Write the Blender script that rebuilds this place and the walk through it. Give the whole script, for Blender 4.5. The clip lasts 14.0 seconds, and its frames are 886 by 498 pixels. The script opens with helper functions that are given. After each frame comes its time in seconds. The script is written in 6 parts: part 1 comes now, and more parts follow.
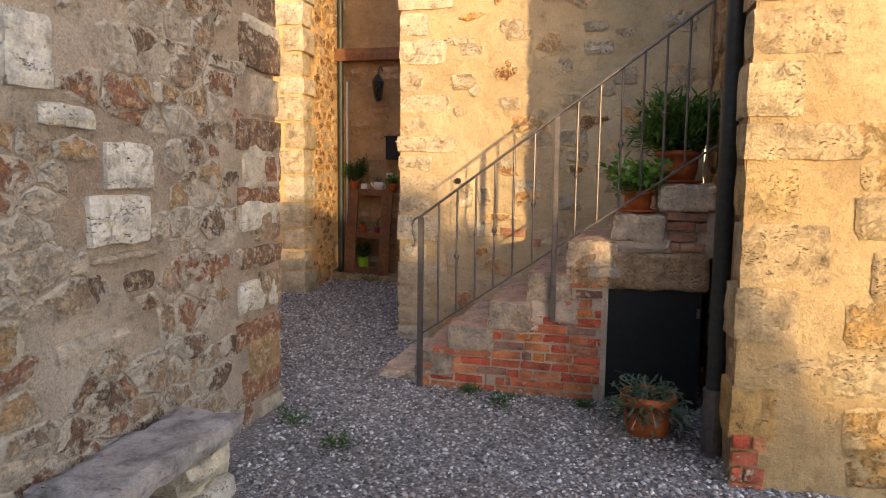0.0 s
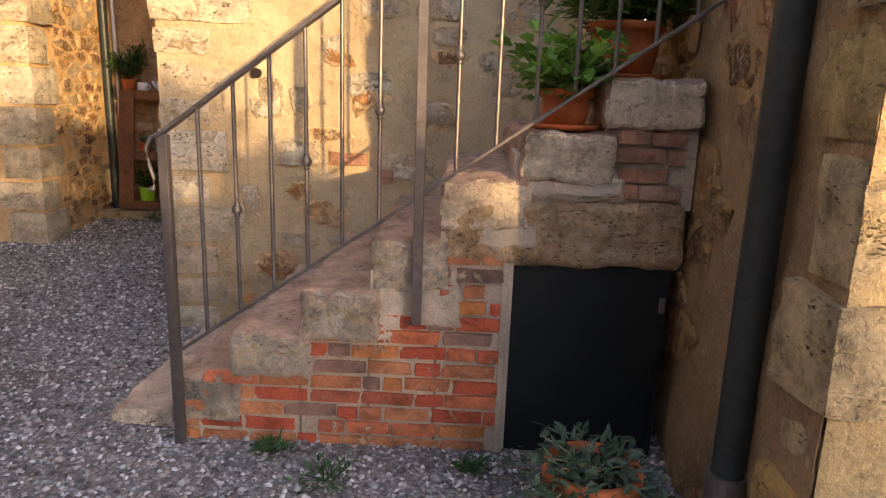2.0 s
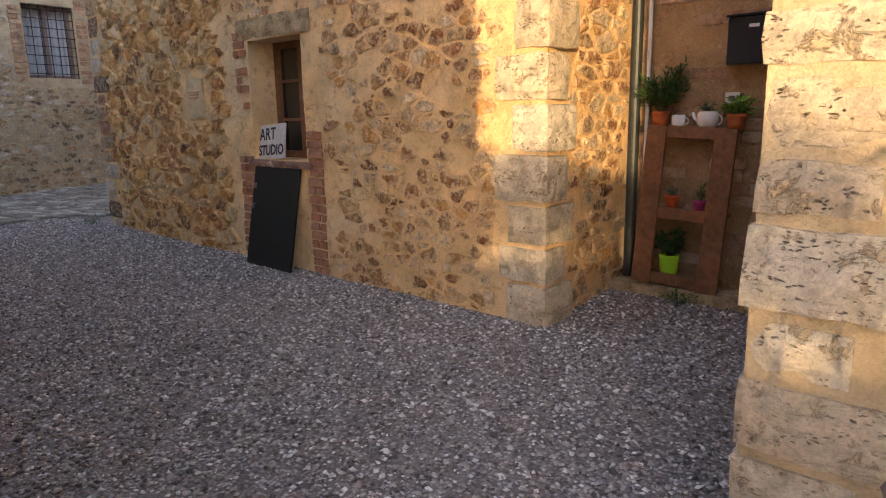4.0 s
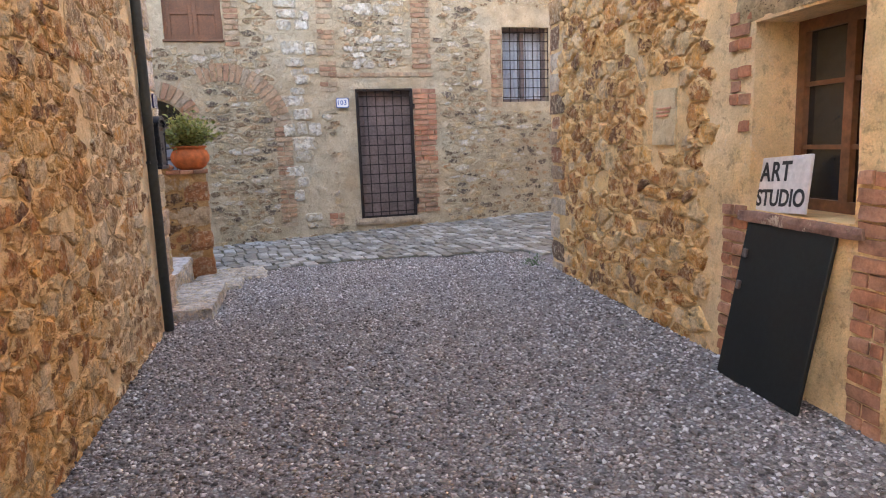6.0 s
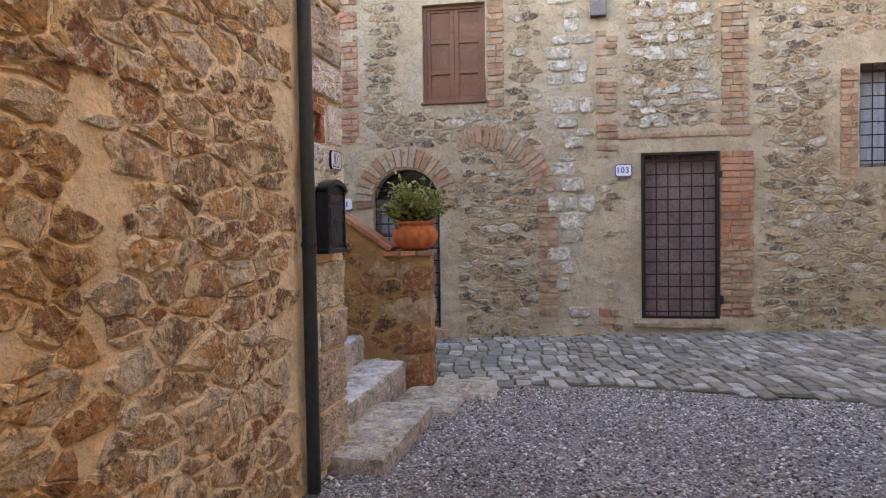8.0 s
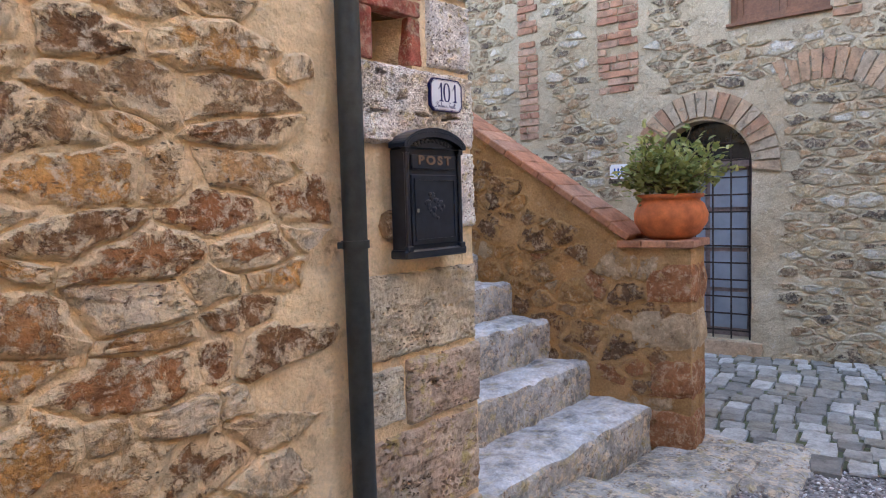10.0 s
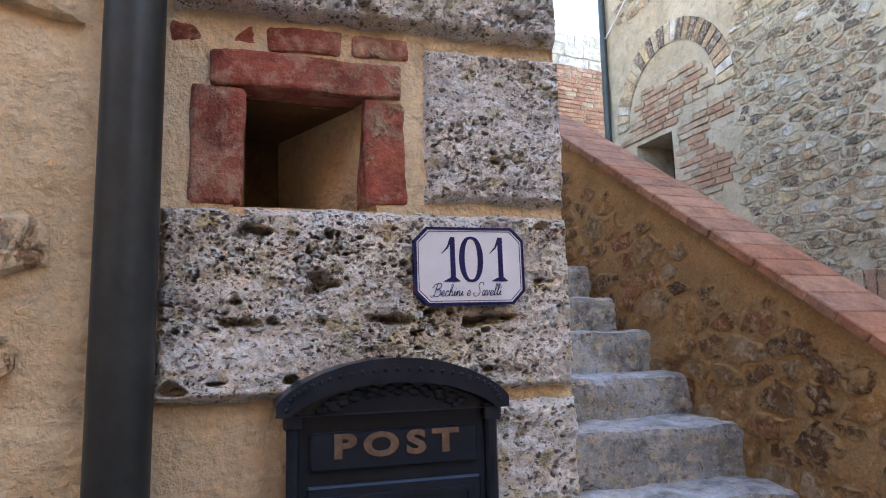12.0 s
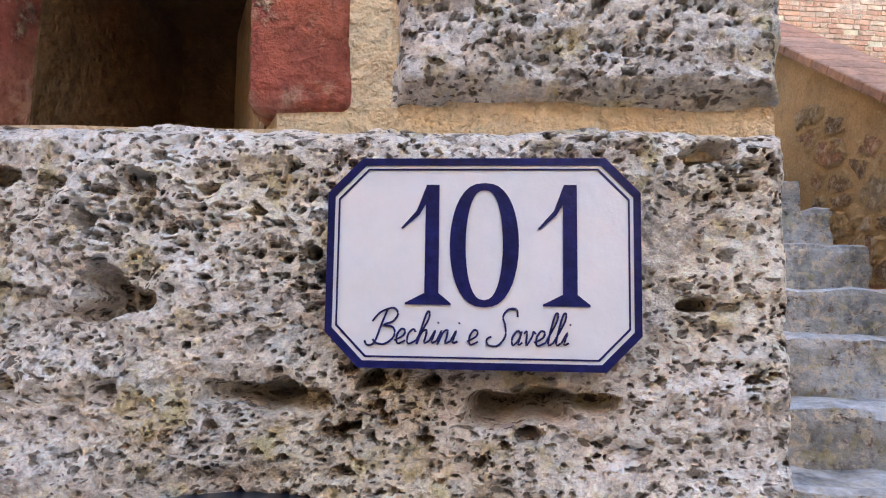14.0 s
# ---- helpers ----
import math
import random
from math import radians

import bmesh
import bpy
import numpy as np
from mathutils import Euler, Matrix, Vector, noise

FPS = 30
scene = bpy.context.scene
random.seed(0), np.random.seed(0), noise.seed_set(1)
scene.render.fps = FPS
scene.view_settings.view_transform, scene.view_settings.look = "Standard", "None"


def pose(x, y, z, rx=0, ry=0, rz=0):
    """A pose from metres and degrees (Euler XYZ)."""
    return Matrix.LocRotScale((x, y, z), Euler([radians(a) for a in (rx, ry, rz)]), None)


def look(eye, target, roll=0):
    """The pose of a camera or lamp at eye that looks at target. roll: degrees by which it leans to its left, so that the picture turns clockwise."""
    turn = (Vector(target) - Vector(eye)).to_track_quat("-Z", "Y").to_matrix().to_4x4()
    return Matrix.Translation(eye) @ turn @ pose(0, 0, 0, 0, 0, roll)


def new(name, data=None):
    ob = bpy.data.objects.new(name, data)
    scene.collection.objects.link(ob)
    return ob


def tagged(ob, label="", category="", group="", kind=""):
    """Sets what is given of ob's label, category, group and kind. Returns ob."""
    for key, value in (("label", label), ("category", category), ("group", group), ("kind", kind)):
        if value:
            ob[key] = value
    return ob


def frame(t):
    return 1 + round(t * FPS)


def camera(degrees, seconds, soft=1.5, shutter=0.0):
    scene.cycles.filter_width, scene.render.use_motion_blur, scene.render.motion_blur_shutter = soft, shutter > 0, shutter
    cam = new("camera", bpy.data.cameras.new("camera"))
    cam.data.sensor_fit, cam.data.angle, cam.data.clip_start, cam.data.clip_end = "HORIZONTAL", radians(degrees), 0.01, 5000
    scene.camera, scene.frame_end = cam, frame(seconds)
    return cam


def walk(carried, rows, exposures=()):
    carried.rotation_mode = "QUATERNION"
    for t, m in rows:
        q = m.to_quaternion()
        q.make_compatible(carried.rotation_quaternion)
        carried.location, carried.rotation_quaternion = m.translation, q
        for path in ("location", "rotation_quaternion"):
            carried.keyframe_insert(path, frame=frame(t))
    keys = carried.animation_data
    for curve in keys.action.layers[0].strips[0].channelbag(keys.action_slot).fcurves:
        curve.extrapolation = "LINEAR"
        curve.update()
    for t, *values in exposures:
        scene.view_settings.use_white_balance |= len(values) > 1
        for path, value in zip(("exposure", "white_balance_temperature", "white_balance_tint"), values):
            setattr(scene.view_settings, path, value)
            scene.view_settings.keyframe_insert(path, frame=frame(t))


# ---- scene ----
cam = camera(67.4, 14.0, 1.1)
METRES, EYE, TILT, LEAN, TURN = 12.8, 1.5, 0.0, 0.0, 0.0
ROWS = [
    (0.0, 0.0, 0.0, 0.0, 0.07, -6.02, -0.69),
    (0.5, 0.0045, 0.0393, -0.0041, -7.48, -8.28, -0.68),
    (1.0, 0.0144, 0.0802, -0.0069, -11.01, -10.49, -1.12),
    (1.5, 0.0185, 0.1176, -0.0074, -13.63, -12.3, -2.03),
    (2.0, 0.0216, 0.154, -0.0072, -12.71, -13.03, -1.95),
    (2.5, 0.0196, 0.1928, -0.0084, -5.73, -12.75, -1.21),
    (3.0, 0.0089, 0.2305, -0.0087, 4.49, -12.05, -0.94),
    (3.5, -0.0048, 0.2687, -0.0063, 16.38, -12.22, 0.05),
    (4.0, -0.0225, 0.3053, -0.002, 28.04, -11.62, 1.04),
    (6.5, -0.1881, 0.4386, 0.0033, 72.89, -6.66, 2.3),
    (7.0, -0.2306, 0.454, 0.0044, 78.34, -3.59, 2.1),
    (7.5, -0.2719, 0.4691, 0.0034, 84.97, -2.54, 1.05),
    (8.0, -0.3113, 0.4834, 0.0041, 91.47, -1.9, 0.88),
    (10.5, -0.5012, 0.5197, 0.008, 128.81, -1.5, 2.91),
    (11.0, -0.5368, 0.5101, 0.0141, 137.07, 2.91, 3.79),
    (11.5, -0.5658, 0.5009, 0.0225, 145.46, 6.24, 2.74),
    (12.0, -0.5858, 0.4901, 0.028, 152.94, 7.72, 1.3),
    (12.5, -0.5981, 0.4716, 0.0322, 159.15, 7.25, -0.05),
    (13.0, -0.6076, 0.4612, 0.0328, 165.0, 6.45, -0.71),
    (13.5, -0.6154, 0.4568, 0.0342, 170.6, 5.68, -1.24),
    (14.0, -0.6175, 0.4527, 0.034, 173.2, 5.35, -1.48),
]
EXPOSURES = [(0.0, 2.45, 6800, 24), (1.0, 2.35, 6800, 25), (1.5, 2.5, 6850, 27), (2.0, 2.75, 6850, 27), (2.5, 3.2, 6700, 25), (3.0, 2.85, 6750, 26), (3.5, 2.65, 6750, 26), (4.0, 2.85, 6750, 26), (6.5, 4.0, 7200, 28), (7.0, 3.65, 7250, 30), (7.5, 3.5, 7200, 29), (8.0, 3.55, 7050, 28), (10.5, 4.02, 6250, 25), (11.5, 3.68, 6150, 26), (12.0, 3.52, 6150, 26), (12.5, 3.55, 6150, 25), (14.0, 4.02, 6400, 25)]
walk(cam, [(t, pose(0, 0, EYE, TILT, LEAN, TURN) @ pose(METRES * x, METRES * y, METRES * z, 90 + pitch, roll, yaw)) for t, x, y, z, yaw, pitch, roll in ROWS], EXPOSURES)

# ---- light ----
world = bpy.data.worlds.new("sky")
scene.world = world
world.use_nodes = True
wt = world.node_tree
sky = wt.nodes.new("ShaderNodeTexSky")
sky.sky_type = "NISHITA"
sky.sun_disc = False
sky.sun_elevation = radians(7.8)
sky.sun_rotation = radians(163.4)
sky.air_density, sky.dust_density, sky.ozone_density = 1.0, 0.6, 1.0
wt.links.new(sky.outputs[0], wt.nodes["Background"].inputs[0])
wt.nodes["Background"].inputs[1].default_value = 0.15
sun = new("sun", bpy.data.lights.new("sun", "SUN"))
sun.data.energy = 0.85
sun.data.angle = radians(0.7)
sun.data.color = (1.0, 0.75, 0.36)
sun.matrix_world = look((0, 0, 10), (-0.285 * 3, 0.959 * 3, 10 - 3 * math.tan(radians(7.8))))


# ---- small builders ----
rng = random.Random(7)


def mesh_of(bm, name="mesh"):
    me = bpy.data.meshes.new(name)
    bm.to_mesh(me)
    bm.free()
    return me


def thing(name, m=None, label="", category="", group="", kind=""):
    ob = new(name)
    ob.empty_display_size = 0.1
    if m is not None:
        ob.matrix_basis = m
    return tagged(ob, label, category, group, kind)


def part(name, bm, material, parent=None, label="", m=None, smooth=False):
    me = bm if isinstance(bm, bpy.types.Mesh) else mesh_of(bm, name)
    if not me.materials:
        me.materials.append(material)
    if smooth:
        me.shade_smooth()
    ob = new(name, me)
    if parent is not None:
        ob.parent = parent
    if m is not None:
        ob.matrix_basis = m
    return tagged(ob, label)


def solo(name, bm, material, m, label, category, group="", kind="", smooth=False):
    ob = part(name, bm, material, None, "", m, smooth)
    return tagged(ob, label, category, group, kind)


def box(bm, x0, x1, y0, y1, z0, z1, bevel=0.0, seg=1):
    r = bmesh.ops.create_cube(bm, size=1.0)
    bmesh.ops.scale(bm, vec=(x1 - x0, y1 - y0, z1 - z0), verts=r["verts"])
    bmesh.ops.translate(bm, vec=((x0 + x1) / 2, (y0 + y1) / 2, (z0 + z1) / 2), verts=r["verts"])
    if bevel:
        es = list({e for v in r["verts"] for e in v.link_edges})
        bmesh.ops.bevel(bm, geom=es, offset=bevel, segments=seg, affect="EDGES", profile=0.5)
    return bm


def rod(bm, a, b, r0, r1=None, seg=8, caps=True):
    a, b = Vector(a), Vector(b)
    d = b - a
    r = bmesh.ops.create_cone(bm, cap_ends=caps, segments=seg, radius1=r0, radius2=r0 if r1 is None else r1, depth=d.length)
    q = d.to_track_quat("Z", "Y").to_matrix().to_4x4()
    bmesh.ops.transform(bm, matrix=Matrix.Translation((a + b) / 2) @ q, verts=r["verts"])
    return bm


def tube(bm, pts, r, seg=6):
    rings = []
    pts = [Vector(p) for p in pts]
    for i, p in enumerate(pts):
        d = (pts[min(i + 1, len(pts) - 1)] - pts[max(i - 1, 0)]).normalized()
        q = d.to_track_quat("Z", "Y")
        rings.append([bm.verts.new(p + q @ Vector((r * math.cos(k * math.tau / seg), r * math.sin(k * math.tau / seg), 0))) for k in range(seg)])
    for a, b in zip(rings, rings[1:]):
        for k in range(seg):
            bm.faces.new((a[k], a[(k + 1) % seg], b[(k + 1) % seg], b[k]))
    bm.faces.new(rings[0][::-1])
    bm.faces.new(rings[-1])
    return bm


def lathe(bm, profile, seg=24):
    rings = [[bm.verts.new((r * math.cos(k * math.tau / seg), r * math.sin(k * math.tau / seg), z)) for k in range(seg)] for r, z in profile]
    for a, b in zip(rings, rings[1:]):
        for k in range(seg):
            bm.faces.new((a[k], a[(k + 1) % seg], b[(k + 1) % seg], b[k]))
    bm.faces.new(rings[0][::-1])
    bm.faces.new(rings[-1])
    return bm


def rough_block(x0, x1, y0, y1, z0, z1, amp=0.012, step=0.05, bevel=0.012, seed=0, most=16):
    """A worn stone block with rounded, uneven edges."""
    bm = bmesh.new()
    nx, ny, nz = (max(2, min(most, int(abs(b - a) / step))) for a, b in ((x0, x1), (y0, y1), (z0, z1)))
    seen = {}

    def vert(i, j, k):
        if (i, j, k) not in seen:
            p = Vector((x0 + (x1 - x0) * i / nx, y0 + (y1 - y0) * j / ny, z0 + (z1 - z0) * k / nz))
            edge = (i in (0, nx)) + (j in (0, ny)) + (k in (0, nz))
            c = Vector(((x0 + x1) / 2, (y0 + y1) / 2, (z0 + z1) / 2))
            s = Vector((1 if i == nx else -1 if i == 0 else 0, 1 if j == ny else -1 if j == 0 else 0, 1 if k == nz else -1 if k == 0 else 0))
            if edge > 1:
                p -= s * bevel * (0.6 if edge == 2 else 0.8) * (0.6 + 0.8 * noise.random())
            q = p * 7 + Vector((seed * 3.1, seed * 1.7, seed))
            p += noise.noise_vector(q) * amp + noise.noise_vector(q * 3) * amp * 0.45
            seen[i, j, k] = bm.verts.new(p)
        return seen[i, j, k]

    for i in range(nx):
        for j in range(ny):
            for k, f in ((0, -1), (nz, 1)):
                v = [vert(i, j, k), vert(i + 1, j, k), vert(i + 1, j + 1, k), vert(i, j + 1, k)]
                bm.faces.new(v if f > 0 else v[::-1])
    for i in range(nx):
        for k in range(nz):
            for j, f in ((0, 1), (ny, -1)):
                v = [vert(i, j, k), vert(i + 1, j, k), vert(i + 1, j, k + 1), vert(i, j, k + 1)]
                bm.faces.new(v if f > 0 else v[::-1])
    for j in range(ny):
        for k in range(nz):
            for i, f in ((0, -1), (nx, 1)):
                v = [vert(i, j, k), vert(i, j + 1, k), vert(i, j + 1, k + 1), vert(i, j, k + 1)]
                bm.faces.new(v if f > 0 else v[::-1])
    return bm


def facing(p, q, z=0.0):
    """Frame of a wall seen from in front: x to the right from p to q, y into the wall, z up."""
    p, q = Vector((*p, z)), Vector((*q, z))
    x = (q - p).normalized()
    y = Vector((-x.y, x.x, 0))
    return Matrix(((x.x, y.x, 0, p.x), (x.y, y.y, 0, p.y), (0, 0, 1, z), (0, 0, 0, 1)))


def length(p, q):
    return (Vector(q) - Vector(p)).length


def ground_z(x, y):
    w = min(1.0, max(0.0, (-x - 8.0) / 4.5))
    return (1 - w) * 0.02 * y + w * 0.035 * (y - 5.0)


# ---- materials ----
def nodes_of(name):
    m = bpy.data.materials.new(name)
    m.use_nodes = True
    t = m.node_tree
    return m, t, t.nodes["Principled BSDF"]


def add(t, kind, **kw):
    n = t.nodes.new(kind)
    for k, v in kw.items():
        n.inputs[k.replace("_", " ")].default_value = v
    return n


def ramp(t, fac, stops, constant=False):
    n = t.nodes.new("ShaderNodeValToRGB")
    n.color_ramp.interpolation = "CONSTANT" if constant else "LINEAR"
    e = n.color_ramp.elements
    while len(e) < len(stops):
        e.new(0.5)
    for el, (pos, col) in zip(e, stops):
        el.position = pos
        el.color = (*col, 1) if len(col) == 3 else col
    t.links.new(fac, n.inputs[0])
    return n.outputs[0]


def mixc(t, fac, a, b, mode="MIX"):
    n = t.nodes.new("ShaderNodeMix")
    n.data_type, n.blend_type = "RGBA", mode
    for sock, val in ((n.inputs[0], fac), (n.inputs[6], a), (n.inputs[7], b)):
        if isinstance(val, (int, float)):
            sock.default_value = val
        elif isinstance(val, tuple):
            sock.default_value = (*val, 1)
        else:
            t.links.new(val, sock)
    return n.outputs[2]


def noise_fac(t, co, scale, detail=4, rough=0.6, distort=0.0):
    n = add(t, "ShaderNodeTexNoise", Scale=scale, Detail=detail, Roughness=rough, Distortion=distort)
    t.links.new(co, n.inputs["Vector"])
    return n.outputs[0]


def grey(v):
    return (v, v, v)


def bump(t, bsdf, heights, strength=0.6):
    """heights: (socket, metres) pairs, stacked."""
    last = None
    for h, d in heights:
        b = add(t, "ShaderNodeBump", Strength=strength, Distance=d)
        t.links.new(h, b.inputs["Height"])
        if last is not None:
            t.links.new(last, b.inputs["Normal"])
        last = b.outputs[0]
    t.links.new(last, bsdf.inputs["Normal"])


def position(t):
    return t.nodes.new("ShaderNodeNewGeometry").outputs["Position"]


def stone_mat(name, cols, island=False, rough=0.9, pits=0.0, stain=0.35, lichen=0.0, grain=60, relief=0.008, flat=False, mottle=0.0, soot=0.6, smear=None, fine=0.0):
    """Stone that varies from piece to piece; pits: share of travertine holes, painted dark inside."""
    m, t, b = nodes_of(name)
    co = position(t)
    if flat:
        rnd = noise_fac(t, co, 5.0, 4)
    elif island:
        rnd = t.nodes.new("ShaderNodeNewGeometry").outputs["Random Per Island"]
    else:
        rnd = t.nodes.new("ShaderNodeObjectInfo").outputs["Random"]
    stops = [(i / len(cols), c) for i, c in enumerate(cols)]
    col = ramp(t, rnd, stops, constant=not flat)
    n1 = noise_fac(t, co, 9, 6, 0.65)
    n2 = noise_fac(t, co, grain, 5, 0.7)
    n3 = noise_fac(t, co, 2.3, 3)
    col = mixc(t, stain * 2, col, ramp(t, n1, [(0.3, grey(0.35)), (0.5, grey(0.95)), (0.72, grey(1.35))]), "MULTIPLY")
    col = mixc(t, 0.6 if fine else 0.5, col, ramp(t, n2, [(0.3, grey(0.55)), (0.7, grey(1.4))]), "MULTIPLY")
    if mottle:
        col = mixc(t, ramp(t, noise_fac(t, co, 24, 6, 0.75, 0.3), [(0.50, grey(0)), (0.60, grey(mottle))]), col, (0.78, 0.62, 0.43))
        col = mixc(t, ramp(t, noise_fac(t, co, 31, 5, 0.7, 0.5), [(0.34, grey(mottle)), (0.44, grey(0))]), col, (0.19, 0.09, 0.045))
    if lichen:
        col = mixc(t, ramp(t, noise_fac(t, co, 30 if fine else 14, 5, 0.7), [(0.54, grey(0)), (0.64, grey(lichen))]), col, (0.62, 0.50, 0.20) if fine else (0.48, 0.38, 0.13))
        col = mixc(t, ramp(t, n3, [(0.55, grey(0)), (0.7, grey(lichen * soot))]), col, (0.12, 0.12, 0.11))
    heights = [(n1, relief * 2), (n2, relief)]
    if fine:
        fp = add(t, "ShaderNodeMapping", Scale=(1.0, 1.0, 1.5))
        t.links.new(co, fp.inputs["Vector"])
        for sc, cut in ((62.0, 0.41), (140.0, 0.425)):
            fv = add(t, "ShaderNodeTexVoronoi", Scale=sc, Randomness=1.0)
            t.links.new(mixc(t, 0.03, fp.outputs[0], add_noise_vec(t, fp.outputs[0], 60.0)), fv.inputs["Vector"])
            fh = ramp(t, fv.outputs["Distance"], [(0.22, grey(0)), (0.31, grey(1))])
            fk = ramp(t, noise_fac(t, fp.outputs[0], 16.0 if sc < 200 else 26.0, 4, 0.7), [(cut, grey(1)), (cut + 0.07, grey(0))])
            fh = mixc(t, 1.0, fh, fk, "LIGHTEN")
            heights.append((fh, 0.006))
            # dark brown paints the shade inside each fine hole
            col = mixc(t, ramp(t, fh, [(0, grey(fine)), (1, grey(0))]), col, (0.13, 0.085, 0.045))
        n4 = noise_fac(t, fp.outputs[0], 330, 3, 0.8)
        col = mixc(t, 0.45, col, ramp(t, n4, [(0.36, grey(0.5)), (0.64, grey(1.5))]), "MULTIPLY")
        heights.append((n4, 0.003))
        col = mixc(t, ramp(t, noise_fac(t, fp.outputs[0], 11, 6, 0.75, 0.6), [(0.58, grey(0)), (0.70, grey(0.2))]), col, (0.50, 0.42, 0.36))
    if smear:
        rim = t.nodes.new("ShaderNodeAttribute")
        rim.attribute_name = "mortar_lap"
        lap = add(t, "ShaderNodeMath")
        lap.operation = "MULTIPLY_ADD"
        t.links.new(rim.outputs["Fac"], lap.inputs[0])
        lap.inputs[1].default_value = 0.19
        t.links.new(noise_fac(t, co, 11.0, 6, 0.75, 0.4), lap.inputs[2])
        sm = ramp(t, lap.outputs[0], [(0.575, grey(0)), (0.635, grey(0.9))])
        col = mixc(t, sm, col, mixc(t, 0.6, smear, ramp(t, n2, [(0.3, grey(0.7)), (0.7, grey(1.3))]), "MULTIPLY"))
        heights.append((sm, 0.012))
    if pits:
        mp = add(t, "ShaderNodeMapping", Scale=(1.0, 1.0, 2.3))
        t.links.new(co, mp.inputs["Vector"])
        v = add(t, "ShaderNodeTexVoronoi", Scale=42.0, Randomness=1.0)
        t.links.new(mixc(t, 0.06, mp.outputs[0], add_noise_vec(t, mp.outputs[0], 20.0)), v.inputs["Vector"])
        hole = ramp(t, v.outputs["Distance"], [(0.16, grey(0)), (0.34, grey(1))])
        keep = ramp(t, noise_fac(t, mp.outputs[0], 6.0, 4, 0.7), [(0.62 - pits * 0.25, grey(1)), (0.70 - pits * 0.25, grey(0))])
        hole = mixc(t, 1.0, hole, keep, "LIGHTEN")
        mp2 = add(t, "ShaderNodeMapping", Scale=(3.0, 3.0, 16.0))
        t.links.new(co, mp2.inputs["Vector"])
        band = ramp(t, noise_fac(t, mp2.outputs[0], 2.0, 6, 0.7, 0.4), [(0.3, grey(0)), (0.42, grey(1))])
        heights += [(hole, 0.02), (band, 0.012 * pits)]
        # larger holes get their shade as near-black colour, besides the bump
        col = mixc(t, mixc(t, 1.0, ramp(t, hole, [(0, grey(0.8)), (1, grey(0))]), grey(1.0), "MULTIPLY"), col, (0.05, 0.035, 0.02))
    t.links.new(col, b.inputs["Base Color"])
    b.inputs["Roughness"].default_value = rough
    b.inputs["Specular IOR Level"].default_value = 0.25
    bump(t, b, heights, 0.9)
    return m


def add_noise_vec(t, co, scale):
    n = add(t, "ShaderNodeTexNoise", Scale=scale, Detail=3)
    t.links.new(co, n.inputs["Vector"])
    return n.outputs[1]


def mortar_mat(name, a, b_, dark=(0.12, 0.09, 0.06), relief=0.012, patch=0.5, chips=0.0, chip_a=(0.30, 0.15, 0.07), chip_b=(0.74, 0.62, 0.46), grain=0.6, drift=None):
    m, t, b = nodes_of(name)
    co = position(t)
    n1 = noise_fac(t, co, 1.1, 5, 0.6)
    n2 = noise_fac(t, co, 12, 6, 0.7)
    n3 = noise_fac(t, co, 90, 4, 0.7)
    share = ramp(t, n1, [(0.38, grey(0)), (0.62, grey(1))])
    if drift:
        sep = t.nodes.new("ShaderNodeSeparateXYZ")
        t.links.new(co, sep.inputs[0])
        far = add(t, "ShaderNodeMapRange", From_Min=drift[0], From_Max=drift[1])
        t.links.new(sep.outputs[0], far.inputs[0])
        share = mixc(t, 0.75, share, far.outputs[0])
    col = mixc(t, share, a, b_)
    col = mixc(t, ramp(t, n2, [(0.25, grey(patch)), (0.45, grey(0))]), col, dark)
    col = mixc(t, ramp(t, noise_fac(t, co, 17, 6, 0.7, 0.6), [(0.57, grey(0)), (0.66, grey(chips))]), col, mixc(t, ramp(t, noise_fac(t, co, 6, 2), [(0.45, grey(0)), (0.55, grey(1))]), chip_a, chip_b))
    col = mixc(t, grain, col, ramp(t, n3, [(0.3, grey(0.6)), (0.7, grey(1.35))]), "MULTIPLY")
    col = mixc(t, 0.5, col, ramp(t, noise_fac(t, co, 4, 5), [(0.35, grey(0.7)), (0.65, grey(1.25))]), "MULTIPLY")
    t.links.new(col, b.inputs["Base Color"])
    b.inputs["Roughness"].default_value = 0.95
    b.inputs["Specular IOR Level"].default_value = 0.15
    bump(t, b, [(noise_fac(t, co, 3.5, 4), 0.05), (n2, relief * 2.4), (n3, relief * 0.5)], 0.95)
    return m


def plain_mat(name, col, rough=0.5, metal=0.0, var=0.25, scale=30, relief=0.001, coat=0.0, spec=0.5):
    m, t, b = nodes_of(name)
    co = position(t)
    n = noise_fac(t, co, scale, 5, 0.65)
    c = mixc(t, 1.0, col, ramp(t, n, [(0.3, grey(1 - var)), (0.7, grey(1 + var))]), "MULTIPLY")
    c = mixc(t, 0.6, c, ramp(t, noise_fac(t, co, scale / 9, 3), [(0.35, grey(1 - var)), (0.65, grey(1 + var))]), "MULTIPLY")
    t.links.new(c, b.inputs["Base Color"])
    b.inputs["Roughness"].default_value = rough
    b.inputs["Metallic"].default_value = metal
    b.inputs["Coat Weight"].default_value = coat
    b.inputs["Specular IOR Level"].default_value = spec
    bump(t, b, [(n, relief)], 0.6)
    return m


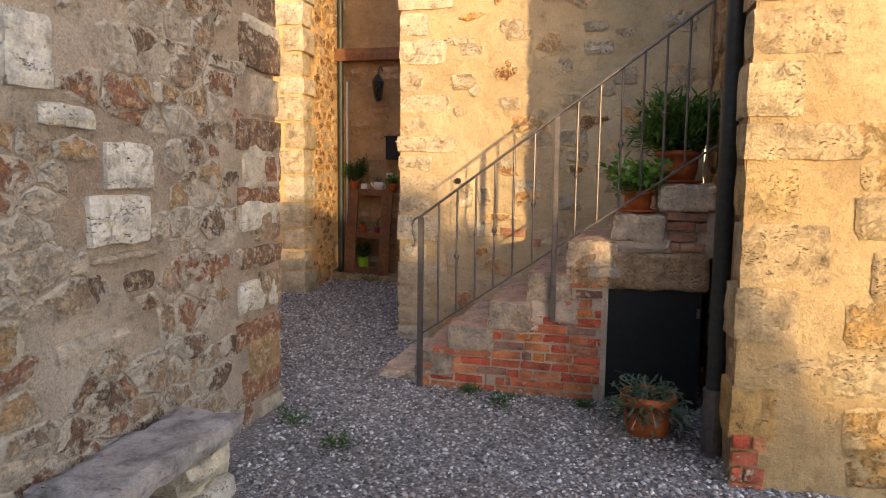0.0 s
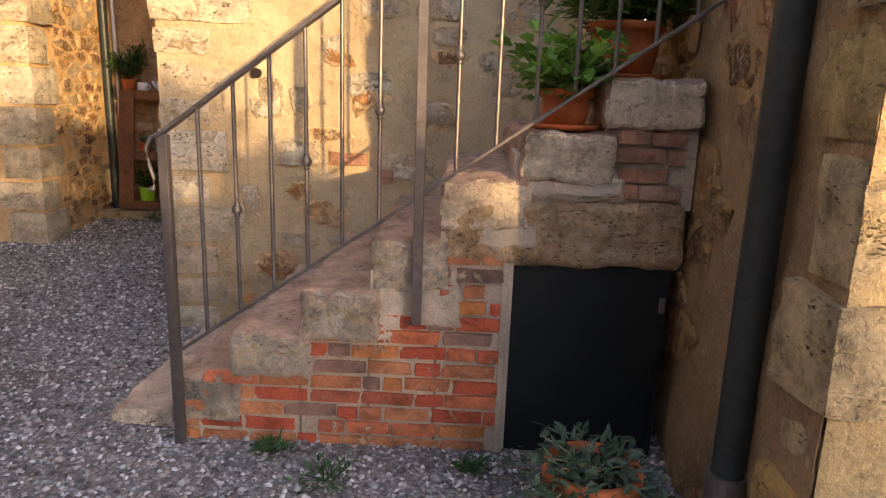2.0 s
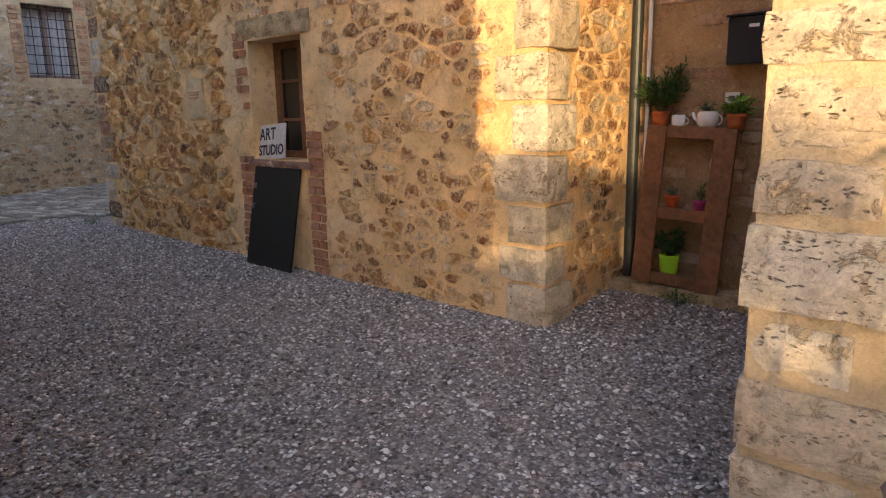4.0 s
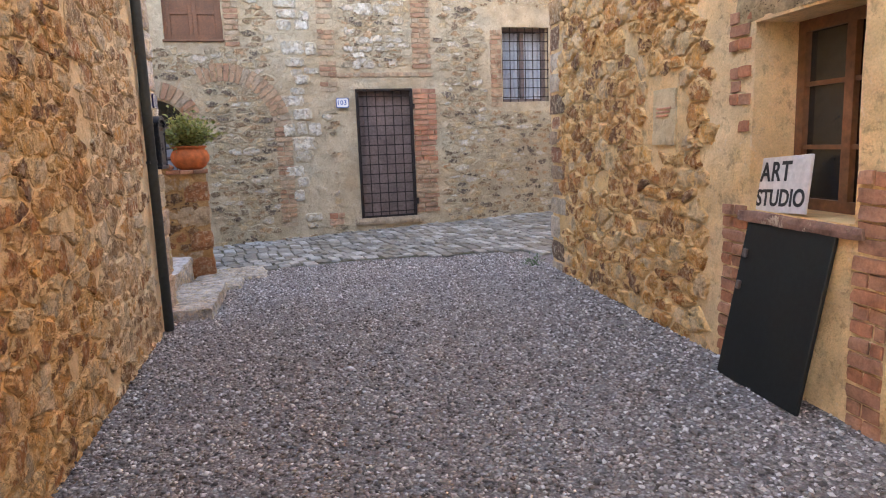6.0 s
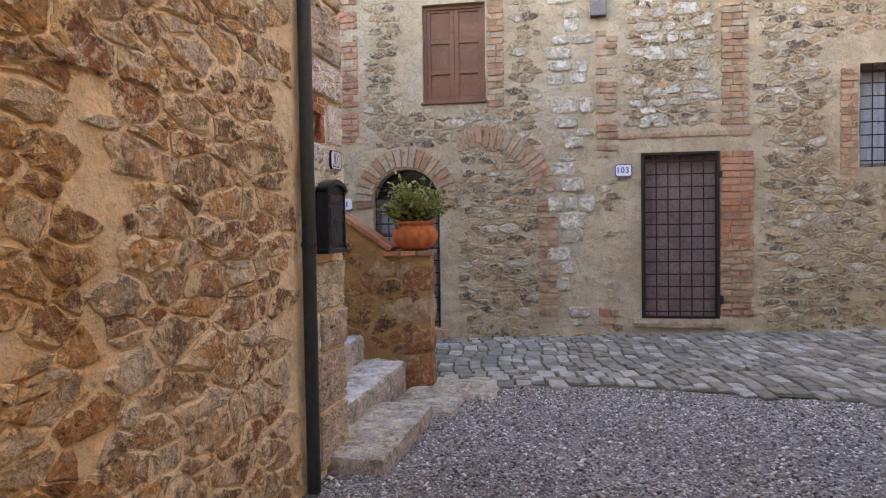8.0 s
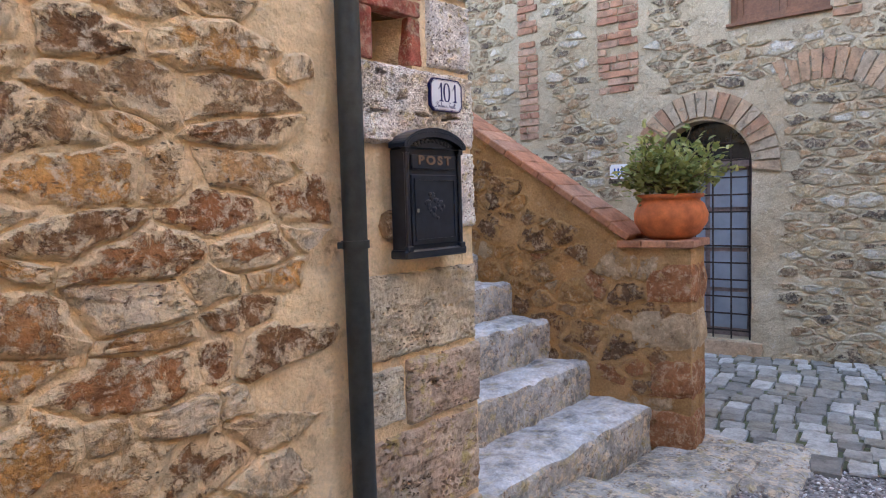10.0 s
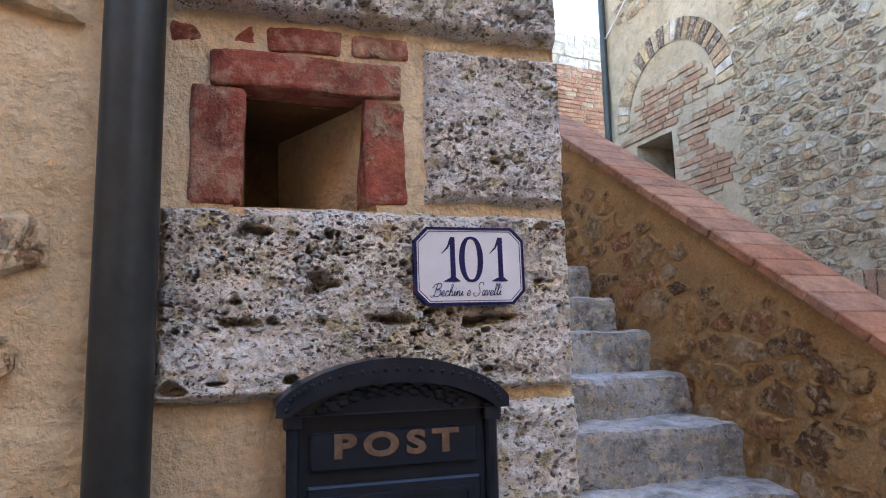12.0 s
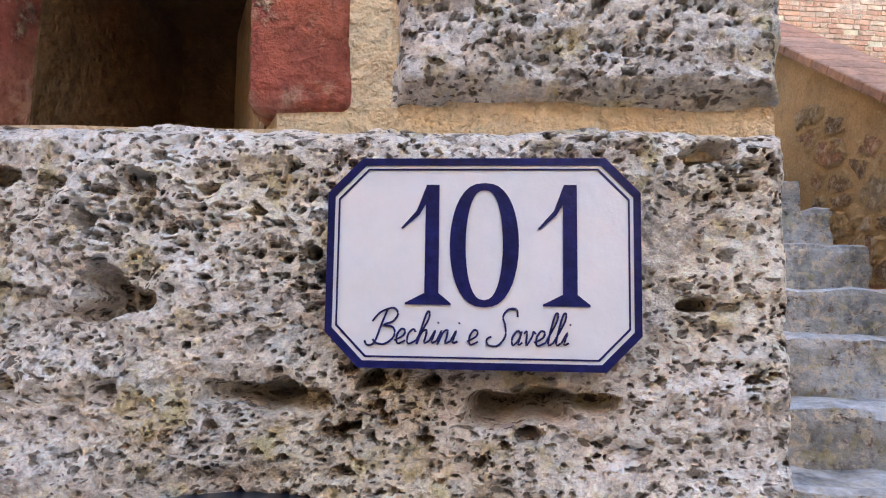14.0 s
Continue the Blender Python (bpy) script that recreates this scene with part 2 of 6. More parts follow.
def leaf_mat(name, cols):
    m, t, b = nodes_of(name)
    rnd = t.nodes.new("ShaderNodeNewGeometry").outputs["Random Per Island"]
    col = ramp(t, rnd, [(i / max(1, len(cols) - 1), c) for i, c in enumerate(cols)])
    t.links.new(col, b.inputs["Base Color"])
    b.inputs["Roughness"].default_value = 0.5
    b.inputs["Subsurface Weight"].default_value = 0.0
    tr = t.nodes.new("ShaderNodeBsdfTranslucent")
    t.links.new(col, tr.inputs[0])
    mx = t.nodes.new("ShaderNodeMixShader")
    mx.inputs[0].default_value = 0.3
    t.links.new(b.outputs[0], mx.inputs[1])
    t.links.new(tr.outputs[0], mx.inputs[2])
    t.links.new(mx.outputs[0], t.nodes["Material Output"].inputs[0])
    return m


M_ochre = mortar_mat("ochre_mortar", (0.86, 0.57, 0.27), (0.87, 0.67, 0.42), chips=0.55, patch=0.4, grain=0.3, relief=0.011, drift=(-4.8, -6.3))
M_weathered = mortar_mat("weathered_ochre_mortar", (0.78, 0.53, 0.26), (0.80, 0.61, 0.37), chips=0.5, patch=0.6, grain=0.4)
M_cement = mortar_mat("grey_cement_render", (0.46, 0.39, 0.32), (0.58, 0.48, 0.37), patch=0.3, grain=0.4, relief=0.008)
M_grey_plaster = mortar_mat("grey_buff_plaster", (0.45, 0.35, 0.265), (0.60, 0.51, 0.41), patch=0.8, relief=0.02)
M_buff = mortar_mat("buff_plaster", (0.62, 0.50, 0.32), (0.52, 0.40, 0.24), grain=0.3, relief=0.008)
M_gold = mortar_mat("golden_plaster", (0.50, 0.385, 0.215), (0.45, 0.32, 0.165), grain=0.35)
M_lane = mortar_mat("pale_lime_mortar", (0.51, 0.43, 0.31), (0.47, 0.37, 0.245), chips=0.5, chip_a=(0.30, 0.20, 0.12), chip_b=(0.62, 0.57, 0.48))
# alley end and stair reveal: their shade is mixed into this brown
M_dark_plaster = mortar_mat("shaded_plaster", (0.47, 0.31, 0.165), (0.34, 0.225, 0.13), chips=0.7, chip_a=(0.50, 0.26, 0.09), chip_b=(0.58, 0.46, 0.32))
# brown lowered to hold the shade inside the niche
M_niche = mortar_mat("niche_shade_brown", (0.29, 0.175, 0.08), (0.21, 0.125, 0.058), grain=0.3)
RUBBLE = [(0.78, 0.62, 0.43), (0.36, 0.15, 0.06), (0.48, 0.23, 0.09), (0.62, 0.39, 0.19), (0.30, 0.15, 0.065), (0.70, 0.36, 0.12), (0.56, 0.32, 0.14), (0.40, 0.24, 0.12), (0.74, 0.58, 0.40), (0.44, 0.20, 0.08), (0.64, 0.34, 0.12), (0.58, 0.42, 0.25)]
GREYRUB = [(0.36, 0.25, 0.17), (0.48, 0.40, 0.31), (0.22, 0.13, 0.085), (0.42, 0.27, 0.14), (0.18, 0.12, 0.085), (0.32, 0.15, 0.09), (0.54, 0.46, 0.37)]
LANERUB = [(0.44, 0.36, 0.25), (0.24, 0.17, 0.11), (0.52, 0.39, 0.23), (0.60, 0.55, 0.47), (0.33, 0.22, 0.13), (0.44, 0.28, 0.16), (0.15, 0.115, 0.09)]
ASHLAR = [(0.50, 0.38, 0.20), (0.47, 0.36, 0.21), (0.53, 0.42, 0.25), (0.52, 0.33, 0.13), (0.45, 0.32, 0.15)]
PALE = [(0.68, 0.63, 0.54), (0.58, 0.52, 0.43), (0.74, 0.69, 0.61)]
BRICK = [(0.60, 0.14, 0.07), (0.64, 0.20, 0.10), (0.52, 0.11, 0.06), (0.60, 0.26, 0.13), (0.52, 0.20, 0.10), (0.62, 0.24, 0.09), (0.48, 0.14, 0.08), (0.30, 0.18, 0.14)]
BRICKPALE = [(0.42, 0.27, 0.17), (0.46, 0.32, 0.21), (0.38, 0.22, 0.14), (0.44, 0.34, 0.24)]
PAVE = [(0.25, 0.235, 0.21), (0.31, 0.29, 0.26), (0.20, 0.185, 0.165), (0.42, 0.40, 0.37), (0.24, 0.215, 0.175)]


def pair(name, cols, **kw):
    return stone_mat(name, cols, **kw), stone_mat(name + "_field", cols, island=True, **kw)


S_rubble = pair("brown_rubble", RUBBLE, pits=0.2, mottle=0.7, stain=0.45, relief=0.016, smear=(0.80, 0.57, 0.32))
S_russet = pair("russet_rubble", [(0.50, 0.22, 0.075), (0.64, 0.31, 0.09), (0.38, 0.17, 0.06), (0.74, 0.40, 0.13), (0.56, 0.28, 0.10), (0.70, 0.50, 0.28), (0.28, 0.13, 0.06), (0.76, 0.56, 0.34)], pits=0.2, mottle=0.4, stain=0.45, relief=0.016, smear=(0.84, 0.56, 0.27))
M_parapet = mortar_mat("brown_parapet_mortar", (0.40, 0.23, 0.10), (0.50, 0.32, 0.16), chips=0.6, chip_a=(0.44, 0.21, 0.08), chip_b=(0.52, 0.40, 0.27))
S_near = pair("crumbling_pale_brown_rubble", RUBBLE, pits=0.2, mottle=0.85, stain=0.45, relief=0.016, smear=(0.86, 0.65, 0.40))
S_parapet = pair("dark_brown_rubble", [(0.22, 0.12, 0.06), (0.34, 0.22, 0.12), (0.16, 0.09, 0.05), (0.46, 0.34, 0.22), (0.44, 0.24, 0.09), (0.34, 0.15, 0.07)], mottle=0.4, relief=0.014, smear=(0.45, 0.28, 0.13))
S_grey = pair("grey_rubble", GREYRUB, pits=0.2, mottle=0.55, relief=0.014, smear=(0.58, 0.51, 0.42))
S_cream = pair("cream_travertine", [(0.62, 0.53, 0.39), (0.56, 0.47, 0.34), (0.66, 0.59, 0.46)], pits=0.35, lichen=0.15, smear=(0.60, 0.47, 0.30))
S_lane = pair("pale_rubble", LANERUB, mottle=0.5, stain=0.45, relief=0.014, smear=(0.52, 0.44, 0.31))
S_ashlar = pair("golden_travertine", ASHLAR, pits=0.35, relief=0.012, stain=0.45, smear=(0.50, 0.38, 0.21))
S_pale = pair("pale_travertine", PALE, pits=0.4, lichen=0.4, smear=(0.52, 0.44, 0.32))
S_brick = pair("red_brick", BRICK, relief=0.008, stain=0.4, smear=(0.60, 0.48, 0.36))
S_brickpale = pair("faded_brick", BRICKPALE, relief=0.008, smear=(0.52, 0.44, 0.32))
S_pave = pair("worn_paving_stone", PAVE, rough=0.75, relief=0.006)
S_tread = stone_mat("worn_travertine_tread", [(0.54, 0.40, 0.29), (0.47, 0.34, 0.25), (0.60, 0.48, 0.36)], flat=True, pits=0.3, lichen=0.7)
S_step = stone_mat("dusty_pink_tread", [(0.54, 0.37, 0.28), (0.47, 0.32, 0.24), (0.60, 0.45, 0.34), (0.43, 0.29, 0.22)], pits=0.2, stain=0.4, grain=80)
S_stepend = stone_mat("lichened_travertine", [(0.15, 0.115, 0.085), (0.34, 0.27, 0.21), (0.52, 0.45, 0.37), (0.72, 0.65, 0.56)], flat=True, lichen=0.5, soot=1.0, stain=0.6, relief=0.024, mottle=0.6, pits=0.3, smear=(0.50, 0.42, 0.33))
S_stepcream = stone_mat("cream_step_travertine", [(0.60, 0.46, 0.32), (0.78, 0.67, 0.53), (0.72, 0.57, 0.40)], flat=True, stain=0.45, relief=0.02, pits=0.2, mottle=0.3, smear=(0.62, 0.48, 0.34))
S_lintel = stone_mat("brown_travertine_lintel", [(0.44, 0.27, 0.14), (0.62, 0.43, 0.26), (0.52, 0.34, 0.19)], flat=True, stain=0.55, relief=0.024, pits=0.5, mottle=0.5)
S_bench = stone_mat("dark_weathered_slab", [(0.24, 0.21, 0.20), (0.34, 0.30, 0.28), (0.46, 0.42, 0.40)], flat=True, pits=0.2, stain=0.45)
S_redbrick = stone_mat("crumbled_red_brick", [(0.50, 0.12, 0.06), (0.60, 0.19, 0.10), (0.44, 0.12, 0.08), (0.62, 0.34, 0.22)], flat=True, relief=0.012, stain=0.5, grain=110, mottle=0.35, smear=(0.74, 0.56, 0.36))
S_greytread = stone_mat("grey_weathered_step", [(0.15, 0.12, 0.09), (0.32, 0.28, 0.24), (0.46, 0.43, 0.39), (0.72, 0.70, 0.67)], flat=True, pits=0.35, lichen=0.45, stain=0.6, mottle=0.8, relief=0.016)
S_greytop = stone_mat("worn_skylit_tread", [(0.25, 0.24, 0.23), (0.42, 0.41, 0.40), (0.64, 0.63, 0.63), (0.34, 0.31, 0.28)], flat=True, stain=0.5, mottle=0.25, relief=0.012, lichen=0.3)
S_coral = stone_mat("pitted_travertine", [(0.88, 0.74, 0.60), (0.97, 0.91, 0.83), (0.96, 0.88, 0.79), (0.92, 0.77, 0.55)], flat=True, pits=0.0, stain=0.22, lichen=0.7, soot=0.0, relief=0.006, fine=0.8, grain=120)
M_iron = plain_mat("grey_painted_iron", (0.17, 0.15, 0.145), 0.45, 0.6, relief=0.0006)
M_pipe = plain_mat("dark_green_grey_pipe", (0.035, 0.042, 0.042), 0.45, 0.3, relief=0.0005)
M_black = plain_mat("black_painted_metal", (0.017, 0.024, 0.038), 0.3, 0.3, relief=0.0008)
M_panel = plain_mat("dark_blue_black_panel", (0.007, 0.011, 0.013), 0.55, 0.2)
M_terra = plain_mat("terracotta", (0.50, 0.135, 0.04), 0.75, 0.0, var=0.3, scale=18, relief=0.002)
M_wood = plain_mat("brown_stained_wood", (0.19, 0.085, 0.04), 0.6, 0.0, var=0.35, scale=25)
M_dark = plain_mat("unlit_room_dark", (0.03, 0.025, 0.02), 0.95)
S_lanebrick = pair("lime_washed_brick", [(0.46, 0.24, 0.15), (0.42, 0.25, 0.17), (0.50, 0.32, 0.22), (0.40, 0.20, 0.13)], relief=0.008, stain=0.4, smear=(0.54, 0.46, 0.34))
M_copping = pair("red_brick_coping", [(0.42, 0.19, 0.11), (0.38, 0.20, 0.13), (0.46, 0.24, 0.15)], relief=0.005)


# ---- walls ----
RELIEF = {}


def unevenness(w):
    return noise.noise(w * 1.7) + 0.6 * noise.noise(w * 5) + 0.45 * noise.noise(w * 13)


def wall(name, p, q, z1, thick, material, openings=(), z0=-0.3, step=0.16, amp=0.014, label=""):
    """A wall with openings (x0, x1, z0, z1) that go through it; its face is uneven."""
    L = length(p, q)
    m = facing(p, q)
    xs = sorted({0.0, L, *[v for o in openings for v in o[:2] if 0 < v < L]})
    zs = sorted({z0, z1, *[v for o in openings for v in o[2:4] if z0 < v < z1]})

    def fill(vs):
        out = []
        for a, b in zip(vs, vs[1:]):
            k = max(1, int((b - a) / step))
            out += [a + (b - a) * i / k for i in range(k)]
        return out + [vs[-1]]
    xs, zs = fill(xs), fill(zs)
    nx, nz = len(xs) - 1, len(zs) - 1
    solid = [[not any(o[0] - 1e-6 < (xs[i] + xs[i + 1]) / 2 < o[1] and o[2] < (zs[j] + zs[j + 1]) / 2 < o[3] for o in openings) for j in range(nz)] for i in range(nx)]
    verts, faces, ids = [], [], {}

    def vid(i, j, back):
        key = (i, j, back)
        if key not in ids:
            ids[key] = len(verts)
            x, z = xs[i], zs[j]
            w = m @ Vector((x, 0, z))
            inside = any(abs(x - o[0]) < 1e-6 or abs(x - o[1]) < 1e-6 for o in openings)
            y = thick if back else unevenness(w) * (amp * (0.4 if inside else 1.0))
            if back and L > 2.5 * thick:
                x = min(max(x, thick), L - thick)
            dx = 0 if back or i in (0, nx) else noise.noise(w * 4 + Vector((9, 9, 9))) * 0.01
            verts.append((x + dx, y, z))
        return ids[key]

    for i in range(nx):
        for j in range(nz):
            if not solid[i][j]:
                continue
            faces.append((vid(i, j, 0), vid(i + 1, j, 0), vid(i + 1, j + 1, 0), vid(i, j + 1, 0)))
            faces.append((vid(i, j, 1), vid(i, j + 1, 1), vid(i + 1, j + 1, 1), vid(i + 1, j, 1)))
            for di, dj, a, b in ((-1, 0, (i, j), (i, j + 1)), (1, 0, (i + 1, j + 1), (i + 1, j)), (0, -1, (i + 1, j), (i, j)), (0, 1, (i, j + 1), (i + 1, j + 1))):
                if not (0 <= i + di < nx and 0 <= j + dj < nz) or not solid[i + di][j + dj]:
                    faces.append((vid(*a, 0), vid(*b, 0), vid(*b, 1), vid(*a, 1)))
    me = bpy.data.meshes.new(name)
    me.from_pydata(verts, [], faces)
    me.materials.append(material)
    ob = tagged(part(name, me, material, None, label, m), label, "wall", "", "structure")
    RELIEF[ob.name] = (amp, m)
    return ob


def stone_verts(n, k, blocky):
    """A unit stone in the plane x, z with its face at y < 0: outline, shoulder ring and crown."""
    r = random.Random(n * 31 + k)
    out = []
    if blocky:
        base = [(-.5, -.5), (0, -.52), (.5, -.5), (.52, 0), (.5, .5), (0, .52), (-.5, .5), (-.52, 0)]
        base = [(x + r.uniform(-.04, .04), z + r.uniform(-.05, .05)) for x, z in base]
        inset = 0.93
    else:
        c = 9
        base = []
        for i in range(c):
            a = (i + r.uniform(-.3, .3)) * math.tau / c
            s = 1 / max(abs(math.cos(a)), abs(math.sin(a))) ** 0.62 * 0.5 * r.uniform(.84, 1.04)
            base.append((s * math.cos(a), s * math.sin(a)))
        inset = 0.84
    c = len(base)
    v = [(x, 0.25, z) for x, z in base]
    v += [(x * 0.99, -0.55 + r.uniform(-.2, .2), z * 0.99) for x, z in base]
    v += [(x * inset * r.uniform(.95, 1.03), -0.95 + r.uniform(-.25, .25), z * inset * r.uniform(.95, 1.03)) for x, z in base]
    v.append((r.uniform(-.1, .1), -1.0 + r.uniform(-.2, .15), r.uniform(-.1, .1)))
    f = []
    for ring in (0, 1):
        for i in range(c):
            j = (i + 1) % c
            f.append((ring * c + i, ring * c + j, (ring + 1) * c + j, (ring + 1) * c + i))
    f += [(2 * c + i, 2 * c + (i + 1) % c, 3 * c) for i in range(c)]
    return v, f


def rich_stone(k):
    """A larger, rougher stone for the walls passed at arm's length."""
    r = random.Random(900 + k)
    c, rings = 18, ((1.0, 0.3), (0.985, -0.45), (0.93, -0.85), (0.72, -1.0), (0.36, -1.02))
    sx, sz = r.uniform(2.6, 5), r.uniform(2.6, 5)
    base = []
    for i in range(c):
        a = i * math.tau / c
        s = 0.5 / max(abs(math.cos(a)), abs(math.sin(a))) ** r.uniform(0.55, 0.8) * (1 + 0.16 * noise.noise(Vector((math.cos(a) * 1.6, math.sin(a) * 1.6, k * 3.7))) + r.uniform(-.04, .04))
        base.append((s * math.cos(a), s * math.sin(a)))
    v, f = [], []
    for s, y in rings:
        for x, z in base:
            q = Vector((x * s * sx, k * 1.9, z * s * sz))
            v.append((x * s, y + (0.45 * noise.noise(q) + 0.25 * noise.noise(q * 3) if y < -0.5 else 0), z * s))
    v.append((0, -1.0, 0))
    for ring in range(len(rings) - 1):
        for i in range(c):
            j = (i + 1) % c
            f.append((ring * c + i, ring * c + j, (ring + 1) * c + j, (ring + 1) * c + i))
    o = (len(rings) - 1) * c
    f += [(o + i, o + (i + 1) % c, len(v) - 1) for i in range(c)]
    return v, f


STONES = {b: [stone_verts(11 + b, k, b) for k in range(10)] for b in (0, 1)}
STONES[2] = [rich_stone(k) for k in range(10)]
stone_cache = {}


def lay(owner, pieces, mats, name="stone", blocky=0, near=None, limit=280):
    """pieces: (x, z, width, height, proud, turn). The nearest become parts, the rest one field."""
    if near is not None:
        pieces = sorted(pieces, key=lambda s: (s[0] - near[0]) ** 2 + 0.8 * (s[1] - near[1]) ** 2)
    key = (mats[0].name, blocky)
    if key not in stone_cache:
        made = []
        for v, f in STONES[blocky]:
            me = bpy.data.meshes.new(name)
            me.from_pydata(v, [], f)
            me.materials.append(mats[0])
            if blocky == 2:
                me.shade_smooth()
            made.append(me)
        stone_cache[key] = made
    amp, wm = RELIEF.get(owner.name, (0.0, Matrix()))

    def seat(x, z):
        return unevenness(wm @ Vector((x, 0, z))) * amp - (0.005 if amp else 0.0)

    for i, (x, z, w, h, d, a) in enumerate(pieces[:limit]):
        ob = new(name, stone_cache[key][rng.randrange(10)])
        ob.parent = owner
        ob.matrix_basis = Matrix.Translation((x, seat(x, z), z)) @ Matrix.Rotation(a, 4, "Y") @ Matrix.Diagonal((w, d, h, 1))
    rest = pieces[limit:]
    if rest:
        verts, faces = [], []
        for x, z, w, h, d, a in rest:
            v, f = STONES[blocky % 2][rng.randrange(10)]
            o = len(verts)
            y0 = seat(x, z)
            ca, sa = math.cos(a), math.sin(a)
            verts += [(x + vx * w * ca + vz * h * sa, y0 + vy * d, z - vx * w * sa + vz * h * ca) for vx, vy, vz in v]
            faces += [tuple(o + k for k in q) for q in f]
        me = bpy.data.meshes.new(name + "_field")
        me.from_pydata(verts, [], faces)
        me.materials.append(mats[1])
        tagged(part(name + "_field", me, mats[1], owner), kind="stuff")


def cells(x0, x1, z0, z1, w, h, keep=0.9, joint=0.02, keep_out=(), seed=0, drop=0.15, jitter=0.36):
    """Random rubble: shrunken Voronoi cells of a jittered grid, as outlines in the wall's plane."""
    r = random.Random(seed)
    k = w / h
    nx, nz = int((x1 - x0) / w) + 1, int((z1 - z0) / h) + 1
    pts = {}
    for j in range(-1, nz + 1):
        for i in range(-1, nx + 1):
            if r.random() > drop:
                pts[i, j] = (x0 + (i + 0.5 + (0.5 if j % 2 else 0) + r.uniform(-jitter, jitter)) * w, (z0 + (j + 0.5 + r.uniform(-jitter, jitter)) * h) * k)
    wt_ = {key: r.uniform(-0.34, 0.34) * w * w for key in pts}
    out = []
    for (i, j), (px, pz) in pts.items():
        if not (0 <= i < nx and 0 <= j < nz) or r.random() > keep:
            continue
        poly = [(px - 1.3 * w, pz - 1.3 * w), (px + 1.3 * w, pz - 1.3 * w), (px + 1.3 * w, pz + 1.3 * w), (px - 1.3 * w, pz + 1.3 * w)]
        for di in (-2, -1, 0, 1, 2):
            for dj in (-2, -1, 0, 1, 2):
                q = pts.get((i + di, j + dj))
                if q is None or (di == 0 and dj == 0):
                    continue
                nx_, nz_ = q[0] - px, q[1] - pz
                lim = (nx_ * (q[0] + px) + nz_ * (q[1] + pz) + wt_[i, j] - wt_[i + di, j + dj]) / 2
                cut = []
                for a, b in zip(poly, poly[1:] + poly[:1]):
                    da, db = a[0] * nx_ + a[1] * nz_ - lim, b[0] * nx_ + b[1] * nz_ - lim
                    if da <= 0:
                        cut.append(a)
                    if (da < 0 < db) or (db < 0 < da):
                        t = da / (da - db)
                        cut.append((a[0] + (b[0] - a[0]) * t, a[1] + (b[1] - a[1]) * t))
                poly = cut
                if len(poly) < 3:
                    break
            if len(poly) < 3:
                break
        if len(poly) < 3:
            continue
        poly = [(a, b / k) for a, b in poly]
        cx, cz = sum(p[0] for p in poly) / len(poly), sum(p[1] for p in poly) / len(poly)
        ww, hh = max(p[0] for p in poly) - min(p[0] for p in poly), max(p[1] for p in poly) - min(p[1] for p in poly)
        if not (x0 < cx - ww * 0.4 and cx + ww * 0.4 < x1 and z0 - 0.05 < cz < z1) or not clear(cx, cz, ww * 0.85, hh * 0.85, keep_out):
            continue
        s = max(0.4, 1 - joint / min(ww, hh) * r.uniform(0.8, 2.2))
        poly = [(cx + (a - cx) * s, cz + (b - cz) * s) for a, b in poly]
        soft = []
        lim = 0.10 * min(ww, hh)
        for a, b in zip(poly, poly[1:] + poly[:1]):
            n_ = 2 if math.hypot(b[0] - a[0], b[1] - a[1]) < 0.05 else 4
            for u in [0.07 + 0.86 * i_ / (n_ - 1) for i_ in range(n_)]:
                x_, z_ = a[0] + (b[0] - a[0]) * u, a[1] + (b[1] - a[1]) * u
                w_ = Vector((x_ * 17, z_ * 17, seed))
                soft.append((x_ + lim * (1.3 * noise.noise(w_) + r.uniform(-0.45, 0.45)) - cx, z_ + lim * (1.3 * noise.noise(w_ + Vector((5, 3, 9))) + r.uniform(-0.45, 0.45)) - cz))
        out.append((cx, cz, soft))
    return out


def cell_mesh(poly, d, r):
    """Face of a bedded stone: rim, shoulder, inner ring and crown."""
    c = len(poly)
    v = [(x, 0.012, z) for x, z in poly]
    v += [(x, 0.004 - d * r.uniform(0.0, 0.5), z) for x, z in poly]
    v += [(x * 0.82, -d * r.uniform(0.6, 1.15), z * 0.82) for x, z in poly]
    v.append((r.uniform(-.1, .1) * abs(poly[0][0]), -d * r.uniform(0.8, 1.25), 0))
    f = [(k * c + i, k * c + (i + 1) % c, (k + 1) * c + (i + 1) % c, (k + 1) * c + i) for k in (0, 1) for i in range(c)]
    return v, f + [(2 * c + i, 2 * c + (i + 1) % c, 3 * c) for i in range(c)], [1.0] * (2 * c) + [0.6] * c + [0.0]


def lap_attribute(me, values):
    me.attributes.new("mortar_lap", "FLOAT", "POINT").data.foreach_set("value", values)


def squared(pieces, seed=0):
    """Squared blocks with chipped, uneven outlines, from (x, z, width, height, ...)."""
    r = random.Random(seed)
    out = []
    for x, z, w, h, *_ in pieces:
        pts = []
        for (ax, az), (bx, bz) in zip(((-1, -1), (1, -1), (1, 1), (-1, 1)), ((1, -1), (1, 1), (-1, 1), (-1, -1))):
            n = max(2, min(6, int((w if az == bz else h) / 0.055)))
            for i in range(n):
                u = (i + 0.35) / n
                px, pz = (ax + (bx - ax) * u) * w / 2, (az + (bz - az) * u) * h / 2
                q = Vector(((x + px) * 20, (z + pz) * 20, seed))
                pts.append((px + 0.012 * noise.noise(q) + r.uniform(-.003, .003), pz + 0.012 * noise.noise(q + Vector((4, 8, 2))) + r.uniform(-.003, .003)))
        out.append((x, z, pts))
    return out


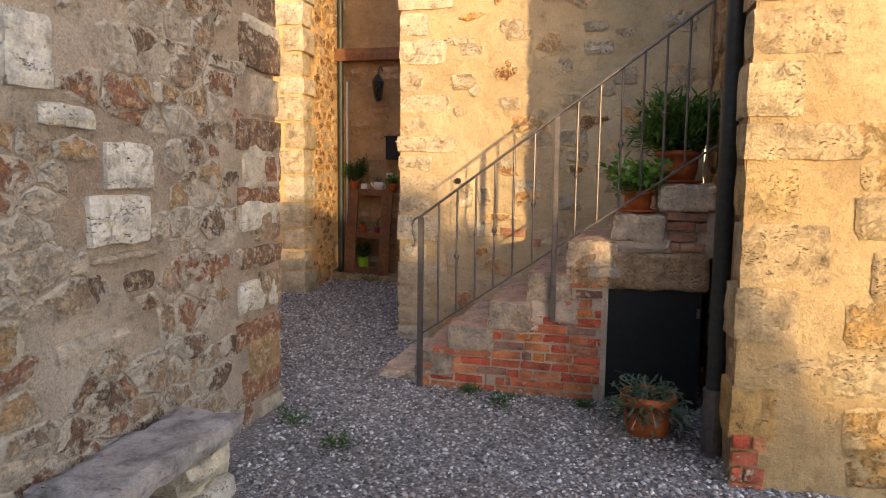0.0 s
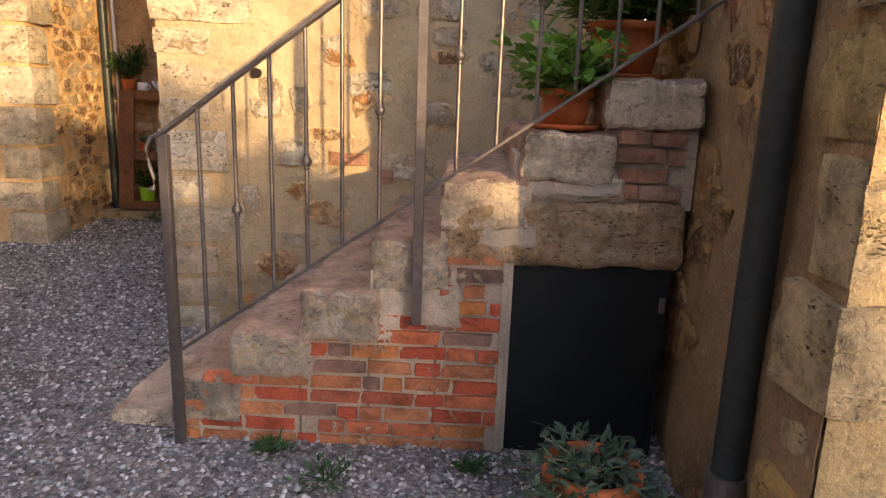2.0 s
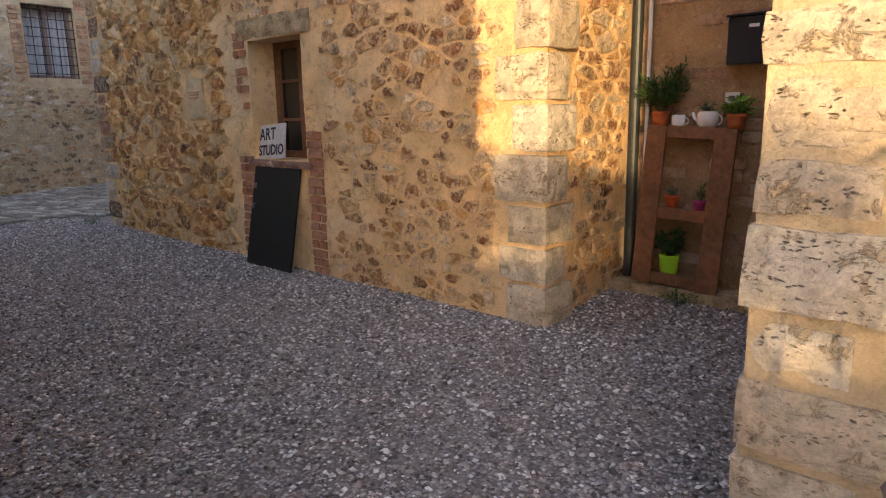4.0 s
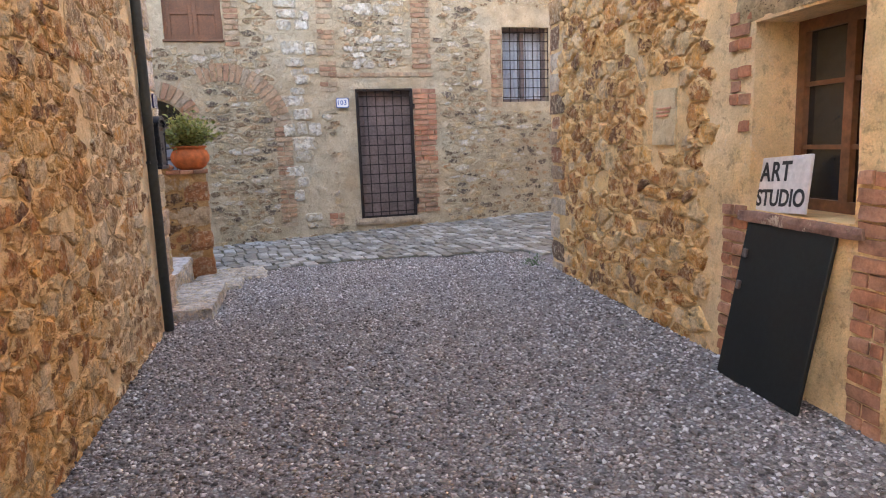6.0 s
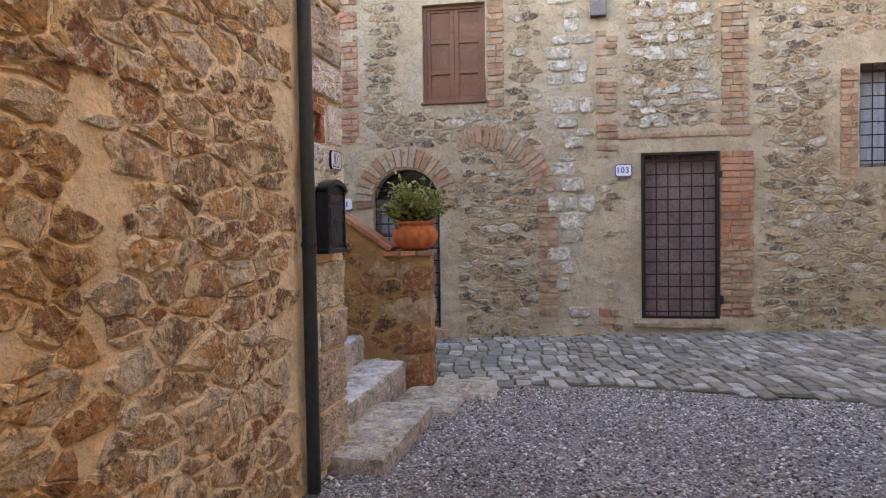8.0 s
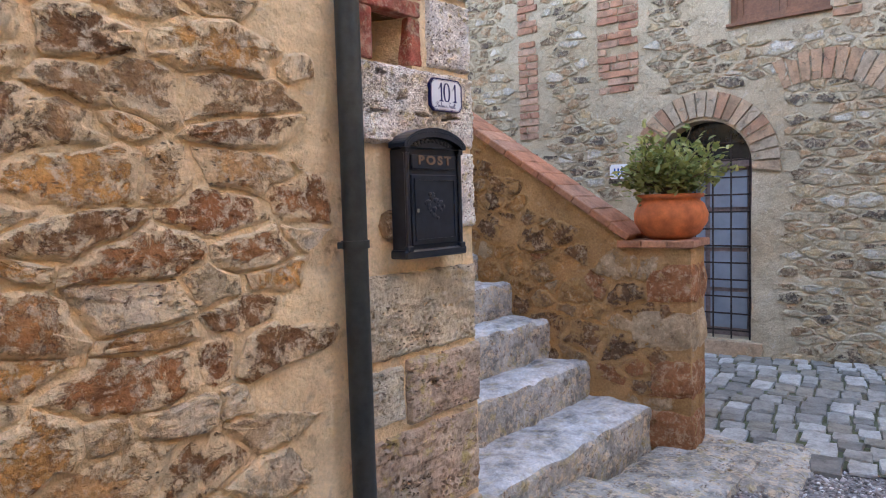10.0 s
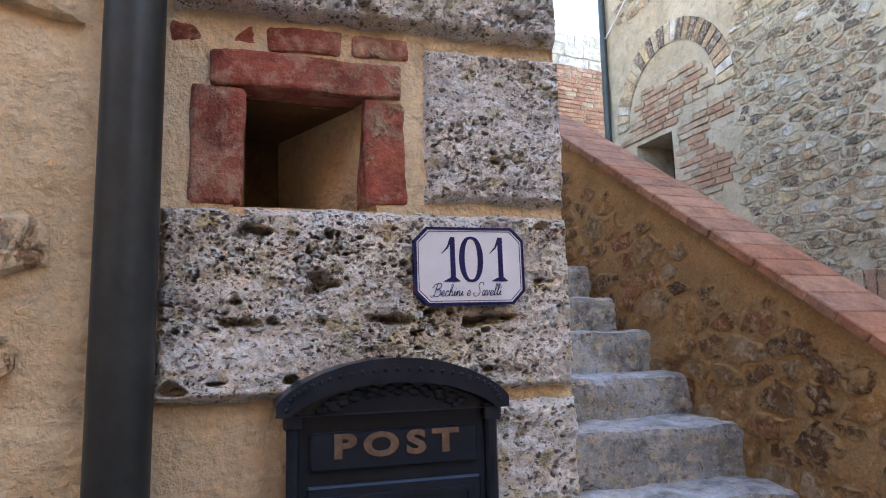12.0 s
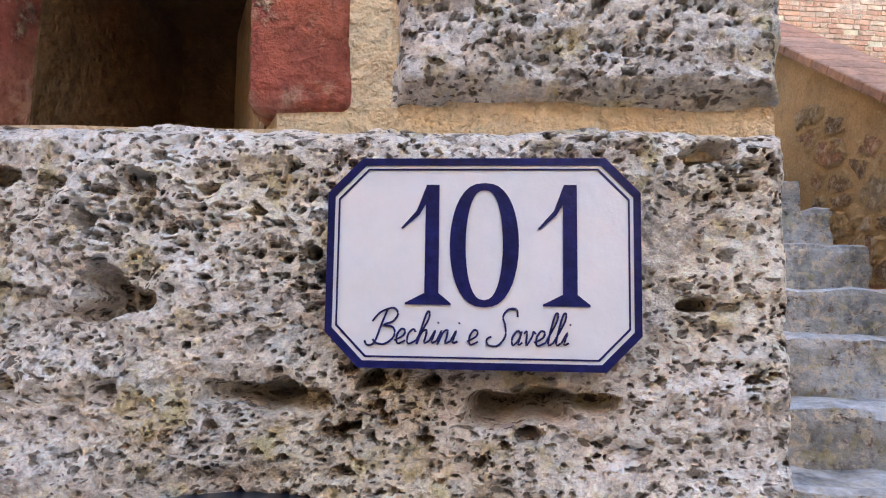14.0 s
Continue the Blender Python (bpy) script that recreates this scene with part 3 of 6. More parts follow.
def lay_cells(owner, found, mats, near=(0, 0), limit=290, proud=0.014, seed=0):
    r = random.Random(seed)
    found = sorted(found, key=lambda s: (s[0] - near[0]) ** 2 + 0.8 * (s[1] - near[1]) ** 2)
    amp, wm = RELIEF.get(owner.name, (0.0, Matrix()))
    fv, ff, fl = [], [], []
    for i, (cx, cz, poly) in enumerate(found):
        y0 = unevenness(wm @ Vector((cx, 0, cz))) * amp - (0.005 if amp else 0.0)
        v, f, lap = cell_mesh(poly, proud * r.uniform(0.35, 1.3), r)
        if i < limit:
            me = bpy.data.meshes.new("stone")
            me.from_pydata(v, [], f)
            me.materials.append(mats[0])
            lap_attribute(me, lap)
            ob = new("stone", me)
            ob.parent = owner
            ob.matrix_basis = Matrix.Translation((cx, y0, cz))
        else:
            o = len(fv)
            fv += [(cx + a, y0 + b, cz + c) for a, b, c in v]
            ff += [tuple(o + k for k in q) for q in f]
            fl += lap
    if fv:
        me = bpy.data.meshes.new("stone_field")
        me.from_pydata(fv, [], ff)
        me.materials.append(mats[1])
        lap_attribute(me, fl)
        tagged(part("stone_field", me, mats[1], owner), kind="stuff")


def clear(x, z, w, h, keep_out):
    return not any(x + w / 2 > a and x - w / 2 < b and z + h / 2 > c and z - h / 2 < d for a, b, c, d in keep_out)


def coursed(x0, x1, z0, z1, h, w, keep=1.0, proud=0.02, joint=0.015, keep_out=(), wild=0.0, seed=0):
    r = random.Random(seed)
    out, z = [], z0
    while z < z1:
        hh = r.uniform(*h)
        x = x0 - r.uniform(0, w[1])
        while x < x1:
            ww = r.uniform(*w)
            cx, cz = x + ww / 2, z + hh / 2 + r.uniform(-1, 1) * wild * hh
            sc = 1 - r.random() * wild * 0.45
            if x0 - 0.02 < cx - ww / 2 and cx + ww / 2 < x1 + 0.02 and r.random() < keep and clear(cx, cz, ww, hh, keep_out):
                out.append((cx, cz, max(0.02, ww * sc - joint), max(0.02, hh * (1 - r.random() * wild * 0.5) - joint), proud * r.uniform(0.4, 1.3), r.uniform(-1, 1) * wild * 0.3))
            x += ww
        z += hh
    return out


# ---- plan ----
STAIR = Vector((-0.145, 4.45, 0))
E1, N1 = Vector((0.968, -0.252, 0)), Vector((0.252, 0.968, 0))
STAIR_M = Matrix(((E1.x, N1.x, 0, STAIR.x), (E1.y, N1.y, 0, STAIR.y), (0, 0, 1, 0), (0, 0, 0, 1)))


def uv(u, v):
    p = STAIR + E1 * u + N1 * v
    return (p.x, p.y)


A_NE, A_NW = (-1.02, 4.07), (-8.135, 5.445)
A_SE = (-2.72, -2.95)
C_SW, C_SE, C_NE = (-7.85, 9.22), (-1.62, 7.69), (-1.42, 9.0)
D_SW, D_SE = uv(-0.535, 1.15), uv(1.89, 1.15)
E_SW, E_SE = (1.38, 3.05), (6.6, 1.95)
F_S, F_N = (-13.71, -0.65), (-11.2, 17.3)
S_W, S_E = (-1.42, 8.94), (1.6, 8.19)

# ---- ground ----
def gravel_mat():
    m, t, b = nodes_of("grey_gravel")
    co = position(t)
    v = add(t, "ShaderNodeTexVoronoi", Scale=62.0)
    t.links.new(co, v.inputs["Vector"])
    sep = t.nodes.new("ShaderNodeSeparateColor")
    t.links.new(v.outputs["Color"], sep.inputs[0])
    col = ramp(t, sep.outputs[0], [(0, (0.20, 0.18, 0.175)), (0.35, (0.36, 0.325, 0.31)), (0.6, (0.30, 0.25, 0.24)), (0.85, (0.48, 0.45, 0.44)), (1, (0.62, 0.6, 0.58))])
    # pebble rims are darkened to paint the shade of the gaps
    col = mixc(t, 0.7, col, ramp(t, v.outputs["Distance"], [(0.0, grey(1.1)), (0.75, grey(0.35))]), "MULTIPLY")
    col = mixc(t, 0.6, col, ramp(t, noise_fac(t, co, 0.9, 4), [(0.35, grey(0.75)), (0.65, grey(1.2))]), "MULTIPLY")
    t.links.new(col, b.inputs["Base Color"])
    b.inputs["Roughness"].default_value = 0.85
    inv = ramp(t, v.outputs["Distance"], [(0.0, grey(1)), (0.7, grey(0))])
    bump(t, b, [(noise_fac(t, co, 5, 3), 0.02), (inv, 0.012)], 0.9)
    return m


M_gravel = gravel_mat()
gx = [-900, -200, -60, -30] + [-16 + 0.25 * i for i in range(97)] + [20, 60, 200, 900]
gy = [-900, -200, -60, -20] + [-4 + 0.25 * i for i in range(85)] + [30, 60, 200, 900]
gv = [(x, y, ground_z(max(-16, min(8, x)), max(-4, min(17, y))) + 0.012 * noise.noise(Vector((x, y, 0)))) for x in gx for y in gy]
gf = [(i * len(gy) + j, (i + 1) * len(gy) + j, (i + 1) * len(gy) + j + 1, i * len(gy) + j + 1) for i in range(len(gx) - 1) for j in range(len(gy) - 1)]
gm = bpy.data.meshes.new("ground")
gm.from_pydata(gv, [], gf)
ground = solo("ground", gm, M_gravel, None, "grey and mauve crushed stone gravel courtyard", "ground", kind="structure", smooth=True)

# ---- houses ----
wall_a_east = wall("wall_1", A_SE, A_NE, 5.2, 0.5, M_grey_plaster, step=0.07, label="old rubble wall pointed with grey buff plaster")
AN0 = length(A_NE, (-5.51, 4.94))
A_OPEN = [(AN0 + 2.18, AN0 + 2.375, 2.043, 2.216), (AN0 + 2.11, AN0 + 2.64, 1.80, 2.025), (AN0 + 2.47, AN0 + 2.64, 2.07, 2.285)]
wall_a_north = wall("wall_2", A_NE, A_NW, 5.2, 0.6, M_ochre, A_OPEN, step=0.055, amp=0.012, label="brown rubble stones set in ochre mortar")
A_BACK = (-9.2, -0.6)
wall("wall_3", A_NW, A_BACK, 5.2, 0.5, M_ochre, label="ochre rubble side wall above the steps")
FL = length(F_S, F_N)


def fx(y):
    return (y + 0.65) / 17.95 * FL


DOOR = (fx(8.485), fx(9.385), 0.37, 2.43)
WIN1 = (fx(5.72), fx(6.545), 3.2, 4.47)
WIN2 = (fx(10.976), fx(11.82), 2.19, 3.42)
ARCH = (fx(5.02), fx(5.92), 0.2, 2.33)
SMALL = (fx(-0.03), fx(0.66), 3.3, 4.28)
wall_f = wall("wall_4", F_S, F_N, 8.0, 0.55, M_lane, [DOOR, WIN1, WIN2, ARCH, SMALL], label="tall pale rubble house front with brick patches")
CL = length(C_SW, C_SE)
CWIN = (CL - 3.08, CL - 2.32, 1.10, 2.11)
wall_c_south = wall("wall_5", C_SW, C_SE, 5.4, 0.5, M_weathered, [CWIN], step=0.08, label="ochre plastered rubble wall with pale quoins")
wall_c_east = wall("wall_6", C_SE, C_NE, 5.4, 0.4, M_ochre, label="narrow ochre rubble return wall")
wall("wall_7", (-6.6, 16.5), C_SW, 5.4, 0.5, M_ochre, label="ochre rubble wall along the paved lane")
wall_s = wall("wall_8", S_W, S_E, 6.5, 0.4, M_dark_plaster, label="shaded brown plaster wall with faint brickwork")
wall_d_south = wall("wall_9", D_SW, D_SE, 6.5, 0.4, M_buff, amp=0.006, label="golden plastered stone wall behind the stair")
wall("wall_10", uv(-0.535, 4.3), D_SW, 6.5, 0.4, M_buff, label="plain pier side of stone")
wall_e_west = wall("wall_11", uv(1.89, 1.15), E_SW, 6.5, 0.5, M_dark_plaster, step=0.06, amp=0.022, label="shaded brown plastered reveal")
wall_e_south = wall("wall_12", E_SW, E_SE, 6.5, 0.6, M_gold, amp=0.004, label="golden travertine block wall")
wall("wall_13", (1.07, -3.0), (-6.0, -3.2), 4.8, 0.5, M_grey_plaster, step=0.5, label="plain rubble house behind the path")
wall("wall_14", (-11.4, 16.6), (-6.4, 16.6), 7.0, 0.5, M_lane, step=0.5, label="plain lane end house")
wall_lane_s = wall("wall_15", (-6.0, -4.5), (-17.0, -4.0), 8.0, 0.5, M_lane, step=0.5, label="plain pale house beyond the steps")
wall("wall_16", (-17.0, -0.8), F_S, 8.0, 0.5, M_lane, step=0.5, label="plain end of the tall house")

# ---- outer stair ----
stair = thing("staircase", STAIR_M, "worn travertine steps on a red brick side wall", "stairs", kind="structure")
SU = [-0.35, -0.05, 0.18, 0.45, 0.71, 0.96, 1.235, 1.505, 1.80]
SZ = [0.14, 0.33, 0.51, 0.70, 0.90, 1.13, 1.30, 1.485]
for k in range(8):
    bm = rough_block(SU[k], SU[k + 1] + 0.05, (0.1, 0.01, 0.015, 0.005, 0.014, 0.01, -0.005, 0.01)[k], 1.13, SZ[k] - (0.25, 0.19, 0.17, 0.19, 0.20, 0.19, 0.18, 0.17)[k], SZ[k], 0.017, 0.02, 0.014, k, 44)
    bm.normal_update()
    for f in bm.faces:
        f.material_index = 1 if f.normal.y < -0.6 else 0
    ob = part("step", bm, S_step, stair)
    ob.data.materials.append(S_stepend if 0 < k < 5 else S_stepcream)
for k in range(1, 7):
    lo = SZ[k] - (0, 0.135, 0.155, 0.20, 0.34, 0.25, 0.24)[k]
    part("render_patch", rough_block(SU[k] + 0.02, SU[k + 1] + 0.10, 0.018, 0.2, lo, SZ[k] - 0.14, 0.020, 0.022, 0.02, 30 + k, 30), M_cement, stair)
for k in range(1, 8):
    part("side_wall", box(bmesh.new(), SU[k] + 0.004 + (0.01 if k == 1 else 0), SU[k + 1] - 0.004 + (0.01 if k == 7 else 0), 0.3 if SU[k] > 1.2 else 0.03, 1.14, -0.2, SZ[k] - 0.12), M_cement, stair)


# ---- steps to the upper door ----
UP = facing(A_NW, (A_NW[0] - 0.982, A_NW[1] + 0.1887))
UPI = UP.inverted()


def up_front(y):
    """Depth along the steps of the point of the parapet at that y."""
    return (UPI @ Vector((-9.83 - 0.072 * (5.66 - y), y, 0))).y


steps2 = thing("stone_steps", UP, "grey weathered travertine steps with pale lichen", "stairs", kind="structure")
Y2 = [5.70, 5.32, 5.05, 4.78, 4.53, 4.275, 3.99, 3.74, 3.47, 3.26, 3.02, 2.76, 2.5]
Z2 = [0.38, 0.60, 0.848, 1.06, 1.26, 1.484, 1.675, 1.878, 2.06, 2.26, 2.45, 2.64, 2.82]
part("step", rough_block(-0.32, 0.92, -0.36, 0.12, -0.1, 0.225, 0.012, 0.06, 0.015, 77), S_greytread, steps2)
part("step", rough_block(0.95, 2.1, -0.5, 0.05, -0.1, 0.15, 0.012, 0.06, 0.02, 78), S_greytread, steps2)
part("step", rough_block(1.45, 2.3, -0.75, -0.35, -0.1, 0.13, 0.015, 0.06, 0.03, 79), S_greytread, steps2)
for k in range(len(Y2)):
    a = up_front(Y2[k])
    b = up_front(Y2[k + 1]) + 0.05 if k + 1 < len(Y2) else a + 2.0
    bm = rough_block(0.01, 1.72 + 0.1 * a, a, b, Z2[k] - 0.32, Z2[k], 0.02, 0.035, 0.018, 40 + k, 30)
    bm.normal_update()
    # upward faces take a paler tone, painting sky light on the worn tops
    for f in bm.faces:
        f.material_index = 1 if f.normal.z > 0.6 else 0
    part("step", bm, S_greytread, steps2).data.materials.append(S_greytop)
PAR_S, PAR_N = (-10.10, 1.9), (-9.815, 5.92)
PL = length(PAR_S, PAR_N)
wall_par = thing("parapet", facing(PAR_S, PAR_N), "low rubble parapet with sloping red brick coping", "wall", kind="structure")
par = bmesh.new()
ptop = lambda x: 1.30 if x > PL - 0.3 else 1.30 + 0.682 * (PL - 0.3 - x)
prof = [(x, ptop(x)) for x in [i * 0.14 for i in range(int((PL - 0.32) / 0.14) + 1)] + [PL - 0.3, PL]]
for (xa, za), (xb, zb) in zip(prof, prof[1:]):
    vs = [par.verts.new(c) for c in ((xa, 0, -0.2), (xb, 0, -0.2), (xb, 0.30, -0.2), (xa, 0.30, -0.2), (xa, 0, za), (xb, 0, zb), (xb, 0.30, zb), (xa, 0.30, za))]
    for f in ((0, 1, 5, 4), (1, 2, 6, 5), (2, 3, 7, 6), (3, 0, 4, 7), (4, 5, 6, 7)):
        par.faces.new([vs[i] for i in f])
bmesh.ops.remove_doubles(par, verts=par.verts[:], dist=1e-5)
part("body", par, M_parapet, wall_par)
lay_cells(wall_par, [s for s in cells(0.8, PL - 0.05, 0.0, 3.2, 0.17, 0.11, 0.95, 0.012, (), 5, 0.08) if s[1] + 0.07 < ptop(s[0] + 0.1) - 0.02], S_parapet, (PL, 1.0), 200, 0.016)
slope = math.atan(0.682)
xk = 0.0
k = 0
while xk < PL - 0.40:
    ob = part("coping_brick", box(bmesh.new(), -0.001, 0.136, -0.035, 0.335, 0.0, 0.045, 0.006), M_copping[0], wall_par)
    ob.matrix_basis = Matrix.Translation((xk, rng.uniform(-.004, .004), ptop(xk) + 0.001)) @ Matrix.Rotation(slope, 4, "Y")
    xk += 0.139 * math.cos(slope)
for k in range(3):
    part("coping_brick", box(bmesh.new(), PL - 0.415 + 0.148 * k, PL - 0.271 + 0.148 * k, -0.035, 0.335, 1.301, 1.345, 0.006), M_copping[0], wall_par)
for k, (z, w) in enumerate(((0.12, 0.3), (0.42, 0.25), (0.7, 0.34), (0.98, 0.26))):
    part("stone", rough_block(PL - w, PL + 0.015, -0.02, 0.31, z, z + 0.24, 0.014, 0.05, 0.02, 90 + k), S_parapet[0], wall_par)


# ---- corner stones, bricks ----
def quoins(owner, xc, side, z0, z1, mat, seed, deep=0.32, out=0.024, lo=0.17, hi=0.3):
    """Alternating long and short blocks up a wall's end; side is 1 at its right end."""
    r = random.Random(seed)
    z, k = z0, 0
    while z < z1:
        h = r.uniform(lo, hi)
        w = r.uniform(0.34, 0.5) if k % 2 else r.uniform(0.2, 0.3)
        o = out + r.uniform(-0.01, 0.012)
        a, b = (xc - w, xc + o) if side > 0 else (xc - o, xc + w)
        part("stone", rough_block(a, b, -o * 0.8, deep if k % 2 == 0 else deep * 0.7, z + 0.008, z + h - 0.008, 0.009, 0.06, 0.014, seed * 7 + k), mat, owner)
        z += h
        k += 1


def bricks(x0, x1, z0, z1, course=0.075, long=0.235, jit=0.02, keep=1.0, keep_out=(), seed=0, inside=None, proud=0.012):
    r = random.Random(seed)
    out, z, k = [], z0, 0
    while z < z1 - 0.02:
        x = x0 - (long / 2 if k % 2 else 0)
        while x < x1:
            w = long * (0.5 if r.random() < 0.25 else 1) + r.uniform(-jit, jit)
            a, b = max(x, x0), min(x + w, x1)
            if b - a > 0.05 and r.random() < keep and clear((a + b) / 2, z + course / 2, b - a, course, keep_out) and (inside is None or inside((a + b) / 2, z + course / 2)):
                out.append(((a + b) / 2, z + course / 2 + r.uniform(-.003, .003), b - a - 0.014, course - 0.015, proud * r.uniform(0.5, 1.4), r.uniform(-.015, .015)))
            x += w
        z += course
        k += 1
    return out


def voussoirs(owner, xc, zc, r0, r1, a0, a1, n, mat, thick=0.02):
    for i in range(n):
        a = radians(a0 + (a1 - a0) * (i + 0.5) / n)
        w = abs(radians(a1 - a0)) / n
        bm = bmesh.new()
        vs = []
        for rr in (r0, r1):
            for s in (-0.42, 0.42):
                for y in (-thick * (0.7 + 0.5 * rng.random()), 0.05):
                    aa = a + s * w
                    vs.append(bm.verts.new((xc + rr * math.cos(aa), y, zc + rr * math.sin(aa))))
        for f in ((0, 2, 6, 4), (1, 5, 7, 3), (0, 4, 5, 1), (2, 3, 7, 6), (4, 6, 7, 5), (0, 1, 3, 2)):
            bm.faces.new([vs[j] for j in f])
        bmesh.ops.recalc_face_normals(bm, faces=bm.faces[:])
        part("brick", bm, mat, owner)


# ---- house with the ochre wall ----
AEL = length(A_SE, A_NE)
AE_PALE = [(5.33, 5.55, 1.79, 2.06), (5.78, 6.07, 1.44, 1.64), (5.68, 6.05, 1.21, 1.42), (6.79, 7.22, 1.19, 1.37), (6.86, 7.27, 2.12, 2.39), (5.46, 5.74, 1.67, 1.76), (6.83, 7.24, 1.42, 1.72), (6.75, 7.21, 0.73, 0.92), (5.49, 5.88, 0.79, 0.88), (5.69, 6.08, 1.14, 1.18), (5.87, 6.05, 1.0, 1.09), (6.85, 7.21, 0.32, 0.57)]
for i, (a, b, c, d) in enumerate(AE_PALE):
    part("stone", rough_block(a, b, -0.022, 0.1, c, d, 0.008, 0.035, 0.012, 120 + i), S_pale[0] if i < 8 else S_grey[0], wall_a_east)
lay_cells(wall_a_east, cells(AEL - 3.2, AEL - 0.2, -0.05, 3.6, 0.19, 0.115, 0.97, 0.006, AE_PALE, 21, 0.06), S_grey, (AEL - 1, 1.2), 290, 0.012)
quoins(wall_a_east, AEL, 1, 0.02, 3.6, S_grey[0], 3, out=0.026, lo=0.12, hi=0.3)
lay_cells(wall_a_north, cells(AN0 + 0.45, AN0 + 2.03, -0.05, 4.2, 0.23, 0.105, 1.0, 0.006, (), 36, 0.05, 0.40), S_near, (AN0 + 1.4, 1.6), 150, 0.014)
lay_cells(wall_a_north, cells(0.3, AN0 + 0.63, -0.05, 4.2, 0.165, 0.088, 0.96, 0.008, (), 32, 0.08, 0.42), S_russet, (AN0, 1.5), 290, 0.013)


BEDS = ((1.886, 0.06),)


def travertine(x0, x1, z0, z1, res, pits, seed, proud=0.012, grooves=1.0, back=0.12):
    """A travertine block with real holes and bedding grooves in its face."""
    nx, nz = int((x1 - x0) / res), int((z1 - z0) / res)
    verts, faces = [], []
    off = Vector((seed * 5.3, seed * 2.9, seed * 1.3))
    for j in range(nz + 1):
        for i in range(nx + 1):
            x, z = x0 + (x1 - x0) * i / nx, z0 + (z1 - z0) * j / nz
            p = Vector((x, 0, z)) + off
            e = min(x - x0, x1 - x, z - z0, z1 - z)
            rag = 0.007 * noise.noise(p * 25)
            y = -proud + 0.010 * noise.noise(p * 7) + 0.007 * noise.noise(Vector((p.x * 16, 0, p.z * 34))) + 0.004 * noise.noise(p * 70) + 0.002 * noise.noise(p * 170)
            q = Vector((p.x, 0, p.z * 1.7)) + noise.noise_vector(p * 40) * 0.007
            where = noise.noise(Vector((p.x * 5, 3.0, p.z * 12))) + 0.5 * noise.noise(Vector((p.x * 14, 7.0, p.z * 30)))
            for sc, dep, need in ((30, 0.045, 0.40), (64, 0.024, 0.16), (125, 0.012, 0.0), (210, 0.006, -0.2)):
                cell = noise.voronoi(q * sc)
                rad = (0.14 + 0.26 * (0.5 + 0.5 * noise.cell(cell[1][0] * 7.3))) * (0.8 + 0.5 * (where - need))
                d = cell[0][0]
                if where > need - 0.45 * pits and d < rad:
                    y += dep * min(1.0, 0.4 + pits) * min(1.0, (rad - d) / 0.12)
            g = noise.noise(Vector((p.x * 9.0, 11.0, p.z * 24))) + 0.5 * noise.noise(Vector((p.x * 26, 5.0, p.z * 60)))
            if g < -0.50:
                y += grooves * 0.035 * min(1.0, (-0.50 - g) / 0.08)
            for zb, deep in BEDS:
                off_b = (z - zb - 0.010 * noise.noise(Vector((x * 9, seed, zb))) - 0.005 * noise.noise(Vector((x * 60, seed, zb)))) / (0.008 + 0.006 * noise.noise(Vector((x * 30, zb, seed))))
                if abs(off_b) < 1:
                    y += deep * grooves * (1 - off_b * off_b) * min(1.0, max(0.0, 0.1 + 2.2 * noise.noise(Vector((x * 15, zb * 9, seed))) + 0.8 * noise.noise(Vector((x * 50, zb * 9, seed)))))
            if e < 0.012:
                y += 0.02 * (1 - e / 0.012) ** 2
            ex = rag if i in (0, nx) else 0
            ez = rag if j in (0, nz) else 0
            verts.append((x + ex, y, z + ez))
    W = nx + 1
    for j in range(nz):
        for i in range(nx):
            a = j * W + i
            faces.append((a, a + 1, a + W + 1, a + W))
    rim = [i for i in range(W)] + [j * W + nx for j in range(1, nz + 1)] + [nz * W + i for i in range(nx - 1, -1, -1)] + [j * W for j in range(nz - 1, 0, -1)]
    o = len(verts)
    verts += [(verts[i][0], back, verts[i][2]) for i in rim]
    n = len(rim)
    for k in range(n):
        k2 = (k + 1) % n
        faces.append((rim[k2], rim[k], o + k, o + k2))
    me = bpy.data.meshes.new("block")
    me.from_pydata(verts, [], faces)
    return me


QX = AN0 + 2.675
BLOCKS = [(AN0 + 2.09, QX, 1.785, 2.040, 0.0014, 1.0, 1, 0.026, 1.0),
          (AN0 + 2.452, QX + 0.002, 2.058, 2.298, 0.0018, 0.55, 2, 0.018, 0.0),
          (AN0 + 2.10, QX - 0.004, 2.322, 2.52, 0.003, 0.7, 3, 0.028, 0.8),
          (AN0 + 2.48, QX + 0.004, 1.50, 1.77, 0.004, 0.6, 4, 0.022, 0.4),
          (AN0 + 2.12, QX - 0.002, 1.08, 1.36, 0.007, 0.25, 5, 0.016, 0.1),
          (AN0 + 2.30, QX + 0.003, 0.84, 1.06, 0.007, 0.5, 6, 0.024, 0.3),
          (AN0 + 2.13, AN0 + 2.29, 0.86, 1.05, 0.007, 0.3, 7, 0.014, 0.2),
          (AN0 + 2.11, QX - 0.006, 0.50, 0.82, 0.008, 0.4, 8, 0.02, 0.3),
          (AN0 + 2.26, QX + 0.002, 0.16, 0.48, 0.008, 0.4, 9, 0.02, 0.3),
          (AN0 + 2.20, QX, 2.54, 2.86, 0.008, 0.5, 10, 0.02, 0.4),
          (AN0 + 2.35, QX, 2.88, 3.2, 0.008, 0.5, 11, 0.02, 0.4)]
for a, b, c, d, res, pits, seed, proud, gr in BLOCKS:
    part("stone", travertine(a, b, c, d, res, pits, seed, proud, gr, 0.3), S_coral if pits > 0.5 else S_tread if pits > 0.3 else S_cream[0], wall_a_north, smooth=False)
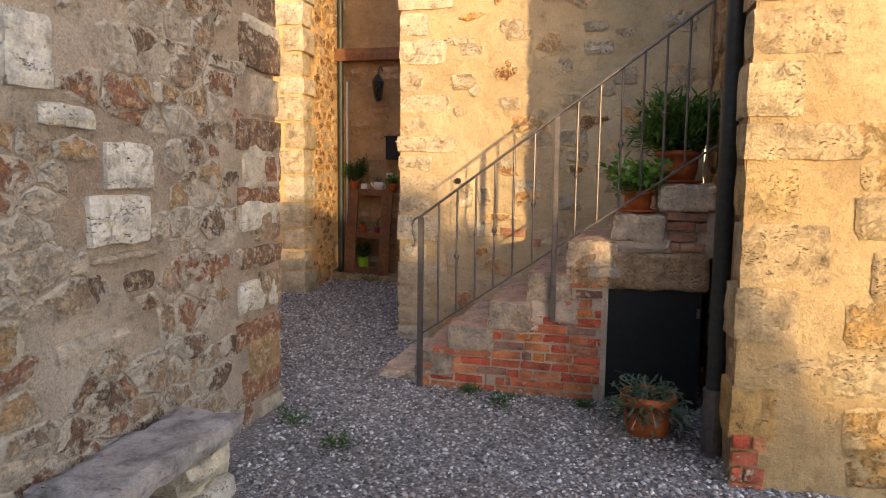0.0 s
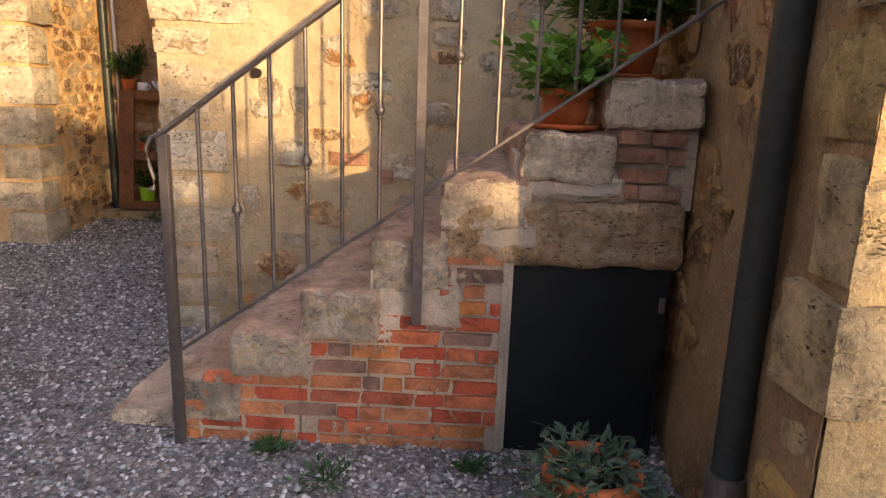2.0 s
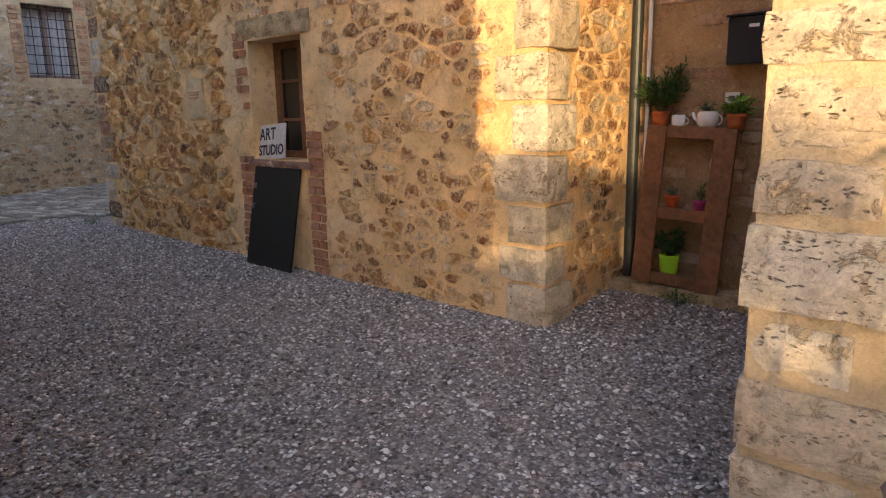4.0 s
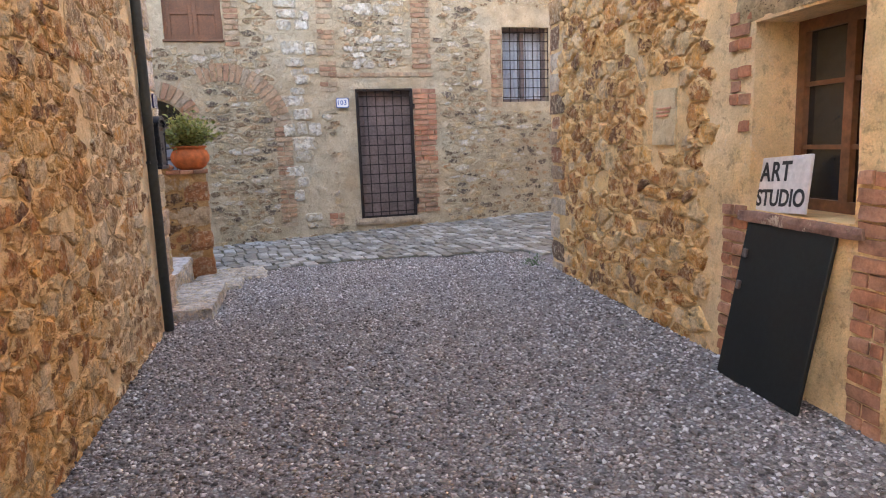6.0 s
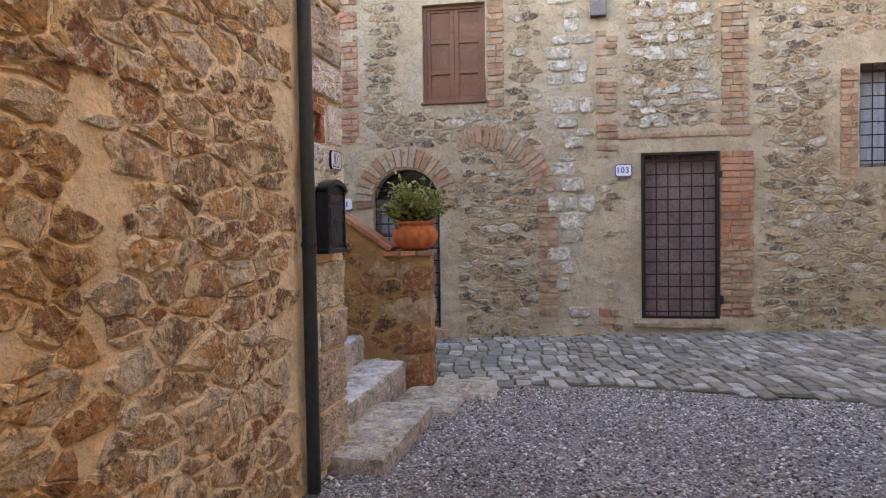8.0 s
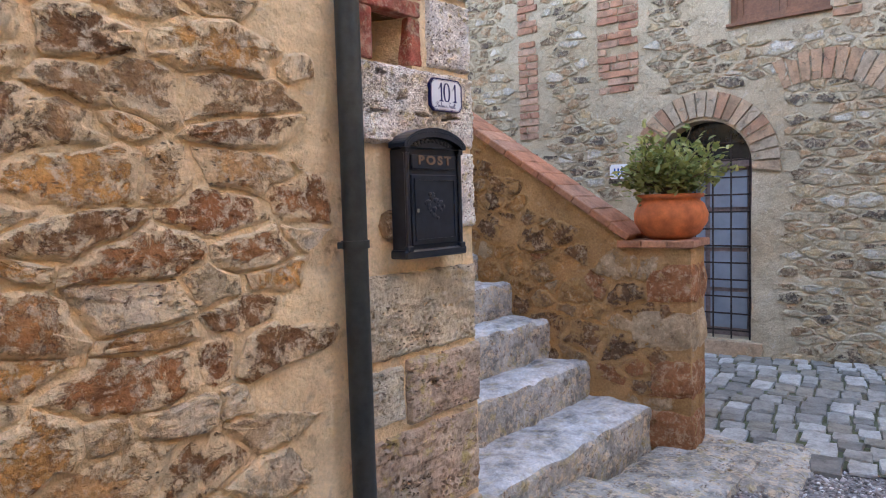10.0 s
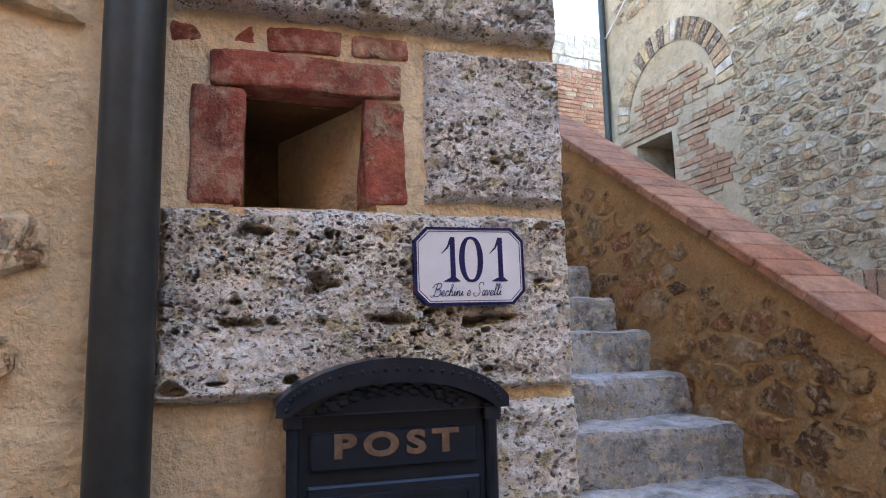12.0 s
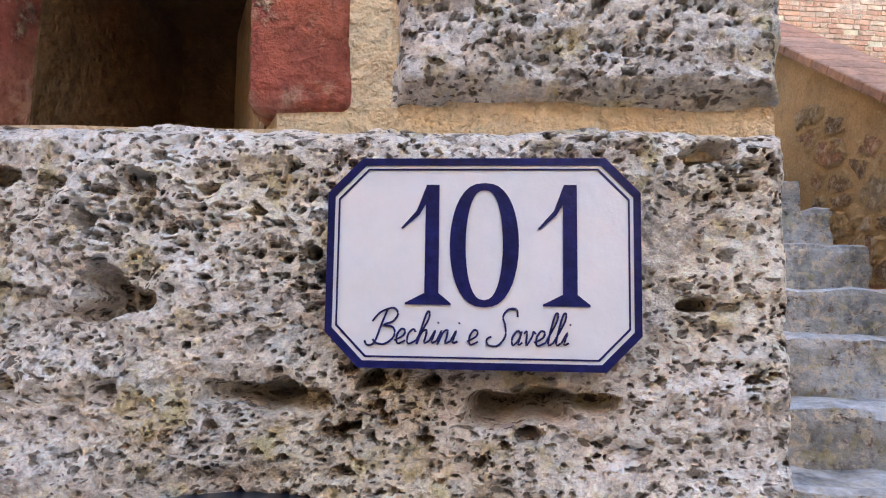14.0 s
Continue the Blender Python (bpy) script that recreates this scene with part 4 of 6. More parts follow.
lay(wall_a_north, coursed(AN0 + 2.11, AN0 + 2.46, 1.36, 1.77, (0.1, 0.2), (0.12, 0.24), 0.8, 0.012, 0.02, (), 0.6, 33), S_rubble, limit=20)
# niche with its brick surround; its inner shade is painted on back and lining
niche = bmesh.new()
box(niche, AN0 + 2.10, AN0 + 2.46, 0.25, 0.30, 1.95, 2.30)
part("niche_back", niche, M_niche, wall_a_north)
# added slabs that darken the sides of the niche
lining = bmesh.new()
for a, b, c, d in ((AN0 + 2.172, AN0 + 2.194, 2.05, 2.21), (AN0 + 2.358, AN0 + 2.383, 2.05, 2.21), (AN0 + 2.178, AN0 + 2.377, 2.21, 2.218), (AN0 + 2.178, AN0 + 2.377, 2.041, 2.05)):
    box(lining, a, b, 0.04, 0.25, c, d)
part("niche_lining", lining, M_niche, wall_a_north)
for a, b, c, d, y in ((2.122, 2.192, 2.048, 2.212, -.008), (2.362, 2.425, 2.052, 2.210, -.006), (2.146, 2.420, 2.212, 2.264, -.014), (2.09, 2.21, 2.276, 2.312, 0.0), (2.225, 2.33, 2.275, 2.313, -.004), (2.345, 2.43, 2.276, 2.31, -.006)):
    part("brick", rough_block(AN0 + a, AN0 + b, y, 0.06 if b - a > 0.2 else 0.10, c, d, 0.006, 0.006, 0.003, int(a * 100), 36), S_redbrick, wall_a_north)


# ---- house number plate ----
def outline(bm, pts, y0, y1):
    f = [bm.verts.new((x, y0, z)) for x, z in pts]
    b = [bm.verts.new((x, y1, z)) for x, z in pts]
    bm.faces.new(f)
    bm.faces.new(b[::-1])
    n = len(pts)
    for i in range(n):
        bm.faces.new((f[(i + 1) % n], f[i], b[i], b[(i + 1) % n]))
    bmesh.ops.recalc_face_normals(bm, faces=bm.faces[:])
    return bm


def octagon(x0, x1, z0, z1, c):
    return [(x0 + c, z0), (x1 - c, z0), (x1, z0 + c), (x1, z1 - c), (x1 - c, z1), (x0 + c, z1), (x0, z1 - c), (x0, z0 + c)]


def ring(bm, outer, inner, y0, y1):
    n = len(outer)
    vs = [[bm.verts.new((x, y, z)) for x, z in pts] for y in (y0, y1) for pts in (outer, inner)]
    of, inf, ob_, ib = vs
    for i in range(n):
        j = (i + 1) % n
        bm.faces.new((of[i], of[j], inf[j], inf[i]))
        bm.faces.new((ob_[i], ob_[j], of[j], of[i]))
        bm.faces.new((inf[i], inf[j], ib[j], ib[i]))
        bm.faces.new((ib[i], ib[j], ob_[j], ob_[i]))
    bmesh.ops.recalc_face_normals(bm, faces=bm.faces[:])
    return bm


def lettering(body, size, depth=0.0004, shear=0.0, spacing=1.0, bold=0.0):
    cu = bpy.data.curves.new("lettering", "FONT")
    cu.body, cu.size, cu.shear, cu.space_character, cu.offset = body, size, shear, spacing, bold
    cu.align_x, cu.align_y = "CENTER", "CENTER"
    cu.extrude = depth
    cu.resolution_u = 4
    tmp = new("lettering", cu)
    dg = bpy.context.evaluated_depsgraph_get()
    me = bpy.data.meshes.new_from_object(tmp.evaluated_get(dg))
    bpy.data.objects.remove(tmp)
    return me


UPRIGHT = pose(0, 0, 0, 90, 0, 0)
M_enamel = plain_mat("white_glazed_ceramic", (0.78, 0.79, 0.82), 0.12, 0.0, var=0.03, scale=60, coat=0.5)
M_blue = plain_mat("dark_blue_glaze", (0.008, 0.011, 0.085), 0.3, 0.0, var=0.4, scale=160, spec=0.25)
WA = facing(A_NE, A_NW)
PX, PZ = AN0 + 2.507, 1.961
plate = thing("house_number_plate", WA @ Matrix.Translation((PX, -0.039, PZ)) @ pose(0, 0, 0, 0, -0.6, 0) @ Matrix.Diagonal((0.93, 1, 0.95, 1)), "white glazed ceramic plate with dark blue numerals", "house number")
part("tile", outline(bmesh.new(), octagon(-0.0875, 0.0875, -0.0575, 0.0575, 0.019), 0, 0.012), M_enamel, plate)
part("border", ring(bmesh.new(), octagon(-0.0885, 0.0885, -0.0585, 0.0585, 0.0195), octagon(-0.0845, 0.0845, -0.0545, 0.0545, 0.0178), -0.0008, 0.0125), M_blue, plate, "dark blue glazed edge")
part("line", ring(bmesh.new(), octagon(-0.0825, 0.0825, -0.0527, 0.0527, 0.0172), octagon(-0.0815, 0.0815, -0.0517, 0.0517, 0.0168), -0.0005, 0.0), M_blue, plate, "thin dark blue line")


def numeral_one(bm, x):
    pts = [(-0.0145, -0.0335), (0.0115, -0.0335), (0.0115, -0.0325), (0.0045, -0.027), (0.0042, 0.0335), (-0.003, 0.0335), (-0.0085, 0.019), (-0.0175, 0.009), (-0.0165, 0.0085), (-0.007, 0.0165), (-0.0035, 0.0225), (-0.0035, -0.027), (-0.0145, -0.0325)]
    return outline(bm, [(x + a, 0.010 + b) for a, b in pts], -0.0008, 0.0)


part("numeral", numeral_one(bmesh.new(), -0.0285), M_blue, plate)
part("numeral", numeral_one(bmesh.new(), 0.049), M_blue, plate)
zero_o = [(0.0015 + 0.0195 * math.copysign(abs(math.cos(a)) ** 0.8, math.cos(a)), 0.010 + 0.0345 * math.sin(a)) for a in [i * math.tau / 36 for i in range(36)]]
zero_i = [(0.0015 + 0.0105 * math.copysign(abs(math.cos(a)) ** 0.8, math.cos(a)), 0.010 + 0.0305 * math.sin(a)) for a in [i * math.tau / 36 for i in range(36)]]
part("numeral", ring(bmesh.new(), zero_o, zero_i, -0.0008, 0.0), M_blue, plate)
GLYPHS = {
    "B": (1.05, [(0.05, 0.75), (0.3, 1.05), (0.75, 1.2), (0.98, 1.0), (0.85, 0.75), (0.5, 0.62), (0.9, 0.55), (1.0, 0.25), (0.7, 0.0), (0.35, 0.03), (0.2, 0.15)], [(0.55, 1.15), (0.42, 0.6), (0.3, 0.05), (0.05, -0.05), (-0.1, 0.1)]),
    "S": (0.85, [(0.95, 0.95), (0.85, 1.2), (0.55, 1.2), (0.4, 0.95), (0.55, 0.65), (0.62, 0.3), (0.4, 0.0), (0.05, 0.02), (-0.05, 0.2), (0.1, 0.3)]),
    "e": (0.42, [(0.0, 0.12), (0.3, 0.28), (0.33, 0.45), (0.18, 0.5), (0.06, 0.28), (0.14, 0.02), (0.42, 0.12)]),
    "c": (0.4, [(0.34, 0.4), (0.22, 0.5), (0.06, 0.32), (0.12, 0.02), (0.4, 0.12)]),
    "h": (0.52, [(0.0, 0.12), (0.3, 0.75), (0.32, 1.05), (0.2, 1.0), (0.06, 0.0), (0.16, 0.38), (0.32, 0.48), (0.36, 0.32), (0.34, 0.05), (0.52, 0.12)]),
    "i": (0.28, [(0.0, 0.12), (0.16, 0.48), (0.1, 0.08), (0.28, 0.12)], [(0.2, 0.7), (0.22, 0.74)]),
    "n": (0.52, [(0.0, 0.12), (0.12, 0.48), (0.06, 0.0), (0.18, 0.4), (0.34, 0.48), (0.36, 0.3), (0.34, 0.05), (0.52, 0.12)]),
    "a": (0.46, [(0.34, 0.4), (0.2, 0.5), (0.05, 0.28), (0.12, 0.02), (0.3, 0.2), (0.36, 0.48), (0.32, 0.05), (0.46, 0.12)]),
    "v": (0.44, [(0.0, 0.4), (0.1, 0.48), (0.16, 0.02), (0.32, 0.3), (0.34, 0.48), (0.44, 0.4)]),
    "l": (0.3, [(0.0, 0.12), (0.26, 0.75), (0.28, 1.05), (0.16, 1.0), (0.1, 0.1), (0.3, 0.12)]),
    " ": (0.36,),
}


def script(body, size, width):
    """Joined handwriting, stroke by stroke; returns one mesh for each letter."""
    total = sum(GLYPHS[ch][0] for ch in body)
    x, out = -total / 2, []
    for ch in body:
        adv, *strokes = GLYPHS[ch]
        bm = bmesh.new()
        for st in strokes:
            pts = []
            ext = [st[0]] + st + [st[-1]]
            for a, b, c, d in zip(ext, ext[1:], ext[2:], ext[3:]):
                for t in (0, 0.25, 0.5, 0.75):
                    pts.append([0.5 * (2 * b[i] + (c[i] - a[i]) * t + (2 * a[i] - 5 * b[i] + 4 * c[i] - d[i]) * t * t + (3 * b[i] - a[i] - 3 * c[i] + d[i]) * t ** 3) for i in (0, 1)])
            pts.append(list(st[-1]))
            tube(bm, [((x + px + 0.22 * pz) * width, 0, pz * size) for px, pz in pts], 0.0006, 5)
        if strokes:
            out.append(bm)
        else:
            bm.free()
        x += adv
    return out


for letter in script("Bechini e Savelli", 0.0165, 0.0147):
    part("letter", letter, M_blue, plate, "thin dark blue script", Matrix.Translation((-0.008, -0.0005, -0.0452)))

# ---- post box ----
M_gilt = plain_mat("worn_gilt_lettering", (0.20, 0.13, 0.085), 0.5, 0.3, var=0.3, scale=120)
M_chrome = plain_mat("bright_steel", (0.6, 0.6, 0.6), 0.25, 1.0, var=0.1)
BX0, BX1, BZ0, BZ1 = -0.158, 0.158, -0.19, 0.235
postbox = thing("post_box", WA @ Matrix.Translation((AN0 + 2.387, -0.02, 1.599)) @ Matrix.Diagonal((0.92, 0.88, 0.985, 1)), "black cast metal wall post box with arched top", "post box")


def arch_pts(x0, x1, z0, zs, rise, n=14):
    pts = [(x0, z0), (x1, z0), (x1, zs)]
    c, r = (x0 + x1) / 2, (x1 - x0) / 2
    pts += [(c + r * math.cos(math.pi * i / n), zs + rise * math.sin(math.pi * i / n) ** 1.5) for i in range(1, n)]
    return pts + [(x0, zs)]


part("body", outline(bmesh.new(), arch_pts(-0.145, 0.145, -0.165, 0.165, 0.045), -0.062, 0.012), M_black, postbox)
part("hood", ring(bmesh.new(), arch_pts(-0.163, 0.163, 0.172, 0.186, 0.055), arch_pts(-0.143, 0.143, 0.1715, 0.172, 0.038), -0.085, 0.0), M_black, postbox)
bead = bmesh.new()
for i in range(29):
    a = math.pi * i / 28
    bmesh.ops.create_icosphere(bead, subdivisions=1, radius=0.0035, matrix=Matrix.Translation((0.148 * math.cos(a), -0.085, 0.182 + 0.044 * math.sin(a))))
tagged(part("beading", bead, M_black, postbox), kind="stuff")
part("base", box(bmesh.new(), -0.165, 0.165, -0.078, 0.008, -0.192, -0.163, 0.006), M_black, postbox)
for sx in (-1, 1):
    col = bmesh.new()
    rod(col, (sx * 0.140, -0.066, -0.16), (sx * 0.140, -0.066, 0.165), 0.009, 0.009, 10)
    box(col, sx * 0.140 - 0.014, sx * 0.140 + 0.014, -0.080, -0.052, -0.172, -0.150, 0.003)
    box(col, sx * 0.140 - 0.013, sx * 0.140 + 0.013, -0.079, -0.053, 0.155, 0.175, 0.003)
    part("pilaster", col, M_black, postbox)
door = part("door", box(bmesh.new(), -0.122, 0.122, -0.070, -0.061, -0.15, 0.085, 0.003), M_black, postbox)
part("raised_panel", ring(bmesh.new(), [(-0.108, -0.135), (0.108, -0.135), (0.108, 0.072), (-0.108, 0.072)], [(-0.102, -0.129), (0.102, -0.129), (0.102, 0.066), (-0.102, 0.066)], -0.074, -0.069), M_black, door)
crest = bmesh.new()
for i in range(26):
    a, rr = rng.uniform(0, math.tau), rng.uniform(0.012, 0.05)
    bmesh.ops.create_icosphere(crest, subdivisions=1, radius=rng.uniform(0.005, 0.011), matrix=Matrix.Translation((rr * 1.1 * math.cos(a), -0.0705, -0.02 + rr * math.sin(a))) @ Matrix.Diagonal((1.3, 0.5, 1, 1)))
tagged(part("crest", crest, M_black, door), kind="stuff")
lock = bmesh.new()
rod(lock, (-0.098, -0.070, -0.035), (-0.098, -0.078, -0.035), 0.0075, 0.0075, 14)
part("lock", lock, M_chrome, door, "small bright steel lock")
part("slot", box(bmesh.new(), -0.118, 0.118, -0.072, -0.062, 0.102, 0.150, 0.003), M_black, postbox)
part("lettering", lettering("POST", 0.040, 0.0012, 0.0, 1.35, 0.0016), M_gilt, postbox, "worn gilt raised letters", Matrix.Translation((0, -0.0735, 0.131)) @ UPRIGHT @ Matrix.Diagonal((1.5, 1, 1, 1)))
scroll = bmesh.new()
for i in range(22):
    a = math.pi * (0.12 + 0.76 * i / 21)
    rr = 0.75 + 0.1 * (i % 2)
    bmesh.ops.create_icosphere(scroll, subdivisions=1, radius=0.0065, matrix=Matrix.Translation((0.13 * rr * math.cos(a), -0.063, 0.163 + 0.045 * rr * math.sin(a))) @ Matrix.Diagonal((1.5, 0.6, 1, 1)))
tagged(part("scrollwork", scroll, M_black, postbox), kind="stuff")


# ---- drain pipes ----
def drain(name, m, top, r, clamps, label, foot=0.0):
    t = thing(name, m, label, "drain pipe")
    part("pipe", rod(bmesh.new(), (0, 0, foot), (0, 0, top), r, r, 64), M_pipe, t, smooth=False)
    for z in clamps:
        c = bmesh.new()
        rod(c, (0, 0, z - 0.012), (0, 0, z + 0.012), r + 0.006, r + 0.006, 48)
        box(c, -r - 0.022, r + 0.022, 0.008, 0.016, z - 0.01, z + 0.01, 0.002)
        for s in (-1, 1):
            rod(c, (s * (r + 0.014), 0.006, z - 0.008), (s * (r + 0.014), 0.006, z + 0.008), 0.007, 0.007, 8)
        part("clamp", c, M_pipe, t)
    return t


drain("drain_pipe", WA @ Matrix.Translation((AN0 + 2.058, -0.05, 0)), 5.2, 0.037, (1.47, 3.3), "dark green-grey metal drain pipe with a clamp", 0.13)
pe = drain("drain_pipe", Matrix.Translation((1.44, 3.40, 0)), 6.4, 0.045, (2.9,), "dark grey drain pipe in the shaded corner", 0.05)
part("sleeve", rod(bmesh.new(), (0, 0, 0.06), (0, 0, 0.42), 0.058, 0.056, 20), M_iron, pe, "lighter grey lower sleeve")

# ---- tall lane house ----
keep = [(o[0] - 0.25, o[1] + 0.25, o[2] - 0.1, o[3] + 0.3) for o in (WIN1, WIN2)] + [(DOOR[0] - 0.25, DOOR[1] + 0.45, DOOR[2] - 0.15, DOOR[3] + 0.3), (ARCH[0] - 0.3, ARCH[1] + 0.2, 0, 2.6), (fx(3.4), fx(3.7), 2.2, 7), (fx(4.35), fx(4.9), 2.5, 6), (fx(-0.3), fx(1.6), 2.5, 6.0), (fx(7.9), fx(8.22), 2.3, 4.3), (fx(9.4), fx(9.75), 2.75, 6)]
lay_cells(wall_f, cells(0.2, fx(13.0), 0.05, 6.4, 0.18, 0.08, 0.97, 0.010, keep + [(fx(7.3), fx(7.92), 0.2, 6)], 41, 0.07), S_lane, (fx(7.6), 1.8), 300, 0.012)
lay_cells(wall_f, squared(coursed(fx(7.3), fx(7.92), 0.25, 6.0, (0.10, 0.24), (0.18, 0.4), 0.95, 0.022, 0.016, (), 0.15, 43), 43), S_pale, (fx(7.6), 2.0), 60, 0.018)
lay_cells(wall_f, squared(coursed(fx(8.3), fx(9.35), 2.75, 5.5, (0.11, 0.22), (0.16, 0.36), 0.55, 0.03, 0.016, (), 0.15, 44), 44), S_pale, (fx(8.8), 3.2), 60, 0.018)
fbr = bricks(DOOR[1] + 0.02, DOOR[1] + 0.42, 1.25, 2.45, 0.085, 0.25, seed=1)
lay(wall_f, fbr, M_copping, "brick", 1, limit=60)
fpale = bricks(DOOR[1] + 0.02, DOOR[1] + 0.42, 0.4, 1.24, 0.08, 0.25, seed=3) + bricks(DOOR[0] - 0.4, DOOR[1] + 0.4, 2.62, 2.7, 0.08, 0.25, seed=4)
fpale += bricks(fx(9.42), fx(9.74), 2.75, 6, 0.08, 0.25, seed=5) + bricks(fx(7.93), fx(8.2), 2.4, 4.1, 0.08, 0.25, 0.02, 0.7, seed=6) + bricks(WIN1[1] + 0.02, WIN1[1] + 0.24, 3.1, 4.7, 0.08, 0.24, seed=7) + bricks(WIN2[0] - 0.22, WIN2[0] - 0.02, 2.1, 3.4, 0.08, 0.24, seed=9) + bricks(WIN2[1] + 0.02, WIN2[1] + 0.22, 2.1, 3.6, 0.08, 0.24, seed=10) + bricks(fx(7.2), fx(7.45), 0.3, 1.8, 0.075, 0.25, seed=12)
lay(wall_f, fpale, S_brickpale, "brick", 1, near=(DOOR[0], 1.4), limit=160)
lay(wall_f, bricks(fx(3.42), fx(3.68), 2.3, 6.6, 0.08, 0.25, 0.03, 0.85, seed=13) + bricks(fx(4.4), fx(4.85), 2.7, 6.0, 0.08, 0.25, 0.03, 0.8, seed=14) + bricks(fx(7.95), fx(8.2), 0.28, 0.5, 0.1, 0.25, seed=15), S_lanebrick, "brick", 1, limit=120)
lay(wall_f, bricks(fx(-0.55), fx(2.2), 2.5, 5.0, 0.08, 0.26, 0.03, 0.92, keep_out=[SMALL], seed=16, inside=lambda x, z: x < fx(1.5) + 0.25 * math.sin(z * 9) and (z < 4.4 or (x - fx(0.65)) ** 2 + (z - 4.4) ** 2 < 0.6)), S_brickpale, "brick", 1, near=(fx(0.6), 4), limit=150)
voussoirs(wall_f, fx(0.65), 4.55, 0.82, 1.08, 0, 180, 26, S_lane[0], 0.02)
AC = (ARCH[0] + ARCH[1]) / 2
AR = (ARCH[1] - ARCH[0]) / 2
AS = ARCH[3] - AR * 0.95
voussoirs(wall_f, AC, AS, AR + 0.012, AR + 0.25, -8, 188, 21, S_brickpale[0], 0.03)
voussoirs(wall_f, fx(6.46), 1.85, 0.74, 1.0, -4, 112, 19, S_brickpale[0], 0.025)
voussoirs(wall_f, fx(3.0), 1.6, 0.5, 0.75, 20, 160, 15, S_brickpale[0], 0.025)
# spandrels that round the arched opening
for s in (-1, 1):
    bm = bmesh.new()
    xe = ARCH[1] if s > 0 else ARCH[0]
    arc = [(AC + s * AR * math.cos(a), AS + 0.95 * AR * math.sin(a)) for a in [i * math.pi / 2 / 10 for i in range(11)]]
    outline(bm, arc + [(xe, ARCH[3])], -0.004, 0.5)
    part("spandrel", bm, M_lane, wall_f)

M_glass = plain_mat("blue_grey_window_glass", (0.26, 0.30, 0.36), 0.25, 0.0, var=0.15, scale=4, spec=0.8)
M_curtain = plain_mat("pale_net_curtain", (0.42, 0.45, 0.50), 0.9, 0.0, var=0.15, scale=20)
M_rust = plain_mat("dark_rusty_iron", (0.03, 0.02, 0.018), 0.7, 0.4, var=0.3)
M_shutter = plain_mat("red-brown_painted_wood", (0.17, 0.07, 0.032), 0.55, 0.0, var=0.3, scale=40)
M_olddoor = plain_mat("weathered_dark_door_wood", (0.19, 0.14, 0.13), 0.75, 0.0, var=0.3, scale=30)
M_dimglass = plain_mat("dim_glass", (0.02, 0.022, 0.024), 0.1, 0.0, spec=0.7)
WF = facing(F_S, F_N)


def grille(parent, x0, x1, z0, z1, nv, nh, y, r=0.008, material=None):
    material = material or M_rust
    for i in range(nv):
        x = x0 + (x1 - x0) * (i + 0.5) / nv if nv < 5 else x0 + (x1 - x0) * i / (nv - 1)
        part("bar", rod(bmesh.new(), (x, y, z0), (x, y, z1), r, r, 6), material, parent)
    for i in range(nh):
        z = z0 + (z1 - z0) * (i + 0.5) / nh
        part("bar", rod(bmesh.new(), (x0 - 0.015, y - r, z), (x1 + 0.015, y - r, z), r, r, 6), material, parent)


# grilled door with its own number
d1 = thing("door_1", WF, "weathered dark wooden door behind a rusty iron grille", "door", kind="structure")
part("leaf", box(bmesh.new(), DOOR[0], DOOR[1], 0.13, 0.19, DOOR[2], DOOR[3]), M_olddoor, d1)
part("pale_post", box(bmesh.new(), DOOR[0] + 0.13, DOOR[0] + 0.17, 0.10, 0.13, DOOR[2] + 1.1, DOOR[3]), M_olddoor, d1)
part("frame", ring(bmesh.new(), [(DOOR[0] - 0.012, DOOR[2] - 0.01), (DOOR[1] + 0.012, DOOR[2] - 0.01), (DOOR[1] + 0.012, DOOR[3] + 0.01), (DOOR[0] - 0.012, DOOR[3] + 0.01)], [(DOOR[0] + 0.02, DOOR[2] + 0.02), (DOOR[1] - 0.02, DOOR[2] + 0.02), (DOOR[1] - 0.02, DOOR[3] - 0.02), (DOOR[0] + 0.02, DOOR[3] - 0.02)], -0.03, 0.03), M_rust, d1)
grille(d1, DOOR[0] + 0.03, DOOR[1] - 0.03, DOOR[2], DOOR[3] - 0.03, 7, 13, 0.0)
part("latch", box(bmesh.new(), DOOR[1] + 0.0, DOOR[1] + 0.05, -0.06, -0.02, DOOR[2] + 0.18, DOOR[2] + 0.28, 0.006), M_rust, d1)
part("hinge", box(bmesh.new(), DOOR[1] + 0.0, DOOR[1] + 0.04, -0.05, -0.01, DOOR[3] - 0.32, DOOR[3] - 0.24, 0.006), M_rust, d1)
part("sill", rough_block(DOOR[0] - 0.12, DOOR[1] + 0.12, -0.05, 0.2, DOOR[2] - 0.13, DOOR[2] - 0.006, 0.01, 0.08, 0.015, 5), S_brickpale[0], d1)
p2 = thing("house_number_plate", WF @ Matrix.Translation((fx(8.259), -0.045, 2.228)), "small white ceramic plate with blue numerals", "house number")
part("tile", outline(bmesh.new(), octagon(-0.10, 0.10, -0.075, 0.075, 0.02), -0.004, 0.02), M_enamel, p2)
M_paleblue = plain_mat("faded_blue_glaze", (0.05, 0.14, 0.42), 0.25, 0.0)
part("border", ring(bmesh.new(), octagon(-0.103, 0.103, -0.078, 0.078, 0.021), octagon(-0.093, 0.093, -0.068, 0.068, 0.018), -0.006, 0.02), M_paleblue, p2, "faded blue edge")
part("numeral", lettering("103", 0.10, 0.001, 0.0, 1.1, 0.002), M_paleblue, p2, "", Matrix.Translation((-0.012, -0.0055, 0.0)) @ UPRIGHT)
p3 = thing("house_number_plate", WF @ Matrix.Translation((fx(4.64), -0.045, 1.88)), "small white ceramic plate with blue marks", "house number")
